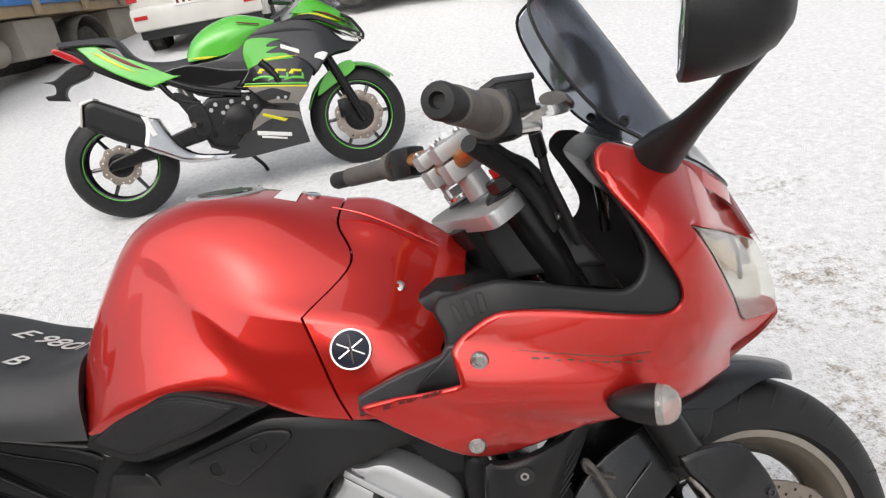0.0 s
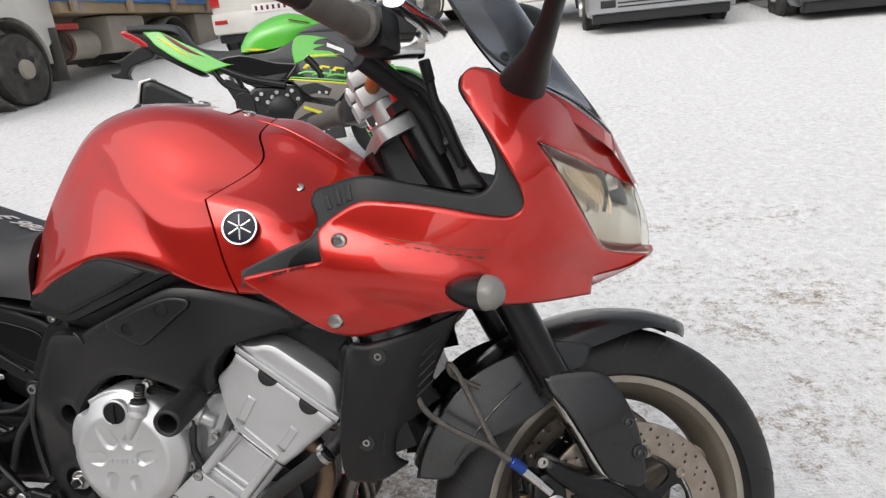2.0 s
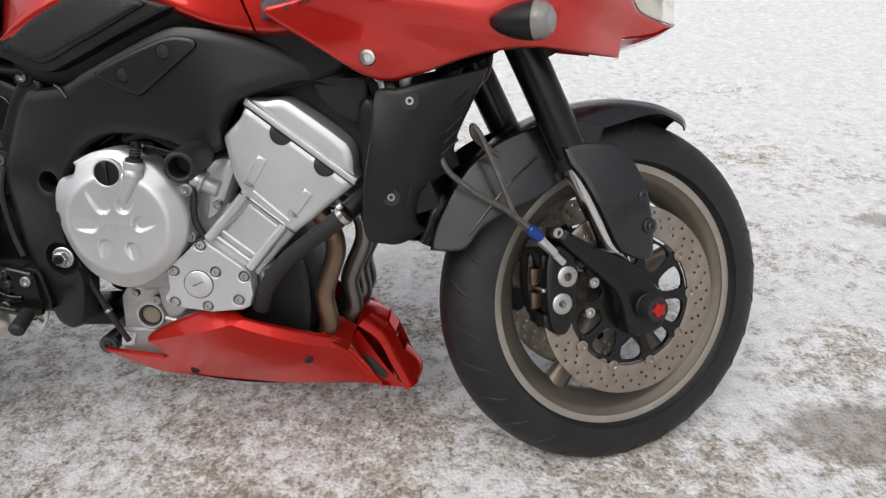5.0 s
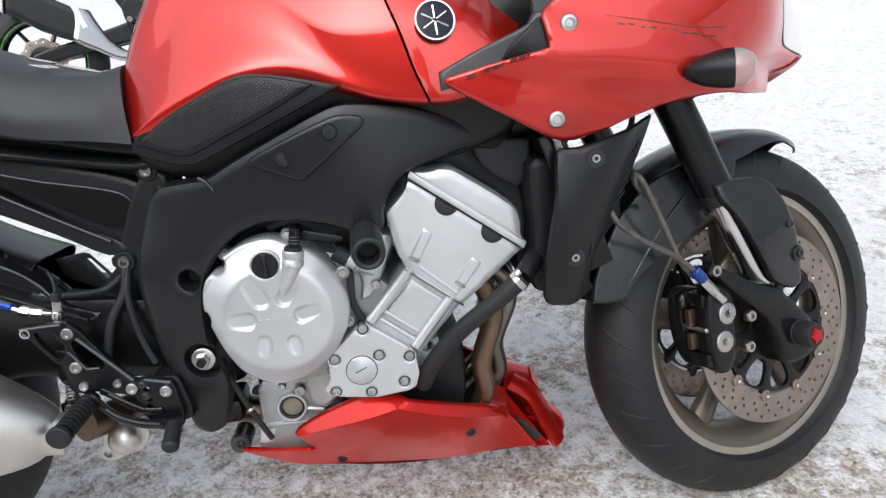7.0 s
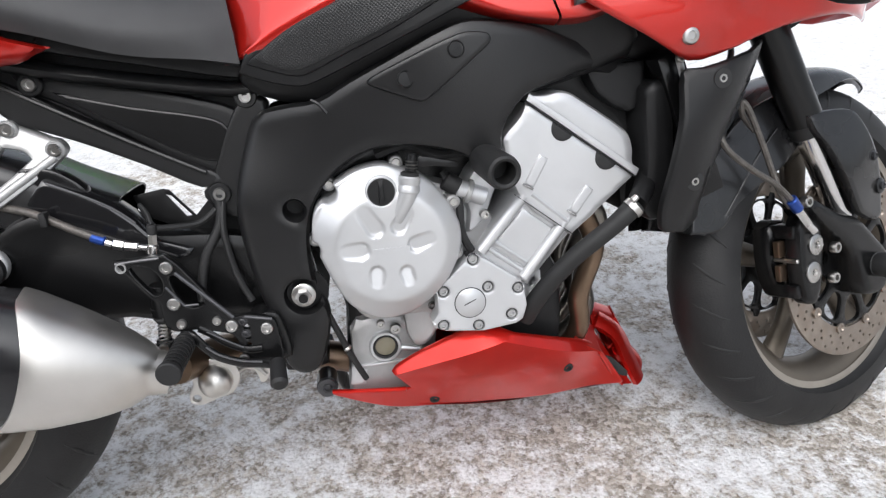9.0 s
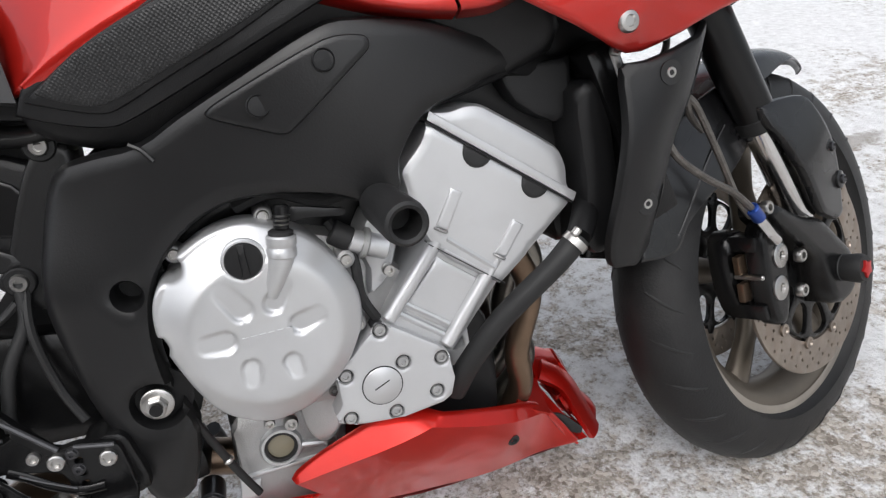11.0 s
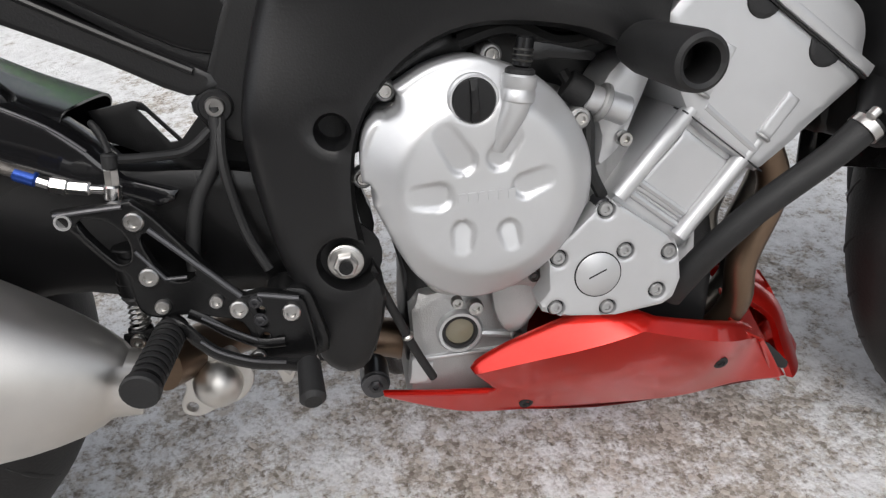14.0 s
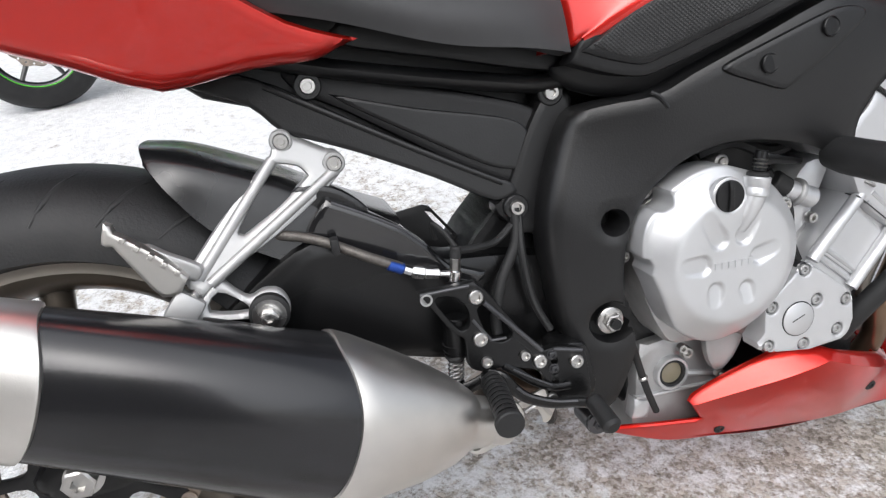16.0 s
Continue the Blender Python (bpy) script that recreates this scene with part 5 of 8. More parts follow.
for k in range(5):
    t = k / 4
    part("footrest_tooth", box((-1.3604 + 0.0414 * t, -.134, 0.6325 + -0.0407 * t), (.0055, .012, .0065), .0015, Euler((0, radians(40), 0)).to_matrix()), BRUSH, peg2)

# muffler: end cap, black sleeve, silver nose cone
MP, MD = Vector((-1.2098, -.187, .4285)), Vector((-.910, -.0505, .411)).normalized()


def oval(prof, mat, name, lab=""):
    d = MD
    u = Vector((0, -1, 0))
    u = (u - d * u.dot(d)).normalized()
    w = d.cross(u)
    n = 40
    vs, fs = [], []
    for h, a, b, off, *bow in prof:
        for k in range(n):
            t = 2 * math.pi * k / n
            c, s = math.cos(t), math.sin(t)
            c, s = math.copysign(abs(c) ** .8, c), math.copysign(abs(s) ** .85, s)
            vs.append(MP + d * (h - (bow[0] if bow else 0) * (c * abs(c) if c > 0 else c * .3)) + u * (a * c) + w * (b * s + off))
    for i in range(len(prof) - 1):
        for k in range(n):
            q, z = i * n + k, i * n + (k + 1) % n
            fs.append((q, z, z + n, q + n))
    fs.append(tuple(range(n)))
    fs.append(tuple(range((len(prof) - 1) * n, len(prof) * n)))
    return G().add(vs, fs)


muff = part("muffler", oval([(-.004, .066, .083, 0, .034), (.008, .068, .0845, 0, .034), (.2635, .0535, .0665, 0, .02), (.2665, .052, .065, 0, .02)], MUFF, ""), MUFF, bike, "black oval muffler with silver ends")
part("nose_cone", oval([(.011, .0675, .084, 0, .034), (.010, .0705, .0868, 0, .034), (.006, .0710, .0872, 0, .034), (-.012, .0700, .0845, .001, .030), (-.030, .0670, .0800, .002, .026), (-.050, .0635, .0755, .003, .022), (-.075, .0575, .0680, .005, .016), (-.100, .0505, .0600, .007, .011), (-.120, .0440, .0520, .009, .006), (-.138, .0370, .0430, .011, .003), (-.150, .0310, .0350, .013, 0), (-.156, .0265, .0285, .015, 0), (-.178, .0245, .0255, .019, 0)], BRUSH, ""), BRUSH, muff, "brushed silver nose cone")
part("end_cap", oval([(.262, .0535, .0665, 0, .02), (.2635, .0565, .0695, 0, .02), (.267, .057, .070, 0, .02), (.33, .053, .066, 0, .01), (.36, .044, .055, 0), (.362, .03, .04, 0)], BRUSH, ""), BRUSH, muff, "brushed silver end cap")
part("weld_seam", tube([MP + MD * -.02 + Vector((.028, -.045, .055)), MP + MD * -.08 + Vector((.015, -.040, .042)), MP + MD * -.13 + Vector((.008, -.024, .030))], .0015, 6), BRUSH, muff)
part("muffler_stay", box(MP + MD * .06 + Vector((0, .03, .072)), (.09, .010, .016), .003, Euler((0, radians(22), 0)).to_matrix()), DARKM, muff)

# swingarm, hugger, rear brake line
swing = part("swingarm", slab(sm([(-.86, .490), (-.93, .518), (-.985, .530), (-1.040, .538), (-1.090, .556), (-1.128, .578), (-1.190, .588), (-1.25, .560), (-1.38, .470), (-1.50, .410), (-1.52, .375), (-1.45, .350), (-1.27, .400), (-1.133, .425), (-1.05, .405), (-.90, .390), (-.85, .410)], 3), Field([(-.86, .43, -.075), (-1.1, .5, -.092), (-1.5, .38, -.110), (-1.2, .45, -.095)]), .045, .015), DARKM, bike, "black box-section swingarm")
part("swingarm_beam", slab(sm([(-.86, .470), (-1.00, .510), (-1.24, .540), (-1.50, .410), (-1.45, .350), (-1.05, .405), (-.85, .410)], 3), -.11, .04, .012).mirror(), DARKM, swing)
part("swingarm_brace", slab(sm([(-1.1646, .6282), (-1.1256, .6064), (-1.0887, .5824), (-1.0638, .5572), (-1.0417, .5300), (-1.000, .512), (-1.020, .500), (-1.100, .538), (-1.160, .570), (-1.195, .592)], 2, (0, 2)), -.097, .05, .0045, [], .010), GLOSSB, swing, "glossy black swingarm brace")
# highlight on the brace's top edge, drawn as a paler tube
part("brace_glint", tube([(-1.160, -.0955, .6245), (-1.1256, -.0955, .6050), (-1.0895, -.0955, .5815), (-1.0650, -.0955, .5572)], .0016, 8, 4), EDGE, swing)
part("rear_hugger", thick(loft([
    [(-1.345, 0, .712), (-1.345, .03, .711), (-1.342, .055, .706), (-1.338, .070, .694)],
    [(-1.299, 0, .702), (-1.299, .045, .699), (-1.300, .075, .688), (-1.318, .086, .660)],
    [(-1.213, 0, .662), (-1.213, .055, .658), (-1.216, .080, .645), (-1.278, .092, .610)],
    [(-1.147, 0, .622), (-1.147, .06, .618), (-1.150, .080, .602), (-1.20, .092, .560)],
    [(-1.087, 0, .590), (-1.087, .06, .588), (-1.090, .078, .575), (-1.12, .088, .53)]], 5, 5), .003), CARBON, bike, "glossy black carbon rear hugger")
part("chain_guard_tip", slab([(-1.089, .5785), (-1.046, .5830), (-1.038, .5800), (-1.003, .5310), (-1.030, .5200), (-1.080, .5480)], .0, .004, .0012, [[(-1.0440, .5745), (-1.0365, .5715), (-1.0130, .5385), (-1.0215, .5385)]], .01), PLASTIC, bike)
part("hugger_front", slab(sm([(-1.200, .640), (-1.166, .642), (-1.137, .626), (-1.120, .600), (-1.160, .570), (-1.20, .595)], 3), -.080, .02, .004), CARBON, bike)
line = part("rear_brake_line", tube([(-1.30, -.070, .590), (-1.250, -.074, .599), (-1.19, -.100, .592), (-1.13, -.121, .563), (-1.10, -.123, .547)], .0055, 10), HOSE, bike, "braided rear brake line")
part("line_sleeve", cyl((-1.114, -.123, .553), (-1.098, -.123, .5445), .0064), BLUEA, line)
part("line_fitting", cyl((-1.099, -.123, .5450), (-1.089, -.123, .5395), .0052, None, 8), POLISH, line)
part("line_fitting", cyl((-1.090, -.123, .5400), (-1.076, -.123, .5350), .0072, None, 6), POLISH, line)
part("line_fitting", cyl((-1.077, -.123, .5353), (-1.060, -.123, .5310), .0060, None, 6), POLISH, line)
part("banjo", cyl((-1.061, -.123, .5312), (-1.044, -.123, .5270), .0040), POLISH, line)
part("banjo_eye", cyl((-1.0455, -.123, .519), (-1.0425, -.123, .532), .0075), POLISH, line)
part("banjo_bolt", cyl((-1.0425, -.123, .531), (-1.0400, -.123, .546), .0060, None, 6), STEEL, line)
part("switch_cap", cyl((-1.0402, -.123, .545), (-1.0380, -.123, .558), .0064), SOFTR, line)
part("switch_wire", tube([(-1.038, -.122, .557), (-1.046, -.105, .572), (-1.055, -.094, .580), (-1.052, -.085, .560)], .0028, 8), SOFTR, line)
part("switch_wire", tube([(-1.036, -.120, .552), (-1.015, -.110, .548), (-.985, -.095, .546), (-.962, -.088, .560)], .0042, 8), SOFTR, line)
part("line_clip", box((-1.165, -.114, .582), (.009, .018, .018), .003), SOFTR, line)

# rearsets
RS = [(-1.090, .520), (-1.028, .520), (-1.014, .505), (-.997, .478), (-.962, .424), (-.940, .422), (-.911, .412), (-.905, .398), (-.907, .342), (-.950, .352), (-.958, .372), (-.963, .395), (-.985, .405), (-1.010, .412), (-1.032, .413), (-1.046, .425), (-1.046, .455), (-1.056, .464)]
RSH = [[(-1.073, .508), (-1.051, .507), (-1.038, .489), (-1.040, .470), (-1.051, .469)], [(-1.028, .487), (-1.013, .489), (-.991, .452), (-1.003, .443), (-1.018, .452)]]
rs = part("rearset_plate", slab(sm(RS, 3, (0, 1)), -.141, .010, .0018, [sm(h, 3) for h in RSH] + [circ(-.945, .4045, .0038, 12), circ(-.9455, .391, .0038, 12), circ(-.946, .378, .0038, 12)], .008), DARKM, bike, "black machined rearset plate")
for x, z, r in ((-1.028, .503, .0085), (-1.029, .453, .0085), (-1.025, .424, .0068), (-.980, .421, .0064), (-.963, .410, .0085), (-.919, .399, .0085)):
    bolt(rs, (x, -.141, z), r, .005)
# paler tubes imitate the highlights on the plate's chamfers
part("plate_glint", tube([(-1.088, -.1405, .517), (-1.062, -.1415, .5175), (-1.034, -.1415, .517)], .0022, 8, 2), EDGE, rs)
for q, w, n in (((-1.0195, .4945), (-.9590, .4215), .0030), ((-1.0345, .4770), (-1.0165, .4480), .0020), ((-1.0165, .4480), (-.9990, .4470), .0018), ((-.9450, .4200), (-.9105, .4105), .0024)):
    part("plate_glint", tube([(q[0], -.1405, q[1]), (w[0], -.1405, w[1])], n, 8, 1), EDGE, rs)
part("plate_eye", lathe([(.0048, 0), (.0048, .0030), (.0068, .0030), (.0068, 0)], (-1.082, -.140, .511), RIGHT, 22), SATINALU, rs)
part("lock_nut", nut((-.948, -.141, .414), RIGHT, .0050, .005), GREYP, rs)
part("lock_nut", nut((-.947, -.141, .396), RIGHT, .0050, .005), GREYP, rs)
part("rearset_mount", slab(sm([(-.940, .415), (-.906, .416), (-.897, .395), (-.894, .348), (-.93, .352), (-.942, .38)], 3), -.133, .04, .004), DARKM, rs)
pedal = part("brake_pedal", tube([(-1.024, -.142, .408), (-1.012, -.150, .405), (-1.000, -.151, .388), (-.985, -.152, .373), (-.958, -.154, .3605), (-.930, -.157, .3555), (-.902, -.163, .349)], .0066, 10, 5, (.7, 1.15)), DARKM, bike, "black folding brake pedal")
# painted highlight: a thin paler tube along the pedal
part("pedal_glint", tube([(-.998, -.1565, .392), (-.984, -.1575, .3785), (-.958, -.1595, .3660), (-.930, -.1625, .3605)], .0016, 8, 4), EDGE, pedal)
part("pedal_arm", tube([(-1.006, -.140, .413), (-.992, -.141, .403), (-.975, -.142, .388), (-.952, -.143, .374), (-.930, -.143, .371)], .0042, 10, 5, (.6, 1.2)), DARKM, pedal)
# the same painted highlight on the pedal arm
part("arm_glint", tube([(-.996, -.1435, .408), (-.975, -.1445, .3925), (-.953, -.1455, .3785)], .0013, 8, 4), EDGE, pedal)
part("pedal_lever", tube([(-1.070, -.126, .389), (-1.045, -.128, .391), (-1.022, -.132, .401)], .0065, 10, 3, (.6, 1.2)), DARKM, pedal)
for x, y, z in ((-.955, -.146, .363), (-.907, -.160, .351), (-1.058, -.130, .390)):
    bolt(pedal, (x, y, z), .0068, .005)
part("pedal_toe", cyl((-.911, -.160, .357), (-.908, -.205, .342), .0105, .0115, 16, .004), SOFTR, bike)
peg = part("rider_footpeg", cyl((-1.022, -.135, .402), (-1.030, -.222, .394), .0128, .0132, 20, .002), DARKM, bike, "black knurled rider footpeg")
for k in range(9):
    part("knurl_ring", lathe([(.0135, 0), (.0139, .0012), (.0139, .0048), (.0135, .006)], (-1.0232 - .0007 * k, -.147 - .0080 * k, .4010 - .0008 * k), RIGHT, 18), SOFTR, peg)
part("footpeg_cap", cyl((-1.030, -.221, .394), (-1.0305, -.230, .3935), .0155), SOFTR, peg)
part("master_cylinder", cyl((-1.048, -.115, .475), (-1.053, -.115, .430), .0145), DARKM, bike, "small rear master cylinder with a rubber bellows")
part("bellows", lathe([(.0145, 0), (.0120, .004), (.0140, .008), (.0110, .012), (.0125, .016), (.0085, .022)], (-1.0525, -.115, .443), (-.1, 0, -1), 20), SOFTR, bike)
for k in range(6):
    part("spring_coil", lathe([(.0088, -.0012), (.0102, 0), (.0088, .0012), (.0080, 0), (.0088, -.0012)], (-1.0535 - .0008 * k, -.115, .4235 - .0050 * k), (-.1, .1, 1), 18), STEEL, bike)
part("spring_cup", cyl((-1.0585, -.115, .397), (-1.0595, -.115, .388), .0110), DARKM, bike)
part("pushrod", cyl((-1.053, -.115, .435), (-1.056, -.115, .382), .0042), STEEL, bike)
part("reservoir_hose", tube([(-.955, -.085, .578), (-.960, -.092, .54), (-.985, -.10, .50), (-.998, -.105, .46), (-1.0, -.11, .44)], .0065, 10), SOFTR, bike)
part("brake_switch_cable", tube([(-.950, -.085, .575), (-.956, -.098, .53), (-.950, -.102, .47), (-.935, -.11, .43)], .0048, 8), SOFTR, bike)
part("shock_absorber", cyl((-.96, -.02, .56), (-.93, -.02, .36), .030), DARKM, bike)
part("linkage_bush", cyl((-.860, -.01, .251), (-.860, -.052, .251), .0165), GREYP, bike)
part("linkage_sleeve", lathe([(.0105, 0), (.0150, .001), (.0150, .004), (.0105, .004)], (-.860, -.052, .251), RIGHT, 24), EDGE, bike)
part("linkage_bolt", nut((-.860, -.052, .251), RIGHT, .0080, .007), GREYP, bike)
part("linkage", box((-.885, 0, .300), (.07, .08, .04), .012), DARKM, bike)


# wheels
def wheel(name, cx, cz, R, w, rimR, mat, m=None, disc_r=.16, disc_y=(-.082, .082), spokes=5, lab="", disc_in=.112):
    c = Vector((cx, 0, cz))
    hw = w / 2
    prof = [(rimR - .012, -hw * .62), (rimR + .004, -hw * .70)]
    for k in range(13):
        a = -1 + 2 * k / 12
        yy = hw * math.sin(a * math.pi / 2) * 1.0
        rr = R - (R - rimR) * .86 * (1 - math.cos(a * math.pi / 2)) ** 1.15
        prof.append((rr, yy))
    prof += [(rimR + .004, hw * .70), (rimR - .012, hw * .62)]
    rim_prof = [(rimR - .024, -hw * .50), (rimR + .002, -hw * .66), (rimR + .006, -hw * .70), (rimR + .003, -hw * .74), (rimR - .014, -hw * .62), (rimR - .022, -hw * .55), (rimR - .040, -hw * .15), (rimR - .040, hw * .15), (rimR - .022, hw * .55), (rimR - .014, hw * .62), (rimR + .003, hw * .74), (rimR + .006, hw * .70), (rimR - .024, hw * .50)]
    g = lathe(rim_prof + [rim_prof[0]], c, (0, 1, 0), 72)
    g.f = [f for f in g.f if len(f) == 4]
    wh = part(name, g, mat, bike, lab, 50, m)
    for s in (-1, 1):
        part("rim_edge", lathe([(rimR - .003, s * hw * .70), (rimR + .0075, s * hw * .715), (rimR + .0085, s * hw * .76), (rimR + .002, s * hw * .765), (rimR - .006, s * hw * .73), (rimR - .003, s * hw * .70)], c, (0, 1, 0), 72), RIMEDGE, wh, "", 50, m)
    part("hub", lathe([(.022, -.055), (.040, -.05), (.045, -.02), (.045, .02), (.040, .05), (.022, .055)], c, (0, 1, 0), 28), mat, wh, "", 50, m)
    for k in range(spokes):
        a = 2 * math.pi * k / spokes + .35
        e, q = Vector((math.cos(a), 0, math.sin(a))), Vector((-math.sin(a), 0, math.cos(a)))
        part("spoke", tube([c + e * .03, c + e * (rimR * .55) + q * .006, c + e * (rimR - .030)], [.024, .016, .021], 12, 5, (.9, 1.15)), mat, wh, "", 50, m)
    ty = lathe(prof, c, (0, 1, 0), 96)
    ty.f = [f for f in ty.f if len(f) == 4]
    tyre = part("tyre", ty, RUBBER, wh, "worn black road tyre with curved grooves", 60, m)
    groove = G()
    for s in (-1, 1):
        for k in range(28):
            a0 = 2 * math.pi * (k + (.5 if s > 0 else 0)) / 28
            pts = []
            for j in range(5):
                t = j / 4
                a = a0 + .16 * t
                f = (.12 + .62 * t)
                yy = s * hw * math.sin(f * math.pi / 2)
                rr = R - (R - rimR) * .86 * (1 - math.cos(f * math.pi / 2)) ** 1.15 - .0034
                pts.append(c + Vector((math.cos(a) * rr, yy, math.sin(a) * rr)))
            groove = groove + tube(pts, [.0012, .0034, .0038, .0034, .0012], 6, 3)
    tagged(part("tread_groove", groove, SOFTR, wh, "", 60, m), kind="stuff")
    for dy in disc_y:
        holes = []
        rows = [(disc_r - .010, 30, 0), (disc_r - .020, 30, .5), (disc_r - .030, 30, .25)]
        for rr, nn, ph in rows:
            for k in range(nn):
                a = 2 * math.pi * (k + ph) / nn
                holes.append(circ(cx + rr * math.cos(a), cz + rr * math.sin(a), .0026, 6))
        holes.append(circ(cx, cz, disc_in, 60))
        d = part("brake_disc", slab(circ(cx, cz, disc_r, 72), dy - .0025, .005, .0008, holes, .05), DISCM, wh, "drilled, rust-tinged brake disc", 38, m)
        car = []
        nn = 10
        for k in range(nn):
            a = 2 * math.pi * (k + .5) / nn
            h = .5 * 2 * math.pi / nn
            car.append(sm([(cx + r_ * math.cos(a + s * h), cz + r_ * math.sin(a + s * h)) for r_, s in ((.062, -.55), (.097, -.68), (.104, 0), (.097, .68), (.062, .55))], 3))
        outline = []
        for k in range(nn):
            a = 2 * math.pi * k / nn
            for rr, s in ((.108, -.09), (.120, -.05), (.120, .05), (.108, .09), (.1075, .31)):
                outline.append((cx + rr * math.cos(a + s), cz + rr * math.sin(a + s)))
        part("disc_carrier", slab(outline, dy - .004, .007, .0012, car + [circ(cx, cz, .03, 24)], .05), DARKM, d, "black disc carrier", 38, m)
        for k in range(nn):
            a = 2 * math.pi * k / nn
            part("disc_bobbin", lathe([(.0095, 0), (.0095, .003), (.006, .0035), (.004, .001), (.0001, .001)], (cx + .114 * math.cos(a), dy - .003 * (1 if dy < 0 else -1), cz + .114 * math.sin(a)), (0, -1 if dy < 0 else 1, 0), 14), DISCM, d, "", 38, m)
    return wh


front_wheel = wheel("front_wheel", 0, .300, .304, .120, .2215, WHEELP, TURNED, lab="five-spoke bronze-grey front wheel", spokes=5)
wheel("rear_wheel", -1.470, .385, .318, .190, .2195, WHEELP, None, .1225, (-.088,), lab="five-spoke bronze-grey rear wheel", disc_in=.085)
part("rear_sprocket", lathe([(.060, -.003), (.108, -.003), (.108, .003), (.060, .003)], (-1.470, .085, .385), (0, 1, 0), 44), ORANGE, bike, "gold rear sprocket")
part("rear_caliper", box((-1.500, -.100, .275), (.10, .04, .05), .012), DARKM, bike, "black rear brake caliper")
part("rear_axle_nut", nut((-1.47, -.105, .385), RIGHT, .018, .02), STEEL, bike)

# fork, guards, fender, calipers, lines (all turned with the bars)
FX = Vector((math.cos(RAKE), 0, math.sin(RAKE)))


def fp(s, off=0.0, y=-.105):
    """A point s metres up the fork from the axle, off metres ahead of it."""
    p = Vector((0, y, .30)) + AX * s + FX * off
    return p


for sgn in (-1, 1):
    y = .105 * sgn
    fk = part("fork_leg", cyl(fp(.27, 0, y), fp(.735, 0, y), .0275, None, 28), DARKM, bike, "black upside-down fork tube", 38, TURNED)
    part("fork_seal", cyl(fp(.255, 0, y), fp(.275, 0, y), .0290, None, 28), SOFTR, fk, "", 38, TURNED)
    part("fork_slider", cyl(fp(.10, 0, y), fp(.26, 0, y), .0215, None, 24), POLISH, fk, "bright fork slider tube", 38, TURNED)
    part("fork_foot", slab(sm([(-.028, .255), (.03, .26), (.035, .31), (.005, .345), (-.040, .386), (-.085, .402), (-.143, .434), (-.150, .415), (-.09, .36), (-.05, .32)], 3), -.133, .05, .010) if sgn < 0 else slab(sm([(-.028, .255), (.03, .26), (.035, .31), (.005, .345), (-.040, .386), (-.085, .402), (-.143, .434), (-.150, .415), (-.09, .36), (-.05, .32)], 3), -.133, .05, .010).mirror(), DARKM, fk, "black cast fork foot", 38, TURNED)
    gd = slab(sm([(-.141, .558), (-.105, .562), (-.054, .557), (-.031, .535), (-.008, .489), (.006, .428), (.008, .382), (-.010, .375), (-.042, .388), (-.058, .400), (-.087, .455), (-.114, .507), (-.132, .532)], 3, (0, 6)), Field([(-.14, .56, -.132), (-.05, .55, -.142), (0, .40, -.142), (-.06, .40, -.146), (-.05, .48, -.150), (-.11, .48, -.146)]), .012, .006, [], .009)
    gd = gd if sgn < 0 else gd.mirror()
    guard = part("fork_guard", gd, CARBON, fk, "dark carbon-look fork guard", 38, TURNED)
    for x, z in ((-.020, .479), (-.004, .430)):
        part("bolt_seat", lathe([(.0125, 0), (.0125, .0035), (.0105, .0045), (.0001, .0045)], (x, .144 * sgn, z), (.1, sgn, 0), 20), CARBON, guard, "", 38, TURNED)
        part("guard_bolt", lathe([(.0068, 0), (.0068, .0035), (.0045, .0045), (.0035, .0020), (.0001, .0020)], (x, .1485 * sgn, z), (.1, sgn, 0), 18), GREYP, guard, "", 38, TURNED)
    part("axle_slider", lathe([(.015, 0), (.024, .004), (.024, .010), (.019, .014), (.021, .034), (.018, .042), (.0001, .043)], (0, .120 * sgn, .300), (0, sgn, 0), 28), SOFTR, fk, "black axle protector", 38, TURNED)
    part("slider_ring", lathe([(.0240, 0), (.0252, .002), (.0252, .008), (.0240, .010), (.0240, 0)], (0, .122 * sgn, .300), (0, sgn, 0), 28), REDA, fk, "red ring", 38, TURNED)
    star = [( (.0135 if k % 2 else .0085) * math.cos(k * math.pi / 5), .300 + (.0135 if k % 2 else .0085) * math.sin(k * math.pi / 5)) for k in range(10)]
    st = slab(star, -.166, .006, .001)
    part("slider_cap", st if sgn < 0 else st.mirror(), REDA, fk, "red star-shaped end cap", 38, TURNED)
    # caliper: a slim outer half with two plugs, worn pads and an inner half over the disc
    cal = slab(sm([(-.163, .402), (-.140, .410), (-.118, .395), (-.114, .350), (-.120, .300), (-.136, .268), (-.158, .272), (-.168, .310), (-.170, .365)], 3), -.122, .026, .008)
    cal = part("brake_caliper", cal if sgn < 0 else cal.mirror(), DARKM, fk, "black four-piston brake caliper", 38, TURNED)
    inner_half = slab(sm([(-.178, .392), (-.150, .400), (-.128, .385), (-.124, .300), (-.140, .272), (-.165, .280), (-.182, .330)], 3), -.078, .030, .008)
    part("caliper_inner", inner_half if sgn < 0 else inner_half.mirror(), DARKM, cal, "", 38, TURNED)
    for z in (.385, .290):
        part("caliper_bridge", box((-.158, .086 * sgn, z), (.030, .055, .022), .004), DARKM, cal, "", 38, TURNED)
    for z in (.358, .320):
        part("brake_pad", box((-.174, .088 * sgn, z), (.016, .010, .026), .002), PIPE, cal, "rust-brown brake pad", 38, TURNED)
    part("pad_pin", cyl((-.172, .118 * sgn, .340), (-.172, .060 * sgn, .340), .0035), STEEL, cal, "", 38, TURNED)
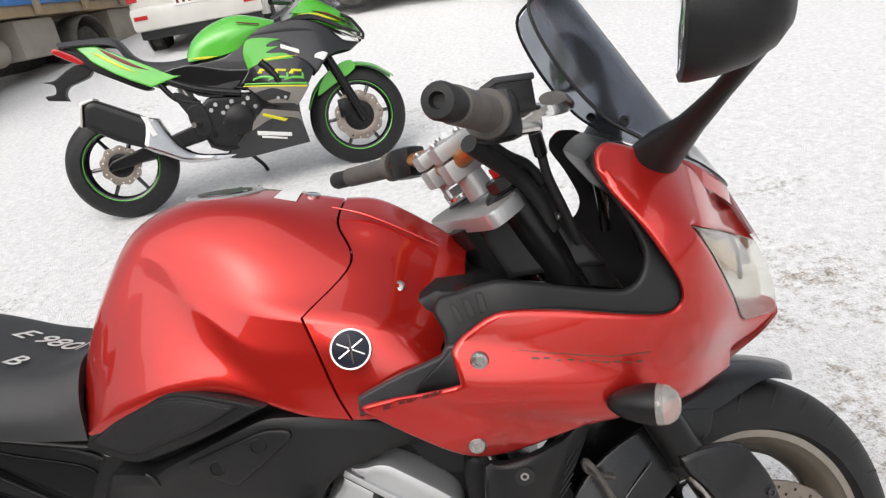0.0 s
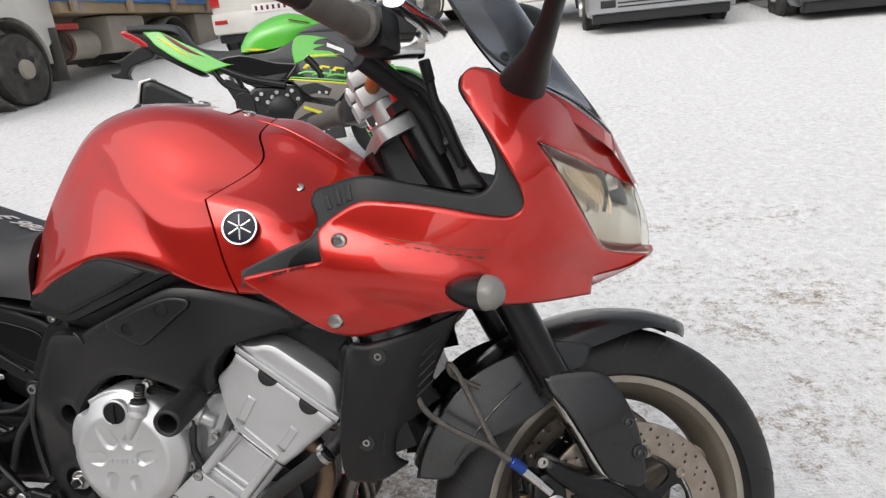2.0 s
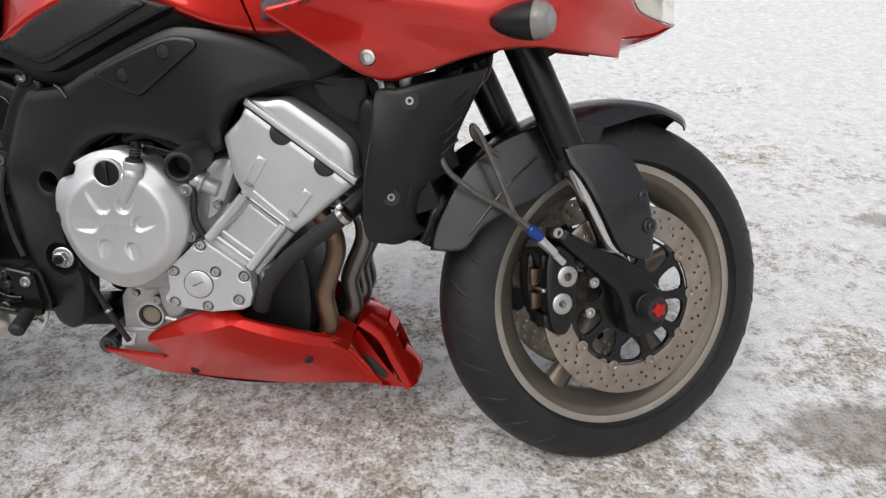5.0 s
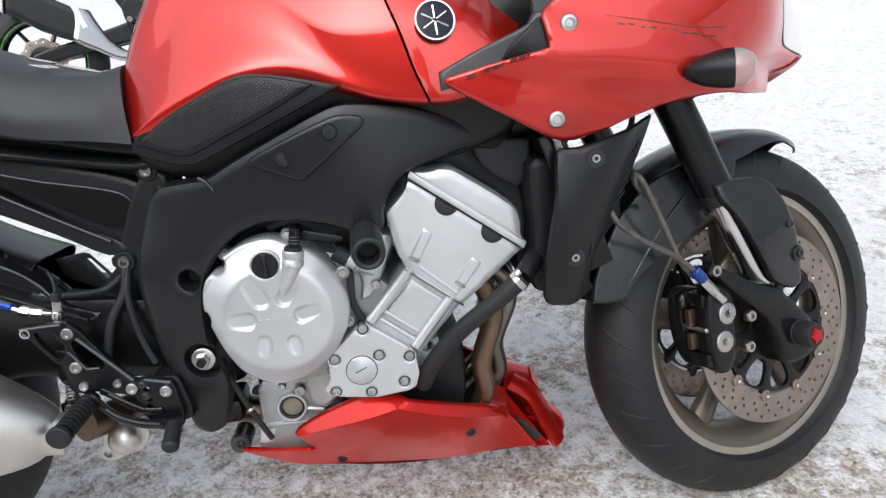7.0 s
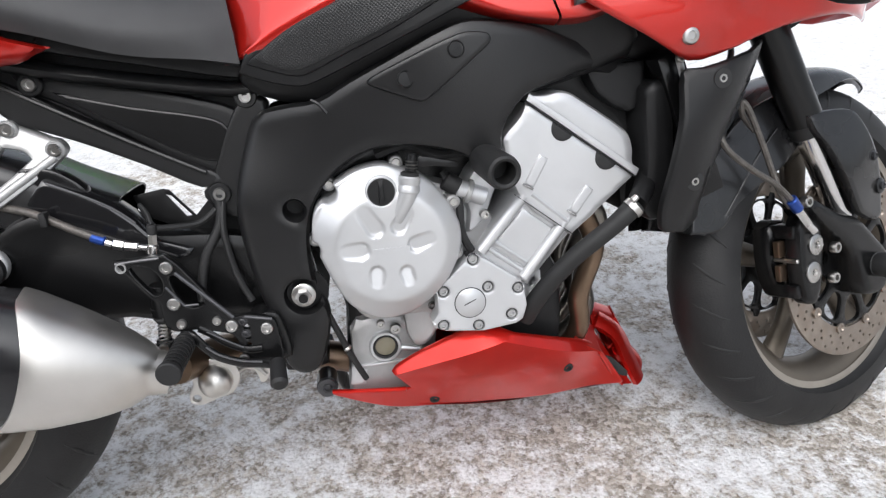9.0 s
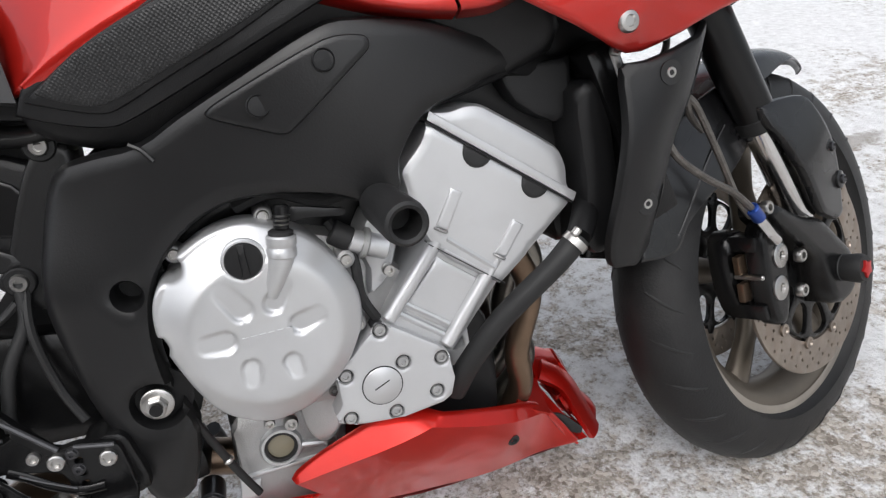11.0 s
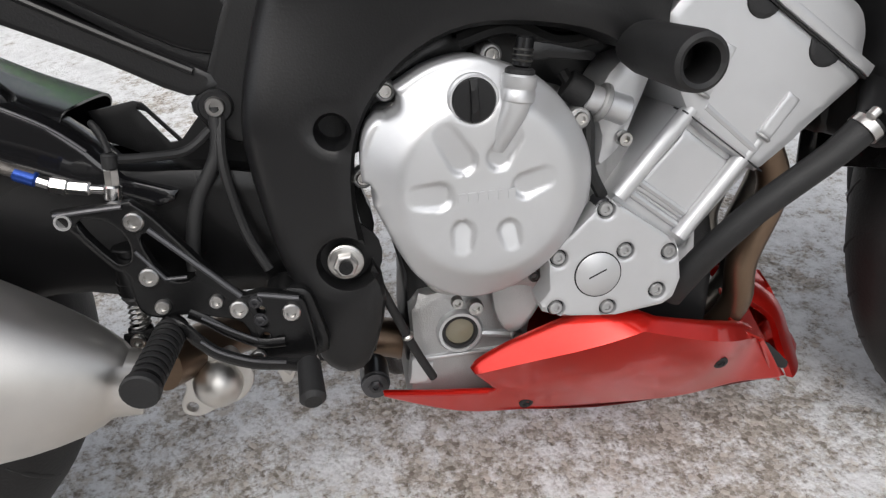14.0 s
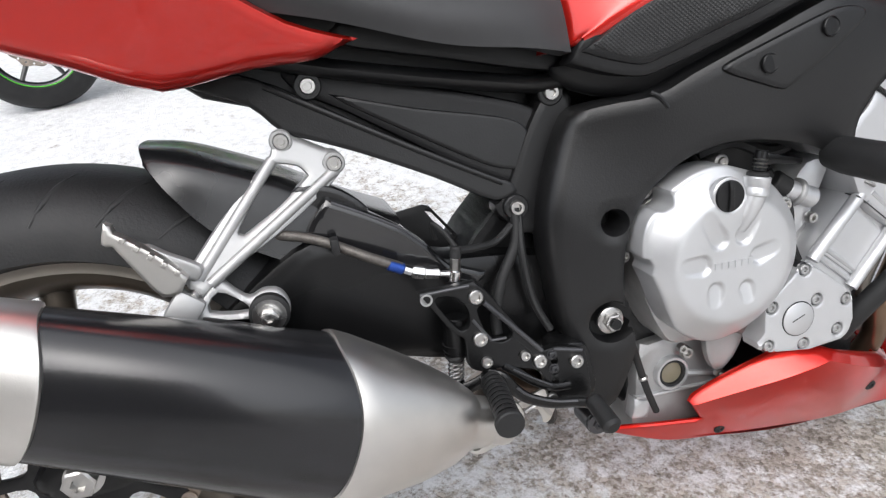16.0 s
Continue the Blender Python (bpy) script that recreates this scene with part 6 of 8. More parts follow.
    for x, z in ((-.135, .360), (-.145, .318)):
        part("piston_plug", lathe([(.0165, 0), (.0165, .003), (.0135, .0045), (.0065, .0045), (.005, .001), (.0001, .001)], (x, .121 * sgn, z), (0, sgn, 0), 24), STEEL, cal, "bright piston plug", 38, TURNED)
    for x, z in ((-.092, .347), (-.152, .430), (-.10, .30)):
        part("caliper_bolt", hexa((x, .120 * sgn, z), (0, sgn, 0), .0095, .010), STEEL, cal, "", 38, TURNED)
    part("caliper_banjo", cyl((-.158, .126 * sgn, .398), (-.142, .126 * sgn, .382), .007), POLISH, cal, "", 38, TURNED)
    part("line_end", cyl((-.185, .132 * sgn, .425), (-.158, .128 * sgn, .398), .0075, None, 8), POLISH, cal, "", 38, TURNED)
    part("line_sleeve", cyl((-.203, .136 * sgn, .443), (-.183, .132 * sgn, .424), .0085), BLUEA, cal, "", 38, TURNED)
    part("front_brake_line", tube([(-.203, .136 * sgn, .443), (-.24, .14 * sgn, .472), (-.29, .14 * sgn, .503), (-.328, .135 * sgn, .54), (-.33, .125 * sgn, .59), (-.300, .11 * sgn, .63), (-.245, .09 * sgn, .665), (-.22, .06 * sgn, .72)], .0045, 8), HOSE, cal, "braided front brake line", 38, TURNED)
part("front_axle", cyl((0, -.125, .300), (0, .125, .300), .014), STEEL, bike, "", 38, TURNED)

FEND = []
for ang, rr, hw in ((62, .337, .030), (66, .338, .048), (78, .337, .066), (95, .335, .078), (115, .337, .084), (135, .342, .084), (150, .348, .078), (161, .350, .066)):
    a = radians(ang)
    e = Vector((math.cos(a), 0, math.sin(a)))
    c0 = Vector((0, 0, .300))
    drop = .030 if 80 < ang < 155 else .010
    FEND.append([tuple(c0 + e * rr), tuple(c0 + e * (rr - .004) + Vector((0, hw * .5, 0))), tuple(c0 + e * (rr - .016) + Vector((0, hw * .88, 0))), tuple(c0 + e * (rr - .016 - drop) + Vector((0, hw, 0)))])
fender = part("front_fender", thick(loft(FEND, 5, 5), .003), CARBON, bike, "dark carbon-look front fender", 60, TURNED)
for sgn in (-1, 1):
    skirt = slab(sm([(-.336, .412), (-.328, .444), (-.308, .484), (-.275, .531), (-.224, .570), (-.158, .592), (-.095, .600), (-.040, .590), (-.060, .555), (-.104, .540), (-.116, .513), (-.165, .485), (-.215, .466), (-.246, .450), (-.262, .438), (-.282, .413), (-.305, .408)], 3, (0, 7)), Field([(-.33, .42, -.070), (-.25, .50, -.088), (-.16, .53, -.092), (-.16, .59, -.080), (-.05, .58, -.082), (-.28, .53, -.074), (-.12, .52, -.092)]), .004, .003)
    part("skirt_crease", tube([(-.288, .0800 * sgn, .418), (-.258, .0880 * sgn, .457), (-.215, .0925 * sgn, .505), (-.165, .0940 * sgn, .545)], [.0008, .0024, .0024, .0010], 8, 4), CARBON, fender, "", 38, TURNED)
    part("fender_skirt", skirt if sgn < 0 else skirt.mirror(), CARBON, fender, "", 38, TURNED)

# triple clamps, bars and controls
part("top_clamp", slab(sm([(-.060, -.140), (-.045, -.150), (-.005, -.135), (.02, -.05), (.02, .05), (-.005, .135), (-.045, .150), (-.060, .140), (-.065, .05), (-.065, -.05)], 3), 0, .022, .005).map(lambda p: A0 + AX * .732 + FX * (p.x + .030) + Vector((0, p.z, 0)) - AX * p.y), SATINALU, bike, "satin silver top fork clamp", 38, TURNED)
part("lower_clamp", slab(sm([(-.06, -.14), (.02, -.14), (.03, 0), (.02, .14), (-.06, .14), (-.07, 0)], 3), 0, .04, .005).map(lambda p: A0 + AX * .50 + FX * (p.x + .030) + Vector((0, p.z, 0)) - AX * p.y), DARKM, bike, "", 38, TURNED)
part("stem_nut", nut(A0 + AX * .752, AX, .016, .02), POLISH, bike, "", 38, TURNED)
for sgn in (-1, 1):
    part("fork_cap", cyl(fp(.738, 0, .105 * sgn), fp(.756, 0, .105 * sgn), .024, None, 8), DARKM, bike, "", 38, TURNED)
    part("preload_adjuster", cyl(fp(.755, 0, .105 * sgn), fp(.770, 0, .105 * sgn), .009), REDA, bike, "red fork adjuster", 38, TURNED)
    base = A0 + AX * .742 + FX * .012 + Vector((0, .050 * sgn, 0))
    part("bar_riser", cyl(base, base + AX * .042, .021, .019), SATINALU, bike, "satin silver handlebar riser", 38, TURNED)
    part("bar_clamp", box(base + AX * .050, (.060, .042, .030), .005, Euler((0, -RAKE, 0)).to_matrix()), SATINALU, bike, "satin silver bar clamp", 38, TURNED)
for sgn in (-1, 1):
    top = A0 + AX * .742 + FX * .012 + Vector((0, .050 * sgn, 0)) + AX * .079
    cap = part("clamp_cap", box(top, (.058, .042, .024), .006, Euler((0, -RAKE, 0)).to_matrix()), SATINALU, bike, "", 38, TURNED)
    for dx in (-.020, .020):
        part("clamp_bolt", hexa(top + AX * .012 + FX * dx, AX, .0055, .005), STEEL, cap, "", 38, TURNED)
BARC = A0 + AX * .800 + FX * .010
bar = part("handlebar", tube([(-.446, -.364, 1.046), (-.378, -.262, 1.046), BARC + Vector((.012, -.15, .026)), BARC + Vector((0, -.07, 0)), BARC + Vector((0, .07, 0)), BARC + Vector((.012, .15, .026)), (-.378, .262, 1.046), (-.446, .364, 1.046)], .0125, 14), ORANGE, bike, "gold anodised handlebar", 38, TURNED)
for sgn in (-1, 1):
    p0, p1 = Vector((-.378, .262 * sgn, 1.046)), Vector((-.448, .366 * sgn, 1.046))
    gr = part("grip", cyl(p0, p1, .0195, .0180, 24), WORNR, bike, "worn black rubber grip", 38, TURNED)
    part("grip_flange", cyl(p0, p0 + (p1 - p0) * .10, .0265, None, 24), WORNR, gr, "", 38, TURNED)
    part("bar_end", lathe([(.0155, 0), (.0165, .006), (.0168, .036), (.0148, .042), (.0075, .043), (.0060, .036), (.0001, .036)], p1, p1 - p0, 24), SOFTR, gr, "black bar-end weight", 38, TURNED)
    part("switch_housing", box(BARC + Vector((-.004, .232 * sgn, .028)), (.050, .052, .056), .012, Euler((0, 0, radians(33 * sgn))).to_matrix()), PLASTIC, bike, "black switch housing", 38, TURNED)
    part("lever_perch", box(BARC + Vector((.035, .19 * sgn, .022)), (.06, .03, .03), .008), POLISH if sgn < 0 else DARKM, bike, "", 38, TURNED)
    part("hand_lever", tube([BARC + Vector((.058, .185 * sgn, .035)), BARC + Vector((.075, .22 * sgn, .030)), BARC + Vector((.045, .29 * sgn, .025)), BARC + Vector((.005, .36 * sgn, .022))], [.014, .015, .013, .011], 12, 5, (1.2, .6)), POLISH if sgn < 0 else DARKM, bike, "alloy brake lever" if sgn < 0 else "black clutch lever", 38, TURNED)
part("fluid_reservoir", box(BARC + Vector((.028, -.200, .050)), (.046, .050, .042), .006), PLASTIC, bike, "black brake fluid reservoir", 38, TURNED)
part("reservoir_lid", box(BARC + Vector((.028, -.200, .069)), (.050, .054, .008), .003), GREYP, bike, "", 38, TURNED)
part("ignition_lock", cyl(A0 + AX * .70 + FX * .06, A0 + AX * .64 + FX * .06, .022), DARKM, bike, "", 38, TURNED)
part("head_tube", cyl(A0 + AX * .50, A0 + AX * .715, .038), DARKM, bike, "black steering head")
part("lock_block", box(A0 + AX * .695 + FX * .055, (.055, .085, .075), .010, Euler((0, -RAKE, 0)).to_matrix()), PLASTIC, bike, "", 38, TURNED)
part("loom_cover", tube([A0 + AX * .42 + FX * .06 + Vector((0, -.105, 0)), A0 + AX * .58 + FX * .055 + Vector((0, -.105, 0)), A0 + AX * .70 + FX * .050 + Vector((0, -.10, 0))], [.030, .028, .020], 14, 4), PLASTIC, bike, "", 38, TURNED)
part("loom_bolt", hexa(A0 + AX * .67 + FX * .055 + Vector((0, -.124, 0)), RIGHT, .006, .005), STEEL, bike, "", 38, TURNED)
cover_p = [(-.292, .985), (-.268, 1.008), (-.235, 1.006), (-.217, .985), (-.206, .955), (-.190, .915), (-.160, .865), (-.29, .865), (-.315, .93)]
loom = part("fork_shroud", slab(sm(cover_p, 3, (6, 7)), Field([(-.26, 1.0, -.085), (-.2, .95, -.080), (-.18, .87, -.095), (-.30, .90, -.090)]), .05, .006), PLASTIC, bike, "black shroud beside the fork")
part("shroud_washer", lathe([(.0085, 0), (.0085, .003), (.0060, .004), (.0060, .0015), (.0001, .0015)], (-.230, -.082, .992), RIGHT, 22), STEEL, loom)
part("brake_line_union", cyl((-.233, -.122, 1.052), (-.228, -.116, 1.022), .0085, None, 8), DARKM, bike)
part("brake_hose", tube([(-.228, -.116, 1.026), (-.223, -.111, .995), (-.208, -.104, .950), (-.192, -.095, .900)], .0062, 10), SOFTR, bike)
part("wiring_loom", tube([(-.315, -.165, 1.055), (-.290, -.130, 1.030), (-.262, -.100, 1.002), (-.238, -.090, .965), (-.225, -.085, .92)], .0115, 12), SOFTR, bike)
part("wiring_loom", tube([(-.300, -.150, 1.060), (-.270, -.115, 1.030), (-.245, -.095, 1.012), (-.228, -.088, .985)], .0065, 10), SOFTR, bike)
part("front_brake_line", tube([(-.195, -.128, .43), (-.222, -.132, .461), (-.249, -.134, .526), (-.273, -.134, .582), (-.283, -.132, .594), (-.280, -.128, .580), (-.262, -.120, .565), (-.235, -.110, .55)], .0045, 8), HOSE, bike, "braided front brake line loop", 38, TURNED)

# fairing: red outer skin, black inner cowl, headlight, screen, mirrors, indicators
FAIR = [(-.369, .838), (-.349, .854), (-.315, .870), (-.279, .869), (-.224, .860), (-.170, .847), (-.129, .838), (-.112, .843), (-.106, .854), (-.110, .875), (-.125, .907), (-.143, .942), (-.165, .976), (-.178, 1.005),
        (-.175, 1.022), (-.158, 1.031), (-.124, 1.018), (-.052, .984), (-.002, .941), (.034, .899), (.057, .855), (.062, .846)]
FAIR += [(.018, .872), (-.026, .898), (-.084, .928), (-.053, .877), (-.023, .816), (-.002, .774), (.022, .760), (.076, .745), (.043, .732), (-.015, .729), (-.019, .703), (-.086, .712), (-.149, .721), (-.211, .717), (-.264, .704), (-.296, .693), (-.350, .686),
         (-.415, .724), (-.473, .761), (-.488, .773), (-.481, .780), (-.366, .799), (-.369, .821)]
fair_g = slab(sm(FAIR, 3, (13, 21, 22, 24, 29, 31, 32, 43, 44)), fair_y, .005, .0045, [], .011, 0.0, [((-.170, .9964), (-.096, .935))])
fairing = part("fairing", fair_g, RED, bike, "candy red half fairing", 60)
part("fairing_side", fair_g.mirror(), RED, fairing, "", 60)
part("fairing_nose", loft([[(.030, 0, .935), (.031, .012, .928), (.032, .022, .920)], [(.068, 0, .850), (.066, .02, .848), (.063, .042, .846)]], 5, 4), RED, fairing)
part("nose_chin", loft([[(.086, 0, .752), (.084, .025, .748), (.076, .047, .745)], [(.050, 0, .725), (.048, .04, .727), (.043, .073, .732)], [(-.015, 0, .705), (-.015, .06, .71), (-.017, .11, .716)]], 5, 4), RED, fairing)
for x, z in ((-.341, .823), (-.360, .716)):
    y = fair_y.at(x, z)
    b_ = part("fairing_bolt", lathe([(.0108, -.002), (.0108, .001), (.009, .0035), (.0055, .004), (.0045, .0022), (.0001, .0022)], (x, y, z), RIGHT, 24), STEEL, fairing, "bright fairing bolt")
# maker's lettering as plain strokes, and an aftermarket sticker as bars
part("side_stripe", slab([(-.296, .8265), (-.195, .8025), (-.150, .7975), (-.150, .7985), (-.195, .8037), (-.296, .8274)], fair_y, .0015, .0003, [], .006, .0008), DECAL, fairing)
for k in range(10):
    x = -.284 + .0128 * k
    z = .8195 - .235 * (x + .284) - (.0 if k % 2 else .001)
    part("side_stroke", slab([(x, z - .0030), (x + .0085, z - .0050), (x + .0095, z - .0032), (x + .0012, z - .0012)], fair_y, .0015, .0003, [], .006, .0008), DECAL, fairing)
for k, (w, h) in enumerate(((.009, .0085), (.004, .002), (.008, .0065), (.008, .0065), (.003, .0065), (.008, .0065), (.008, .0065), (.003, .0065))):
    x = -.462 + .0098 * k
    z = .7725 + .0026 * k
    part("sticker_bar", slab([(x, z), (x + w, z + w * .24), (x + w + .002, z + h * .8 + w * .24), (x + .002, z + h * .8)], fair_y, .0015, .0003, [], .006, .0008), DECALB, fairing)

trim_y = Field([(-.49, .775, -.221), (-.37, .82, -.238), (-.37, .89, -.215), (-.31, .875, -.238), (-.25, .87, -.232), (-.11, .85, -.222), (-.15, .99, -.19), (-.36, .80, -.236)])
INN = [(-.384, .812), (-.377, .850), (-.386, .872), (-.379, .888), (-.358, .893), (-.332, .900), (-.299, .902), (-.25, .889), (-.17, .868), (-.146, .880), (-.139, .91), (-.160, .962), (-.181, 1.0), (-.178, 1.02), (-.165, 1.02), (-.12, .93), (-.095, .86), (-.10, .83), (-.17, .835), (-.28, .86), (-.345, .848), (-.362, .820)]
TRIMP = [(-.4915, .786), (-.4407, .8072), (-.405, .8195), (-.384, .828), (-.374, .840), (-.355, .836), (-.352, .815), (-.356, .788), (-.412, .778), (-.492, .764)]
SLOTS = [[(-.3347 - .0158 * k, .8930 - .0050 * k), (-.3262 - .0162 * k, .8915 - .0060 * k), (-.3230 - .0140 * k, .8725 - .0050 * k), (-.3320 - .0140 * k, .8705 - .0045 * k)] for k in range(3)]
inner = part("inner_cowl", slab(sm(INN, 3, (0, 21)), trim_y, .006, .004, [], .012), PLASTIC, bike, "black inner cowl with cooling slots", 60)
part("inner_cowl_side", slab(sm(INN, 3, (0, 21)), trim_y, .006, .004, [], .016).mirror(), PLASTIC, inner, "", 60)
part("trim_panel", slab(sm(TRIMP, 3, (0, 3, 7, 9)), trim_y, .010, .0025, [], .010, .006), TRIM, inner, "", 60)
for s in SLOTS:
    part("slot", slab(s, trim_y, .004, .0006, [], .006, .0014), SOFTR, inner)
part("dash_shelf", loft([[(-.36, .045, .872), (-.36, .10, .875), (-.36, .16, .885), (-.36, .205, .893)], [(-.25, .07, .850), (-.25, .12, .858), (-.25, .18, .872), (-.25, .222, .888)], [(-.17, .06, .835), (-.17, .12, .842), (-.17, .18, .855), (-.165, .215, .868)]], 4, 4, False).map(lambda p: Vector((p.x, -p.y, p.z))), PLASTIC, inner, "", 60)
part("dash_shelf", loft([[(-.36, .045, .872), (-.36, .10, .875), (-.36, .16, .885), (-.36, .205, .893)], [(-.25, .07, .850), (-.25, .12, .858), (-.25, .18, .872), (-.25, .222, .888)], [(-.17, .06, .835), (-.17, .12, .842), (-.17, .18, .855), (-.165, .215, .868)]], 4, 4, False), PLASTIC, inner, "", 60)
part("paper_tag", box((-.305, -.150, .878), (.025, .018, .001), .0003, Euler((radians(-8), radians(6), 0)).to_matrix()), WHITEP, inner)
part("instrument_panel", box((-.135, 0, .985), (.045, .20, .085), .015, Euler((0, radians(-35), 0)).to_matrix()), PLASTIC, bike, "black instrument cluster")
part("cowl_stay", tube([(-.11, -.15, .86), (-.12, -.10, .92), (-.13, -.08, .98)], .009, 10), DARKM, bike)
part("cowl_stay", tube([(-.11, .15, .86), (-.12, .10, .92), (-.13, .08, .98)], .009, 10), DARKM, bike)
part("airbox", slab(sm([(-.42, .87), (-.30, .86), (-.25, .80), (-.30, .70), (-.42, .70)], 3), -.14, .28, .02), PLASTIC, bike, "black airbox")
liner = slab(sm([(x, z) for x, z in FAIR[:17]] + [(-.095, .935), (-.065, .875), (-.035, .815), (-.030, .745), (-.12, .735), (-.25, .72), (-.34, .70), (-.44, .76)], 2), fair_y, .003, .002, [], .016, -.010)
part("cowl_liner", liner, PLASTIC, bike, "", 60)
part("cowl_liner", liner.mirror(), PLASTIC, bike, "", 60)

HL = [(-.084, .928), (-.026, .898), (.018, .872), (.062, .846), (.075, .795), (.076, .746), (.022, .760), (-.002, .774), (-.023, .816), (-.053, .877)]
for sgn in (-1, 1):
    lens = slab(sm(HL, 3, (0, 3, 5)), fair_y, .003, .002, [], .009, -.0005)
    rf = slab(sm([((x - .0) * .94 - .003, .838 + (z - .838) * .94) for x, z in HL], 3, (0, 3, 5)), fair_y, .004, .003, [], .012, -.040)
    lens, rf = (lens, rf) if sgn < 0 else (lens.mirror(), rf.mirror())
    hl = part("headlight", rf, REFLECTOR, bike, "twin headlight with a yellowed clear lens", 60)
    part("lens", lens, LENSY, hl, "yellowed clear lens", 60).visible_shadow = False
    lamp = part("reflector_bowl", lathe([(.024, 0), (.021, -.010), (.012, -.020), (.0001, -.024)], (.020, (abs(fair_y.at(.020, .850)) - .022) * sgn, .850), (.85, .5 * sgn, 0), 24), REFLECTOR, hl)
    part("lamp_divider", tube([(.004, (abs(fair_y.at(.004, .878)) - .012) * sgn, .878), (.010, (abs(fair_y.at(.010, .850)) - .014) * sgn, .850), (.004, (abs(fair_y.at(.004, .822)) - .016) * sgn, .822)], .0030, 8, 4), GREYP, hl)
    part("lamp_shade", slab(sm([(.008, .872), (.040, .852), (.046, .822), (.030, .826), (.012, .838)], 2), fair_y, .004, .002, [], .01, -.024) if sgn < 0 else slab(sm([(.008, .872), (.040, .852), (.046, .822), (.030, .826), (.012, .838)], 2), fair_y, .004, .002, [], .01, -.024).mirror(), GREYP, hl)
    for k in range(10):
        u = k / 9
        arc = []
        for j in range(5):
            v = j / 4
            x = -.052 + .046 * u + .020 * v + .012 * math.sin(v * math.pi) * (u - .3)
            z = .893 - .020 * u - (.030 + .028 * u) * v
            arc.append((x, (abs(fair_y.at(x, z)) - .022) * sgn, z))
        part("reflector_rib", tube(arc, .0021, 6, 2), GOLDREF, hl)

SCR = [
    [(.031, 0, .932), (.028, .03, .931), (.005, .071, .952), (-.040, .112, .986), (-.096, .141, 1.015)],
    [(.001, 0, .977), (-.001, .035, .976), (-.021, .072, .982), (-.057, .107, 1.002), (-.111, .128, 1.028)],
    [(-.048, 0, 1.048), (-.050, .04, 1.046), (-.070, .072, 1.047), (-.104, .096, 1.050), (-.146, .108, 1.058)],
    [(-.103, 0, 1.140), (-.105, .035, 1.138), (-.124, .065, 1.135), (-.154, .086, 1.130), (-.192, .096, 1.128)],
    [(-.165, 0, 1.243), (-.167, .03, 1.240), (-.180, .055, 1.233), (-.198, .074, 1.220), (-.216, .084, 1.202)],
]
screen = part("windscreen", thick(loft(SCR, 6, 6), .003), SMOKE, bike, "smoked plastic windscreen", 60)
screen.visible_shadow = False
edge_pts = [SCR[0][4], SCR[1][4], SCR[2][4], SCR[3][4], SCR[4][4], SCR[4][2], SCR[4][0]]
for sgn in (1, -1):
    part("screen_trim", tube([(x, y * sgn, z) for x, y, z in edge_pts], .0024, 8), PLASTIC, screen)
    part("screen_screw", hexa((-.121, .1055 * sgn, 1.047), (.2, sgn, .2), .007, .004), PLASTIC, screen)
part("screen_base", loft([[(.036, 0, .900), (.032, .03, .900), (.008, .075, .920), (-.040, .122, .955), (-.100, .165, .992)], [(.029, 0, .929), (.026, .031, .929), (0, .072, .949), (-.043, .111, .981), (-.097, .139, 1.011)]], 4, 5), RED, fairing, "", 60)

for sgn in (-1, 1):
    mb = part("mirror", tube([(-.116, .118 * sgn, .972), (-.102, .152 * sgn, 1.000), (-.090, .175 * sgn, 1.018), (-.076, .215 * sgn, 1.040), (-.060, .268 * sgn, 1.072), (-.047, .328 * sgn, 1.108)], [.040, .036, .030, .0185, .0125, .0115], 18, 5, (1.0, .75)), PLASTIC, bike, "black mirror on a short stalk")
    prof = [(.001, -.080), (.018, -.0765), (.034, -.066), (.047, -.047), (.055, -.022), (.0585, 0), (.0580, .007), (.0525, .009)]
    c = Vector((-.108, .338 * sgn, 1.142))
    rot = Euler((0, radians(8), radians(14 * sgn))).to_matrix()

    def pod(p):
        a = math.atan2(p.z, p.y)
        q = (abs(math.cos(a)) ** 2.3 + abs(math.sin(a)) ** 2.3) ** (-1 / 2.3)
        k = max(0, p.x) / .08
        return c + rot @ Vector((p.x, p.y * q * 1.25 + sgn * .012 * k, p.z * q * .96 + .004 * k))

    part("mirror_shell", lathe(prof, (0, 0, 0), (-1, 0, 0), 40).map(pod), PLASTIC, mb, "black mirror shell")
    part("mirror_glass", lathe([(.051, .0094), (.0500, .0102), (.0001, .0102)], (0, 0, 0), (-1, 0, 0), 40).map(pod), MIRRORG, mb, "mirror glass")
    # indicators
    ip, ia = Vector((-.216, .252 * sgn, .752)), Vector((.92, .39 * sgn, 0)).normalized()
    ib = part("indicator", lathe([(.0001, .008), (.0075, .011), (.0140, .020), (.0190, .032), (.0225, .046), (.0238, .057), (.0238, .064), (.0225, .064)], ip, ia, 28, (1.0, .95)), PLASTIC, bike, "black front indicator with a clear lens")
    part("indicator_stem", tube([(-.222, .205 * sgn, .750), (-.214, .25 * sgn, .752)], [.016, .012], 14, 2), SOFTR, ib)
    part("indicator_lens", lathe([(.0001, .0635), (.0232, .0635), (.0236, .067), (.0215, .077), (.0150, .0845), (.0070, .088), (.0001, .0885)], ip, ia, 28, (1.0, .95)), CLOUDY, ib, "clear indicator lens").visible_shadow = False
    part("indicator_bowl", lathe([(.0230, .0628), (.0230, .0632), (.0001, .0632)], ip, ia, 24, (1.0, .95)), WHITEP, ib, "white reflector")
part("side_stand", tube([(-.86, .12, .26), (-.84, .20, .12), (-.80, .30, .062)], .012, 10), DARKM, bike, "black side stand")

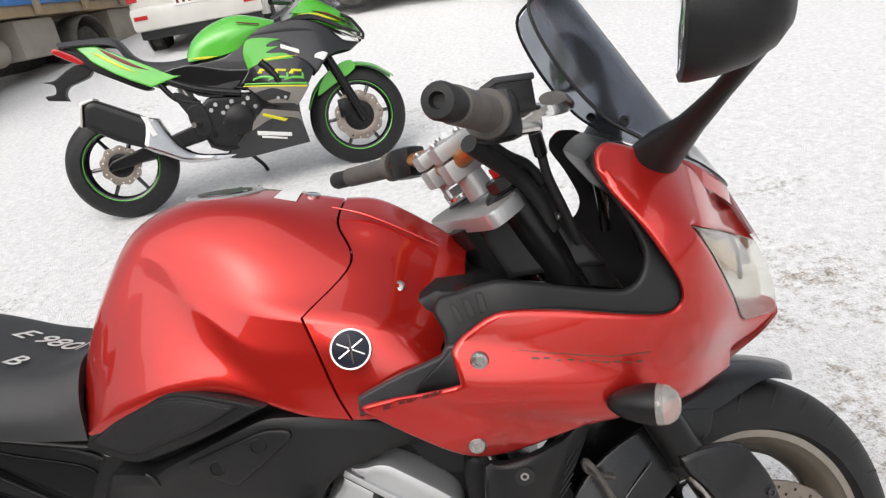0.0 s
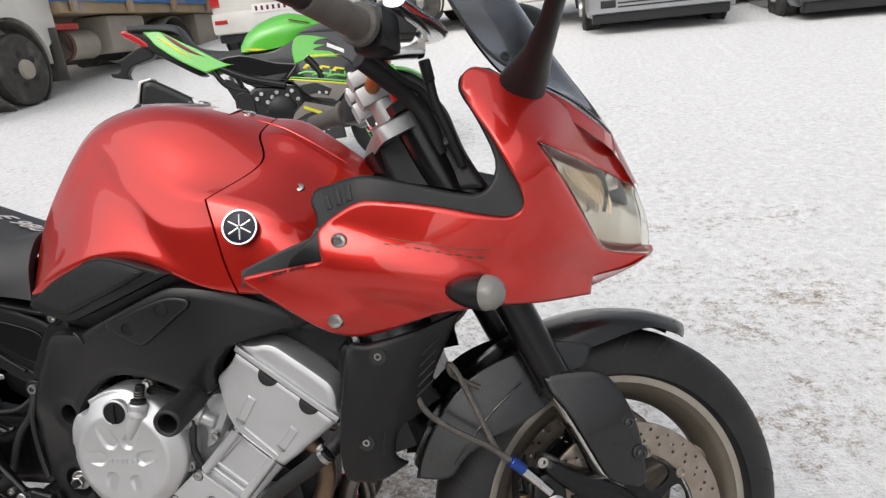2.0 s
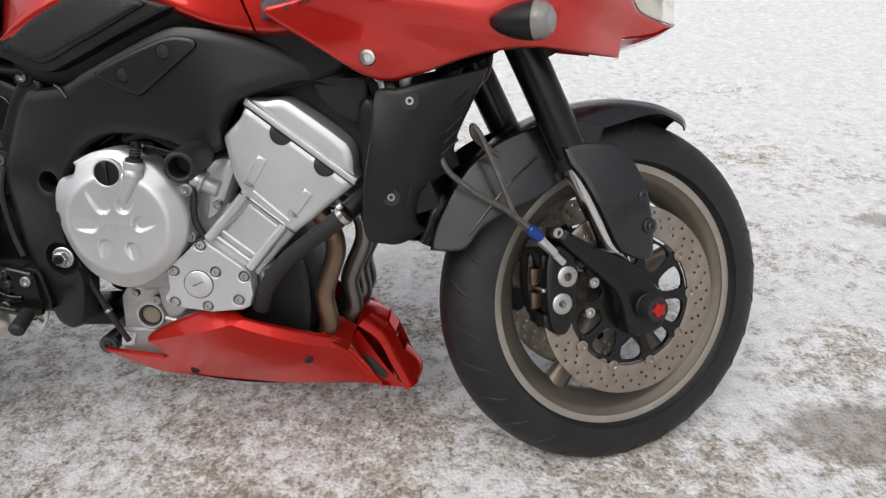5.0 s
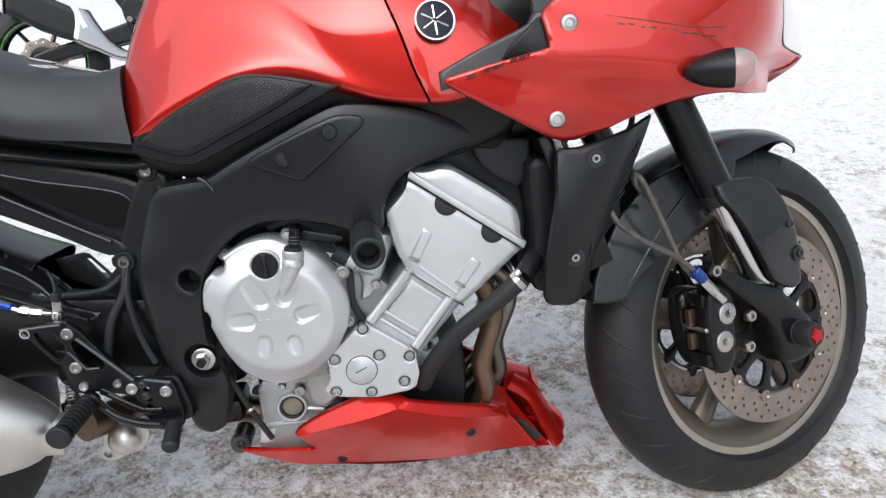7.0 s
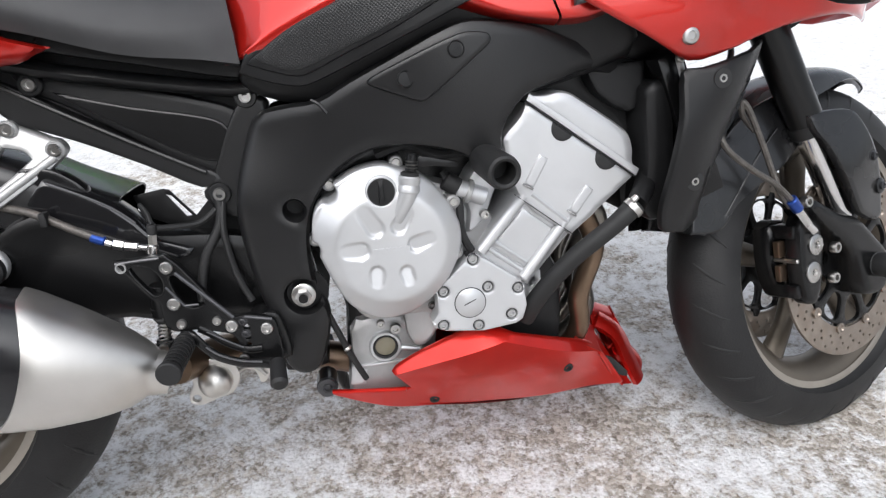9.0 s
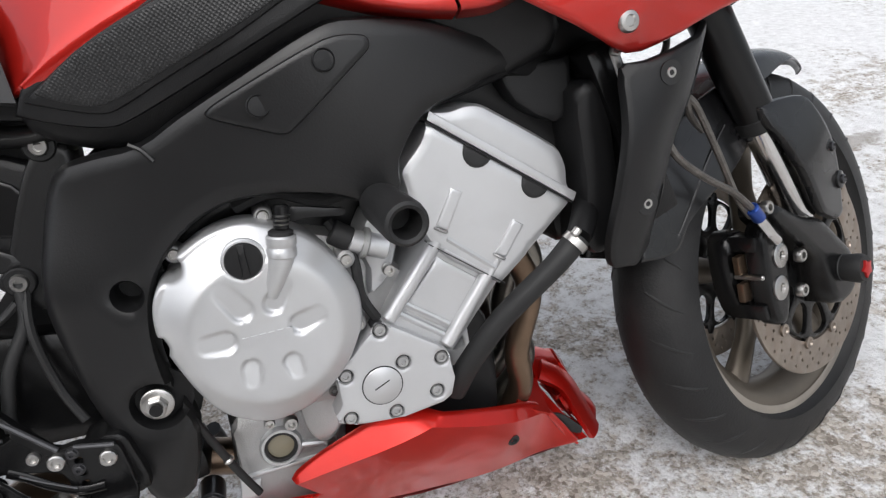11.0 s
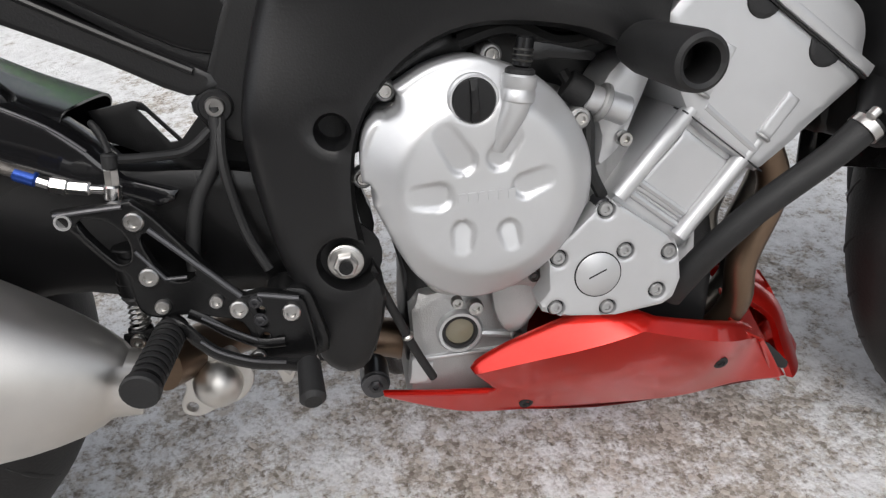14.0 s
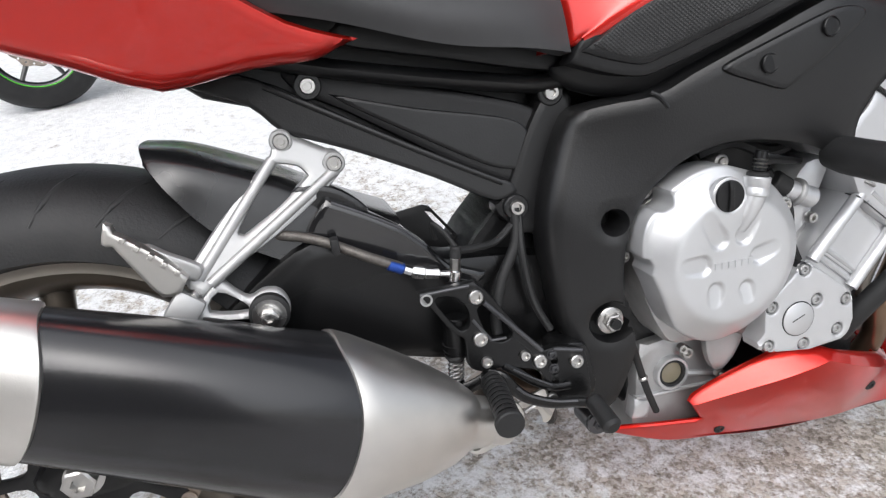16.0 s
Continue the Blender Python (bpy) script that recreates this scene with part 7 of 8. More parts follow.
# ---- the place behind: a second motorcycle, a truck, cars and fences ----
def set_on(x, y, yaw, lean=0.0, dz=0.0):
    return pose(x, y, ground_z(x, y) + dz, 0, 0, yaw) @ pose(0, 0, 0, -lean, 0, 0)


def small_wheel(parent, c, R, rimR, w, paint, ring=None, disc=0, n=10):
    c = Vector(c)
    hw = w / 2
    prof = [(rimR - .01, -hw * .6)] + [(R - (R - rimR) * (1 - math.cos(a * math.pi / 2)), hw * math.sin(a * math.pi / 2)) for a in np.linspace(-1, 1, 11)] + [(rimR - .01, hw * .6)]
    ty = lathe(prof, c, (0, 1, 0), 56)
    ty.f = [f for f in ty.f if len(f) == 4]
    wh = part("wheel", lathe([(rimR - .02, -hw * .6), (rimR + .004, -hw * .72), (rimR - .012, -hw * .5), (rimR - .03, 0), (rimR - .012, hw * .5), (rimR + .004, hw * .72), (rimR - .02, hw * .6)], c, (0, 1, 0), 48), paint, parent)
    part("tyre", ty, RUBBER, wh)
    part("hub", cyl(c + Vector((0, -hw * .5, 0)), c + Vector((0, hw * .5, 0)), rimR * .22), paint, wh)
    for k in range(n):
        a = 2 * math.pi * k / n
        e = Vector((math.cos(a), 0, math.sin(a)))
        part("spoke", tube([c + e * rimR * .15, c + e * (rimR - .02)], [.014, .010], 8, 1), paint, wh)
    if ring:
        part("rim_stripe", lathe([(rimR - .010, -hw * .66), (rimR - .001, -hw * .755), (rimR - .003, -hw * .76), (rimR - .012, -hw * .67), (rimR - .010, -hw * .66)], c, (0, 1, 0), 48), ring, wh, "lime green rim stripe")
    if disc:
        holes = [circ(c.x + (disc - .014) * math.cos(2 * math.pi * k / 18), c.z + (disc - .014) * math.sin(2 * math.pi * k / 18), .005, 6) for k in range(18)]
        wavy = [(c.x + (disc + .005 * math.cos(9 * t)) * math.cos(t), c.z + (disc + .005 * math.cos(9 * t)) * math.sin(t)) for t in np.linspace(0, 2 * math.pi, 72, endpoint=False)]
        part("brake_disc", slab(wavy, c.y - hw * .85, .005, .001, holes + [circ(c.x, c.z, disc * .62, 30)], .05), DISCM, wh)
        part("disc_centre", slab(circ(c.x, c.z, disc * .66, 30), c.y - hw * .82, .006, .001, [], .05), DARKM, wh)
    return wh


def open_wheel(parent, *a, **k):
    """A wheel one can see through between the spokes."""
    wh = small_wheel(parent, *a, **k)
    me = wh.data
    bm = bmesh.new()
    bm.from_mesh(me)
    bmesh.ops.delete(bm, geom=[f for f in bm.faces if len(f.verts) > 4], context="FACES_ONLY")
    bm.to_mesh(me)
    bm.free()
    return wh


green = thing("motorcycle", "lime green and black fully faired sport motorcycle on its stand", "motorcycle", set_on(-.64, 4.14, 19.0, 8.0, -.02))
open_wheel(green, (-1.37, 0, .306), .306, .212, .15, GLOSSB, GREEN, .11, 6)
open_wheel(green, (.018, 0, .300), .293, .212, .11, GLOSSB, GREEN, .145, 6)


def gp(name, pts, y, mat, lab="", th=.02, r=.012, sharp=(), res=.03, lift=0.0, mirror=True):
    g = slab(sm(pts, 3, sharp), y, th, r, [], res, lift)
    ob = part(name, g, mat, green, lab)
    if mirror:
        part(name, g.mirror(), mat, green)
    return ob


tail_g = Field([(-1.4, .95, -.06), (-.95, .73, -.15), (-1.2, .80, -.12), (-1.2, .90, -.10)])
gp("tail_fairing", [(-1.414, .970), (-1.316, .960), (-1.250, .920), (-1.181, .875), (-1.093, .821), (-.954, .729), (-.905, .716), (-1.074, .685), (-1.150, .730), (-1.238, .789), (-1.343, .876), (-1.370, .915)], tail_g, GREEN, "lime green tail fairing", .02, .006, (0, 6, 7), .014)
gp("tail_stripe", [(-1.300, .948), (-1.240, .905), (-1.130, .822), (-1.060, .775), (-1.150, .815), (-1.250, .890)], tail_g, DECALB, "", .004, .001, (0, 3), .02, .003)
gp("tail_stripe", [(-1.340, .935), (-1.290, .905), (-1.180, .815), (-1.120, .770), (-1.200, .815), (-1.300, .895)], tail_g, YELLOW, "", .004, .001, (0, 3), .02, .003)
part("seat", thick(loft([[(-1.50, 0, 1.015), (-1.50, .04, 1.01), (-1.49, .07, .985)], [(-1.345, 0, 1.005), (-1.345, .055, 1.0), (-1.345, .085, .972)], [(-1.206, 0, .985), (-1.206, .07, .975), (-1.206, .10, .935)], [(-1.146, 0, .890), (-1.146, .08, .880), (-1.150, .115, .845)], [(-1.071, 0, .832), (-1.071, .09, .826), (-1.072, .13, .790)], [(-.926, 0, .806), (-.926, .10, .798), (-.926, .145, .735)], [(-.80, 0, .825), (-.80, .08, .810), (-.80, .125, .760)]], 4, 4), .01), SEATM, green, "black stepped seat", 60)
part("fuel_tank", thick(loft([[(-.855, 0, .830), (-.855, .06, .826), (-.852, .11, .812), (-.850, .135, .780)], [(-.800, 0, .905), (-.800, .08, .895), (-.800, .14, .855), (-.800, .155, .775)], [(-.700, 0, .962), (-.700, .09, .948), (-.700, .165, .880), (-.700, .165, .775)], [(-.560, 0, .990), (-.560, .10, .975), (-.560, .18, .895), (-.580, .17, .790)], [(-.440, 0, .965), (-.440, .10, .950), (-.440, .165, .895), (-.480, .165, .850)], [(-.340, 0, .925), (-.340, .08, .918), (-.345, .13, .905), (-.360, .14, .885)]], 5, 5, crease=()), .006), GREEN, green, "lime green fuel tank", 50)
gp("tank_stripe", [(-.845, .792), (-.760, .774), (-.690, .776), (-.760, .788)], -.172, YELLOW, "", .01, .001, (0, 2), .02)
gp("tank_mark", [(-.545, .935), (-.425, .905), (-.425, .899), (-.545, .929)], -.176, DECALB, "", .01, .001, (0, 1, 2, 3), .02)
cover_f = Field([(-.96, .72, -.12), (-.6, .72, -.175), (-.45, .82, -.175), (-.15, .88, -.16), (.11, .71, -.09), (-.1, .64, -.20), (-.6, .62, -.18), (-.25, .75, -.19)])
gp("frame_cover", [(-.965, .723), (-.880, .742), (-.799, .768), (-.720, .768), (-.645, .772), (-.584, .818), (-.530, .860), (-.460, .875), (-.340, .895), (-.233, .895), (-.140, .872), (-.070, .831), (-.010, .770), (.022, .738), (.116, .715), (.060, .685), (-.025, .681), (-.095, .662), (-.160, .600), (-.181, .583), (-.228, .656), (-.330, .715), (-.431, .743), (-.504, .710), (-.535, .670), (-.554, .641), (-.630, .600), (-.702, .561), (-.800, .575), (-.875, .612)], cover_f, GREYP, "graphite grey side cover", .02, .010, (0, 14, 19), .02)
gp("cover_seam", [(-.870, .688), (-.560, .662), (-.560, .656), (-.870, .681)], cover_f, SOFTR, "", .004, .001, (0, 1, 2, 3), .02, .002)
gp("cover_scoop", [(-.540, .852), (-.300, .838), (-.140, .815), (-.160, .828), (-.300, .856)], cover_f, SOFTR, "", .006, .001, (0, 2), .02, .002)
cowl = gp("upper_cowl", [(-.250, .930), (-.200, .965), (-.157, .995), (-.078, .985), (-.020, .950), (.035, .905), (.090, .845), (.137, .768), (.080, .795), (.015, .823), (-.101, .891), (-.180, .915)], Field([(-.25, .93, -.15), (.13, .77, -.03), (-.05, .97, -.07), (.02, .83, -.12), (-.15, .99, -.10)]), GREEN, "lime green upper cowl", .02, .008, (0, 7))
gp("cowl_stripe", [(-.210, .917), (-.100, .905), (.020, .838), (-.090, .882)], -.150, YELLOW, "", .03, .001, (0, 2), .02)
gp("cowl_stripe", [(-.120, .925), (-.030, .895), (.055, .832), (-.020, .878)], -.135, DECALB, "", .03, .001, (0, 2), .02)
gp("cowl_edge", [(-.300, .895), (-.180, .912), (-.090, .888), (.020, .818), (.125, .755), (.020, .800), (-.100, .868), (-.190, .888)], -.160, SOFTR, "", .05, .002, (0, 4), .02)
side_f = Field([(-.53, .81, -.19), (-.25, .72, -.19), (-.17, .63, -.19), (-.31, .21, -.15), (-.70, .20, -.14), (-.80, .23, -.13), (-.4, .47, -.235), (-.3, .6, -.225), (-.6, .6, -.19), (-.62, .38, -.18)])
gp("side_fairing", [(-.531, .811), (-.467, .838), (-.380, .813), (-.245, .740), (-.190, .690), (-.172, .627), (-.245, .530), (-.317, .465), (-.323, .353), (-.309, .212), (-.450, .208), (-.703, .201), (-.806, .232), (-.700, .310), (-.622, .385), (-.541, .448), (-.560, .540), (-.609, .604), (-.540, .684)], side_f, GLOSSB, "black side fairing with green and yellow graphics", .02, .006, (5, 7, 9, 12, 17), .02)
gp("green_insert", [(-.517, .826), (-.440, .828), (-.330, .800), (-.390, .795), (-.420, .775), (-.350, .765), (-.429, .742), (-.330, .724), (-.286, .687), (-.400, .695), (-.490, .690), (-.546, .672), (-.550, .760)], side_f, GREEN, "", .006, .002, (2, 5, 8, 11), .02, .004)
gp("graphic_bar", [(-.470, .712), (-.380, .712), (-.260, .700), (-.380, .700), (-.470, .705)], side_f, YELLOW, "", .004, .0008, (0, 2), .02, .006)
gp("warm_panel", [(-.575, .580), (-.420, .560), (-.235, .530), (-.288, .470), (-.320, .440), (-.350, .430), (-.420, .455), (-.470, .470), (-.521, .520)], side_f, TITAN, "", .006, .003, (0, 2), .02, .004)
gp("warm_panel", [(-.520, .450), (-.330, .395), (-.325, .300), (-.345, .360), (-.480, .390), (-.610, .345), (-.590, .390)], side_f, TITAN, "", .006, .002, (0, 1, 2), .02, .004)
gp("intake", [(-.540, .545), (-.480, .550), (-.430, .548), (-.350, .505), (-.375, .468), (-.430, .490), (-.500, .492)], side_f, SOFTR, "", .006, .002, (0, 3, 4), .02, .008)
gp("intake_edge", [(-.500, .480), (-.400, .440), (-.330, .425), (-.345, .445), (-.400, .458)], side_f, GREYP, "", .008, .002, (0, 2), .02, .009)
for x, z in ((-.425, .492), (-.385, .488)):
    part("fairing_clip", cyl((x, -.22, z), (x, -.252, z), .009), STEEL, green)
for k in range(3):
    x, z = -.492 + .083 * k, .650 - .017 * k
    gp("graphic_figure", [(x - .012, z - .006), (x + .012, z + .016), (x + .066, z + .003), (x + .062, z - .009), (x + .020, z), (x + .014, z - .012)], side_f, YELLOW, "", .004, .001, (0, 1, 2, 3), .02, .006)
    gp("graphic_figure", [(x - .040, z - .030), (x + .010, z - .024), (x + .058, z - .034), (x + .062, z - .016), (x + .072, z - .018), (x + .066, z - .050), (x + .006, z - .036), (x - .045, z - .040)], side_f, GREEN, "", .004, .001, (0, 2, 5, 7), .02, .006)
for a, b, mt in (((-.580, .604), (-.245, .545), GREEN), ((-.590, .594), (-.250, .530), YELLOW)):
    gp("graphic_bar", [a, b, (b[0] - .003, b[1] - .010), (a[0] - .008, a[1] - .006)], side_f, mt, "", .004, .0008, (0, 1, 2, 3), .02, .006)
gp("graphic_bar", [(-.530, .429), (-.400, .369), (-.421, .358), (-.534, .412)], side_f, YELLOW, "", .004, .0008, (0, 1, 2, 3), .02, .006)
for pts in ([(-.586, .338), (-.400, .290), (-.402, .268), (-.588, .314)], [(-.567, .306), (-.430, .268), (-.432, .258), (-.568, .294)], [(-.340, .775), (-.205, .708), (-.215, .690), (-.345, .752)]):
    gp("logo_bar", pts, side_f, WHITEP, "white maker's mark as plain bars", .004, .001, (0, 1, 2, 3), .02, .006)
gp("headlight", [(-.006, .874), (.040, .868), (.087, .841), (.125, .790), (.141, .750), (.127, .728), (.080, .765), (.027, .804)], -.105, LENSY, "", .05, .004, (0,), .02)
gp("headlight_rim", [(.040, .888), (.095, .850), (.148, .758), (.138, .722), (.128, .735), (.135, .755), (.088, .838), (.040, .872)], -.112, SOFTR, "", .05, .003, (0,), .02)
gp("front_indicator", [(-.160, .688), (-.118, .692), (-.095, .678), (-.125, .645), (-.165, .615), (-.188, .613), (-.184, .655)], -.205, WHITEP, "white indicator panel", .03, .005, (1, 5), .02, 0.0, False)
part("front_fender", thick(loft([[(.03 + math.cos(a) * .315, y, .30 + math.sin(a) * .315 - (y / .075) ** 2 * .02) for y in (0, .04, .075)] for a in (radians(d) for d in (40, 65, 90, 115, 140, 160))], 4, 4), .004), GREEN, green, "lime green front fender", 60)
gp("fender_side", [(-.02, .62), (.04, .62), (.05, .57), (-.10, .50), (-.20, .46), (-.13, .57)], -.085, GREEN, "", .01, .004)
for sgn in (-1, 1):
    part("fork_leg", cyl((.05, .09 * sgn, .27), (-.16, .09 * sgn, .84), .027), DARKM, green, "dark fork leg")
part("brake_caliper", box((-.06, -.075, .36), (.07, .05, .11), .012), DARKM, green)
part("muffler", slab(sm([(-1.425, .660), (-1.370, .672), (-1.260, .605), (-1.140, .527), (-1.110, .440), (-1.190, .372), (-1.320, .440), (-1.455, .545)], 2, (0, 1, 3, 5, 7)), -.215, .12, .022, [], .02), SATIN, green, "black angular muffler canister")
part("muffler_tip", slab([(-1.440, .672), (-1.372, .684), (-1.366, .672), (-1.430, .658), (-1.462, .545), (-1.475, .552)], -.212, .115, .004), BRUSH, green)
part("muffler_cone", slab(sm([(-1.150, .535), (-1.085, .515), (-1.060, .440), (-1.015, .350), (-.940, .285), (-.800, .250), (-.700, .235), (-.790, .222), (-.990, .245), (-1.100, .310), (-1.195, .375), (-1.165, .450)], 3, (0, 1, 10)), Field([(-1.15, .5, -.222), (-1.1, .33, -.222), (-.99, .28, -.19), (-.75, .24, -.15), (-1.06, .44, -.20)]), .09, .018, [], .02), POLISH, green, "bright muffler cone and pipe")
part("cone_ring", slab([(-1.160, .545), (-1.128, .530), (-1.105, .430), (-1.130, .425)], -.226, .02, .003), WHITEP, green)
part("engine", slab(sm([(-.85, .54), (-.70, .57), (-.49, .52), (-.48, .28), (-.62, .24), (-.86, .30)], 3), -.15, .30, .02), DARKM, green, "black engine block")
part("clutch_cover", lathe([(.085, -.02), (.085, .03), (.07, .042), (.0001, .045)], (-.66, -.15, .42), RIGHT, 28), PLASTIC, green, "black clutch cover")
for k in range(6):
    a = 2 * math.pi * k / 6
    part("bolt", hexa((-.66 + .09 * math.cos(a), -.155, .42 + .09 * math.sin(a)), RIGHT, .009, .02), GREYP, green)
for k in range(9):
    part("engine_fitting", cyl((-.80 + .03 * k, -.155, .50 + .03 * math.sin(k * 2.1)), (-.80 + .03 * k, -.175, .50 + .03 * math.sin(k * 2.1)), .012), STEEL if k % 2 else ALUC, green)
part("subframe_tube", tube([(-1.05, -.12, .74), (-.85, -.15, .63), (-.62, -.17, .56)], .022, 10), DARKM, green)
part("subframe_tube", tube([(-1.05, -.12, .73), (-.97, -.14, .60), (-.85, -.14, .55)], .016, 10), DARKM, green)
part("frame_tube", tube([(-.47, -.20, .70), (-.40, -.215, .58), (-.48, -.19, .48)], .025, 10), DARKM, green)
part("footpeg_plate", slab(sm([(-.93, .52), (-.84, .54), (-.82, .40), (-.90, .36)], 3), -.16, .012, .004), DARKM, green)
part("footpeg", cyl((-.88, -.16, .44), (-.90, -.27, .44), .014), STEEL, green)
part("swingarm", slab(sm([(-.80, .46), (-1.10, .40), (-1.40, .34), (-1.42, .28), (-1.10, .32), (-.82, .36)], 3), -.11, .05, .01), DARKM, green, "black swingarm")
part("swingarm", slab(sm([(-.80, .46), (-1.10, .40), (-1.40, .34), (-1.42, .28), (-1.10, .32), (-.82, .36)], 3), -.11, .05, .01).mirror(), DARKM, green)
gp("seat_side_cover", [(-1.05, .735), (-.86, .765), (-.66, .70), (-.48, .66), (-.47, .56), (-.60, .58), (-.76, .62), (-.92, .67)], Field([(-1.05, .73, -.13), (-.5, .6, -.19), (-.8, .7, -.16)]), GLOSSB, "black frame side cover", .02, .008)
gp("rear_set", [(-.98, .63), (-.90, .60), (-.84, .48), (-.80, .36), (-.86, .36), (-.93, .50)], -.155, DARKM, "", .015, .004)
part("shock_spring", tube([(-.93, -.06, .66), (-.88, -.06, .45)], .035, 12, 1), STEEL, green, "bright shock spring")
part("undertail", slab(sm([(-1.50, .985), (-1.36, .92), (-1.24, .79), (-1.09, .69), (-1.13, .68), (-1.27, .77), (-1.39, .855), (-1.44, .92)], 3), -.05, .10, .01), PLASTIC, green, "black undertail")
part("plate_hanger", slab(sm([(-1.647, .829), (-1.576, .826), (-1.505, .862), (-1.440, .885), (-1.370, .860), (-1.392, .815), (-1.451, .796), (-1.517, .778), (-1.545, .740), (-1.538, .705), (-1.635, .728), (-1.643, .752), (-1.590, .755), (-1.583, .801)], 3, (0, 9, 10)), -.03, .06, .006), PLASTIC, green, "black number plate hanger")
part("tail_lamp", slab(sm([(-1.536, .970), (-1.515, .985), (-1.433, .935), (-1.388, .884), (-1.419, .880), (-1.515, .945)], 2), -.055, .11, .008), REDLENS, green, "red tail lamp")
part("windscreen", thick(loft([[(.06, 0, .95), (.05, .06, .95), (.0, .12, .955)], [(-.12, 0, 1.10), (-.12, .05, 1.095), (-.13, .09, 1.07)]], 4, 4), .003), SMOKE, green, "smoked screen", 60)
part("handlebar", tube([(-.34, -.33, .98), (-.26, -.15, .99), (-.22, 0, 1.0), (-.26, .15, .99), (-.34, .33, .98)], .014, 8), DARKM, green)
part("mirror", tube([(-.02, -.12, .99), (-.06, -.25, 1.08), (-.10, -.32, 1.10)], [.010, .010, .035], 10), PLASTIC, green)
part("side_stand", tube([(-.72, .05, .27), (-.62, .24, .12), (-.60, .27, .055)], .012, 8), DARKM, green)


def road_wheel(parent, c, R, w, rim, lab="", n=5):
    c = Vector(c)
    prof = [(R * .62, -w / 2), (R * .93, -w / 2), (R, -w * .36), (R, w * .36), (R * .93, w / 2), (R * .62, w / 2)]
    wh = part("wheel", lathe(prof, c, (0, 1, 0), 40), DUSTYR, parent, lab)
    s = 1 if c.y > 0 else -1
    part("rim", lathe([(R * .62, 0), (R * .58, -.03), (R * .30, -.015), (R * .26, .04), (.0001, .05)], c + Vector((0, s * w * .49, 0)), (0, s, 0), 32), rim, wh)
    for k in range(n):
        a = 2 * math.pi * k / n
        part("rim_hole", cyl(c + Vector((R * .44 * math.cos(a), s * w * .46, R * .44 * math.sin(a))), c + Vector((R * .44 * math.cos(a), s * (w * .49 + .004), R * .44 * math.sin(a))), R * .10), SOFTR, wh)
        part("wheel_nut", cyl(c + Vector((R * .20 * math.cos(a), s * w * .48, R * .20 * math.sin(a))), c + Vector((R * .20 * math.cos(a), s * (w * .52), R * .20 * math.sin(a))), R * .04), RUST, wh)
    return wh


# truck: its left side towards the camera, nose nearest
truck = thing("truck", "old flatbed truck, white cab, weathered blue-beige body", "truck", set_on(-6.72, 6.72, -86))
for c in ((0, 1.0, .39), (0, -1.0, .39), (-3.5, 1.0, .39), (-3.5, -1.0, .39)):
    road_wheel(truck, c, .39, .20, MUDB, "dirty truck wheel")
arch = [(0 + .54 * math.cos(t), .42 + .54 * math.sin(t)) for t in np.linspace(0, math.pi, 14)]
cab_out = [(1.35, .55), (1.40, 1.3), (1.20, 2.4), (-.60, 2.5), (-.75, 2.3), (-.75, .75)] + [(-.54, .62)] + arch[::-1] + [(.56, .52)]
part("cab", slab(cab_out, -1.06, 2.12, .05, [], .12), CREAM, truck, "dirty white cab")
part("cab_window", slab([(1.18, 1.45), (1.08, 2.15), (.15, 2.2), (.15, 1.45)], -1.07, 2.14, .02, [], .2), GLOSSB, truck)
part("sill", box((.95, 1.04, .48), (.75, .10, .22), .03), GRIME, truck)
part("arch_liner", lathe([(.53, -.3), (.53, .0), (.50, .0), (.50, -.3), (.53, -.3)], (0, 1.02, .42), (0, 1, 0), 32), GRIME, truck)
part("mud_flap", box((-.62, .98, .52), (.04, .34, .62), .01), GRIME, truck)
part("chassis_rail", box((-3.6, .42, .82), (7.6, .12, .22), .02), GRIME, truck)
part("chassis_rail", box((-3.6, -.42, .82), (7.6, .12, .22), .02), GRIME, truck)
part("air_tank", tube([(-1.10, .78, .62), (-1.72, .78, .62)], .19, 18, 1), MUDB, truck, "grimy beige air tank")
part("air_tank_cap", cyl((-1.10, .78, .62), (-1.16, .78, .62), .21), RUST, truck)
part("red_valve", box((-1.15, .85, .85), (.5, .16, .08), .02), REDLENS, truck)
part("fuel_tank", box((-2.30, .80, .72), (.95, .55, .50), .06), MUDB, truck, "grimy beige fuel tank")
part("battery_box", box((-4.9, .85, .72), (1.0, .45, .52), .03), MUDB, truck, "beige steel box")
part("exhaust_can", cyl((-2.2, .3, .45), (-3.3, .3, .45), .14), GRIME, truck)
part("axle", cyl((-3.5, -1, .39), (-3.5, 1, .39), .12), GRIME, truck)
part("body_floor", box((-4.2, 0, 1.06), (6.8, 2.3, .14), .02), TRUCKB, truck, "weathered beige body rail")
part("body_side", box((-4.2, 1.16, 1.46), (6.8, .06, .66), .015), TRUCKBL, truck, "worn blue body side")
part("body_side", box((-4.2, -1.16, 1.46), (6.8, .06, .66), .015), TRUCKBL, truck)
for k in range(6):
    part("body_post", box((-1.0 - 1.25 * k, 1.21, 1.42), (.10, .06, .85), .01), TRUCKB, truck)
part("body_front", box((-.82, 0, 1.7), (.06, 2.3, .8), .01), TRUCKB, truck)
part("air_pipe", tube([(-.85, 1.0, 1.28), (-.85, 1.12, 1.28), (-.35, 1.14, 1.24)], .035, 10), STEEL, truck)
part("fender_rear", lathe([(.52, -.16), (.52, .16), (.50, .16), (.50, -.16), (.52, -.16)], (-3.5, 1.0, .42), (0, 1, 0), 32), GRIME, truck)


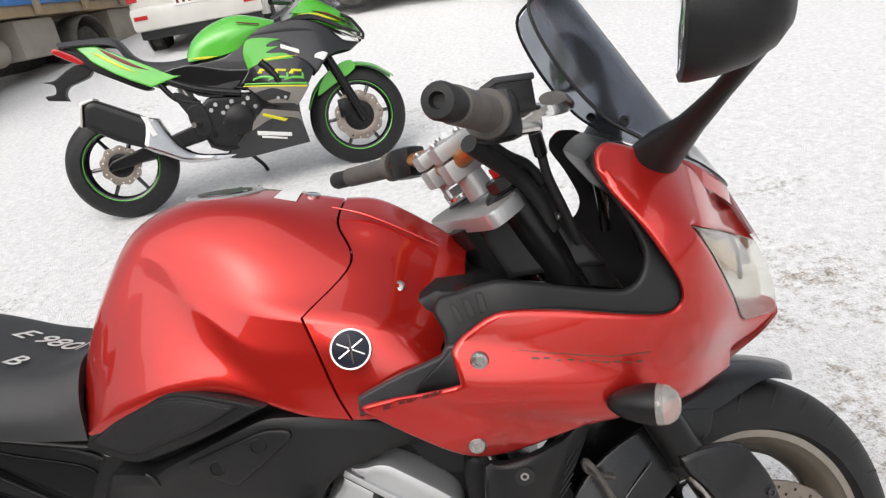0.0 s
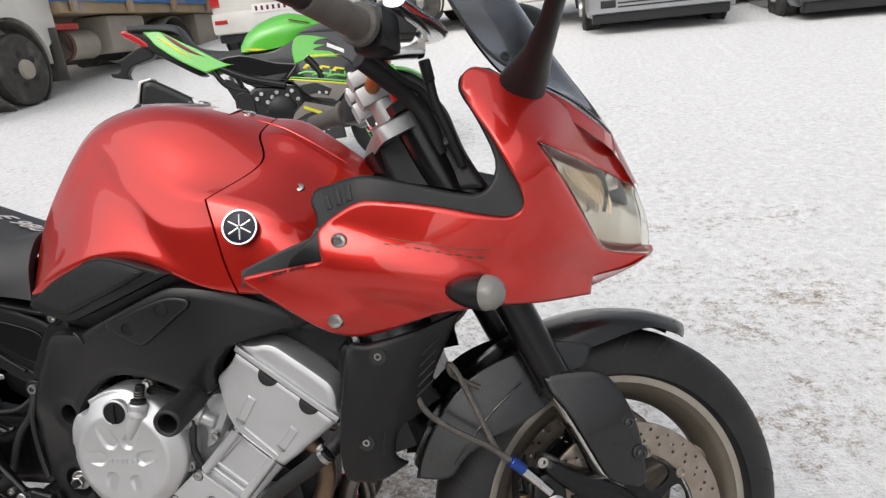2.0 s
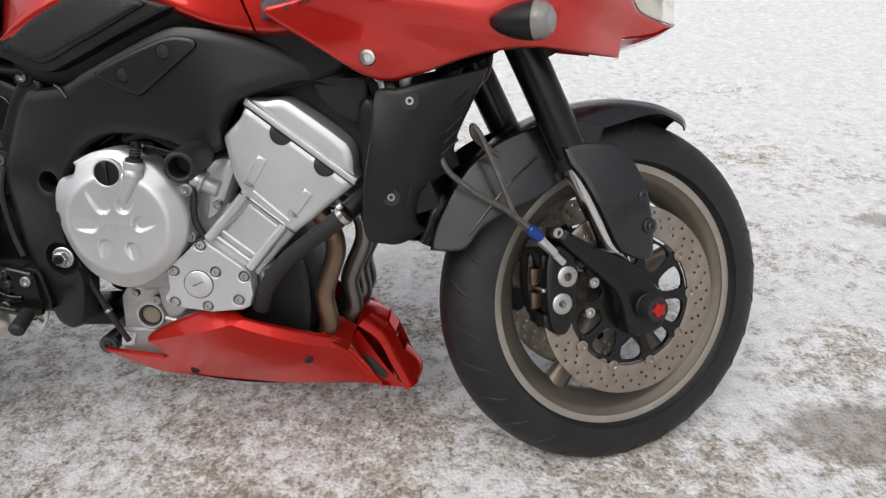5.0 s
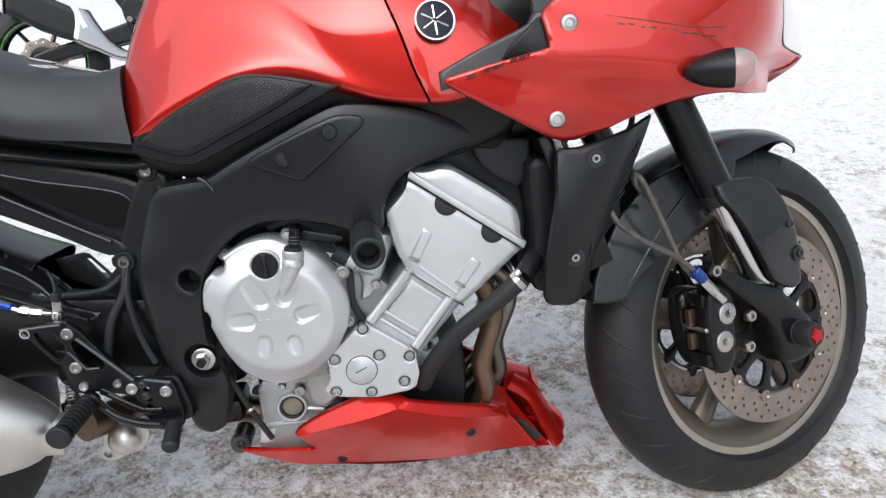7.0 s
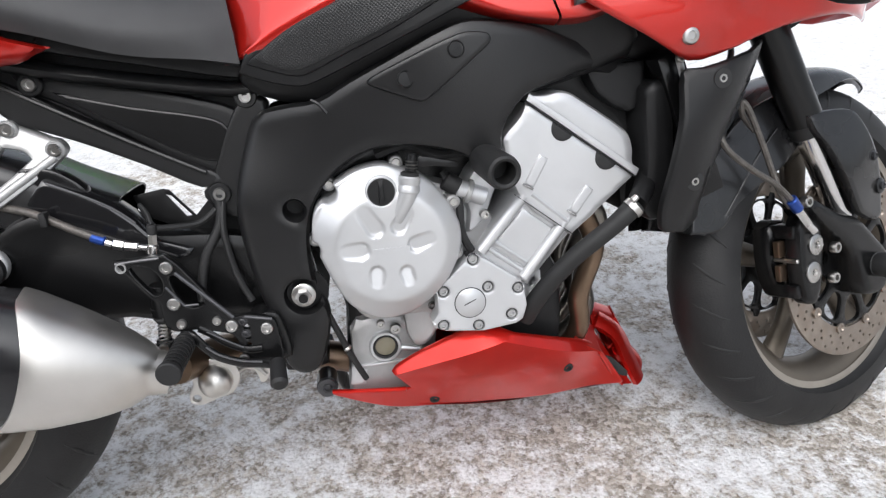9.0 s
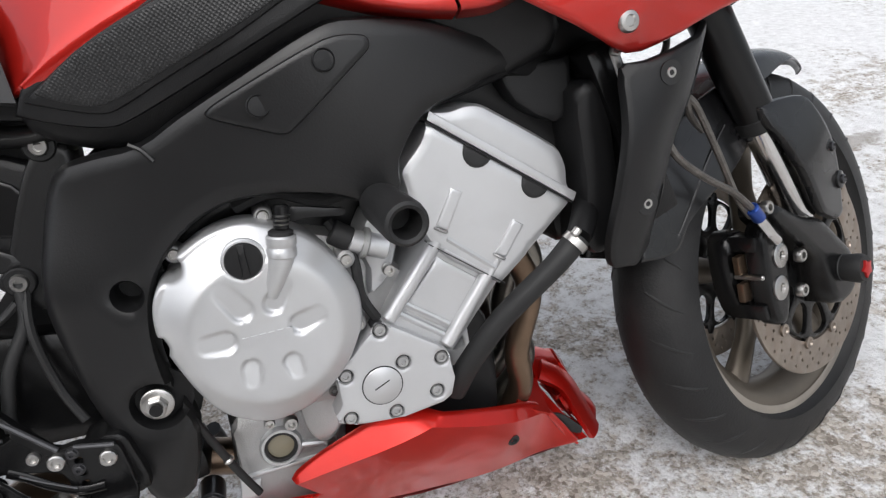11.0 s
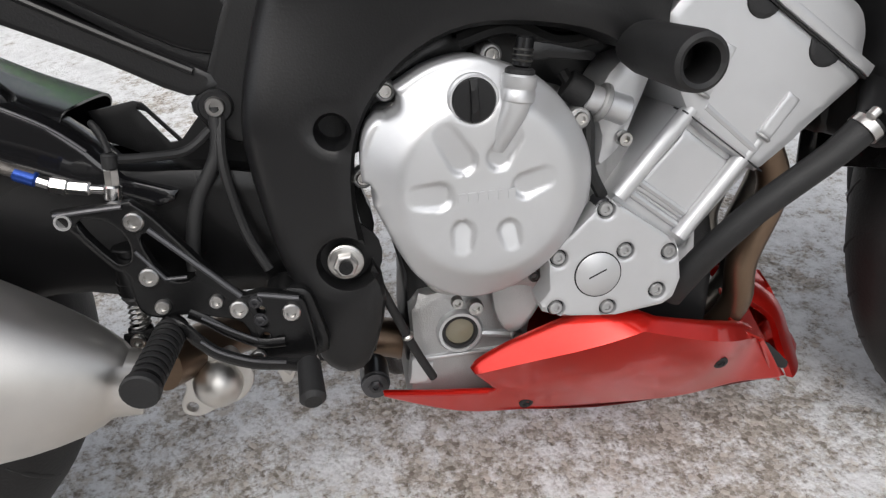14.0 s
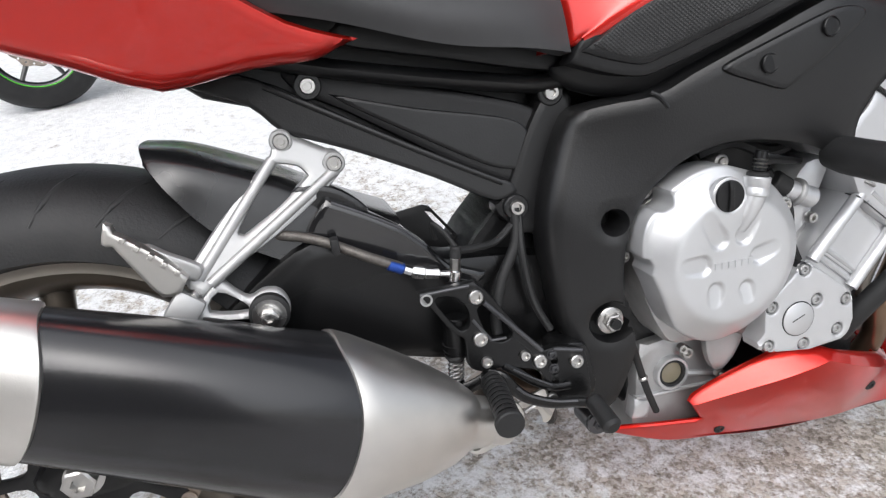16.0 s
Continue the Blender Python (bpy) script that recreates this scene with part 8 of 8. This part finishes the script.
def car(name, label, category, m, paint, Lx=4.2, W=1.72, clear=.22, H=1.5, rear=False, tall=False, group=""):
    """A parked car; its nose (or, with rear, its tail) at x = 0 and the rest behind it."""
    c = thing(name, label, category, m, group)
    prof = [(0, clear + .10), (.02, clear + .42), (-.10, .78), (-.95, .95), (-1.55, H), (-3.1, H), (-3.75, 1.0), (-Lx, .92), (-Lx, clear + .1), (-Lx + .1, clear), (-.08, clear)]
    if tall:
        prof = [(0, clear + .10), (.0, .95), (-.10, 1.02), (-.28, H), (-2.6, H), (-3.2, 1.12), (-Lx, 1.0), (-Lx, clear + .1), (-Lx + .1, clear), (-.08, clear)]
    part("body", slab(sm(prof, 3), -W / 2, W, .09, [], .15), paint, c)
    for x in (-.75, -Lx + .8):
        for s in (-1, 1):
            road_wheel(c, (x, s * (W / 2 - .08), .33), .33, .21, STEEL)
            part("wheel_arch", slab(circ(x, .36, .39, 24), -W / 2 - .004, .03, .01, [circ(x, .36, .35, 24)], .2) if s < 0 else slab(circ(x, .36, .39, 24), -W / 2 - .004, .03, .01, [circ(x, .36, .35, 24)], .2).mirror(), SOFTR, c)
    part("bumper", box((.03, 0, clear + .20), (.16, W * .98, .30), .06), paint, c)
    part("air_dam", box((-.05, 0, clear + .01), (.20, W * .92, .14), .03), SOFTR, c)
    if not rear:
        for k in range(4):
            part("grille_slat", box((.105, -.05, clear + .12 + .045 * k), (.02, W * .52, .018), .004), SOFTR, c)
    part("plate", box((.118, 0, clear + .36), (.012, .52, .115), .003), WHITEP, c, "number plate")
    for k in range(6):
        part("plate_bar", box((.1255, -.20 + .08 * k, clear + .36), (.003, .035, .06), .001), DECALB, c)
    for s in (-1, 1):
        if rear:
            part("reflector", box((.113, s * (W / 2 - .16), clear + .22), (.012, .18, .055), .004), REDLENS, c)
            part("tail_lamp", box((-.01, s * (W / 2 - .08), .85), (.06, .14, .30), .02), REDLENS, c)
        else:
            part("headlamp", box((-.02, s * (W / 2 - .25), clear + .50), (.10, .38, .14), .03), LENS, c)
            part("fog_recess", box((.10, s * (W / 2 - .25), clear + .16), (.03, .18, .09), .01), SOFTR, c)
    part("window", box((-2.1, 0, H - .18), (1.3, W * .99, .34), .05), GLOSSB, c)
    return c


suv = car("suv", "dirty white off-road car seen from behind, spare wheel on its door", "car", set_on(-3.69, 9.39, -80), CREAM, 4.5, 1.78, .28, 1.75, True, True)
part("spare_wheel", lathe([(.12, 0), (.33, 0), (.36, .05), (.36, .17), (.33, .22), (.20, .22), (.10, .17), (.0001, .17)], (.02, .25, 1.10), (1, 0, 0), 36), RUBBER, suv, "spare wheel")
part("spare_rim", lathe([(.21, .19), (.12, .205), (.0001, .21)], (.02, .25, 1.10), (1, 0, 0), 24), CREAM, suv)
car("car", "white car parked side-on behind the others", "car", set_on(-2.3, 11.2, 168), CREAM, 4.3, 1.7, .20, 1.5, group="parked cars")
car("car", "grey car with snow-dusted bumper facing the yard", "car", set_on(1.48, 8.85, -90 + 2), CARGREY, 4.2, 1.72, .20, 1.5, group="parked cars")
car("car", "dark car with a low black bumper facing the yard", "car", set_on(3.85, 8.75, -90 + 2), CARDARK, 4.3, 1.78, .16, 1.5, group="parked cars")
car("car", "dark car parked further back in the row", "car", set_on(3.1, 10.9, -62), CARDARK, 4.2, 1.72, .18, 1.5, group="parked cars")

fence = thing("fence", "brown steel fence with grey boards behind the truck", "fence", set_on(-7.0, 14.2, 0))
for k in range(28):
    x = -12 + k * .5
    z0 = ground_z(-7 + x, 14.2) - ground_z(-7.0, 14.2)
    part("post", box((x, 0, z0 + 1.1), (.07, .07, 2.3), .01), FENCE, fence)
for k in range(14):
    x = -11.75 + k * 1.0
    z0 = ground_z(-7 + x, 14.2) - ground_z(-7.0, 14.2)
    part("board", box((x, .06, z0 + 1.25), (.96, .03, 1.7), .01), GREYP if k % 3 == 0 else FENCE, fence)
fence2 = thing("fence", "pale grey picket fence at the far edge of the yard", "fence", set_on(3.5, 16.5, 0))
for k in range(70):
    x = -6 + k * .22
    z0 = ground_z(3.5 + x, 16.5) - ground_z(3.5, 16.5)
    part("picket", box((x, 0, z0 + .85), (.16, .03, 1.7), .005), MUDB, fence2)
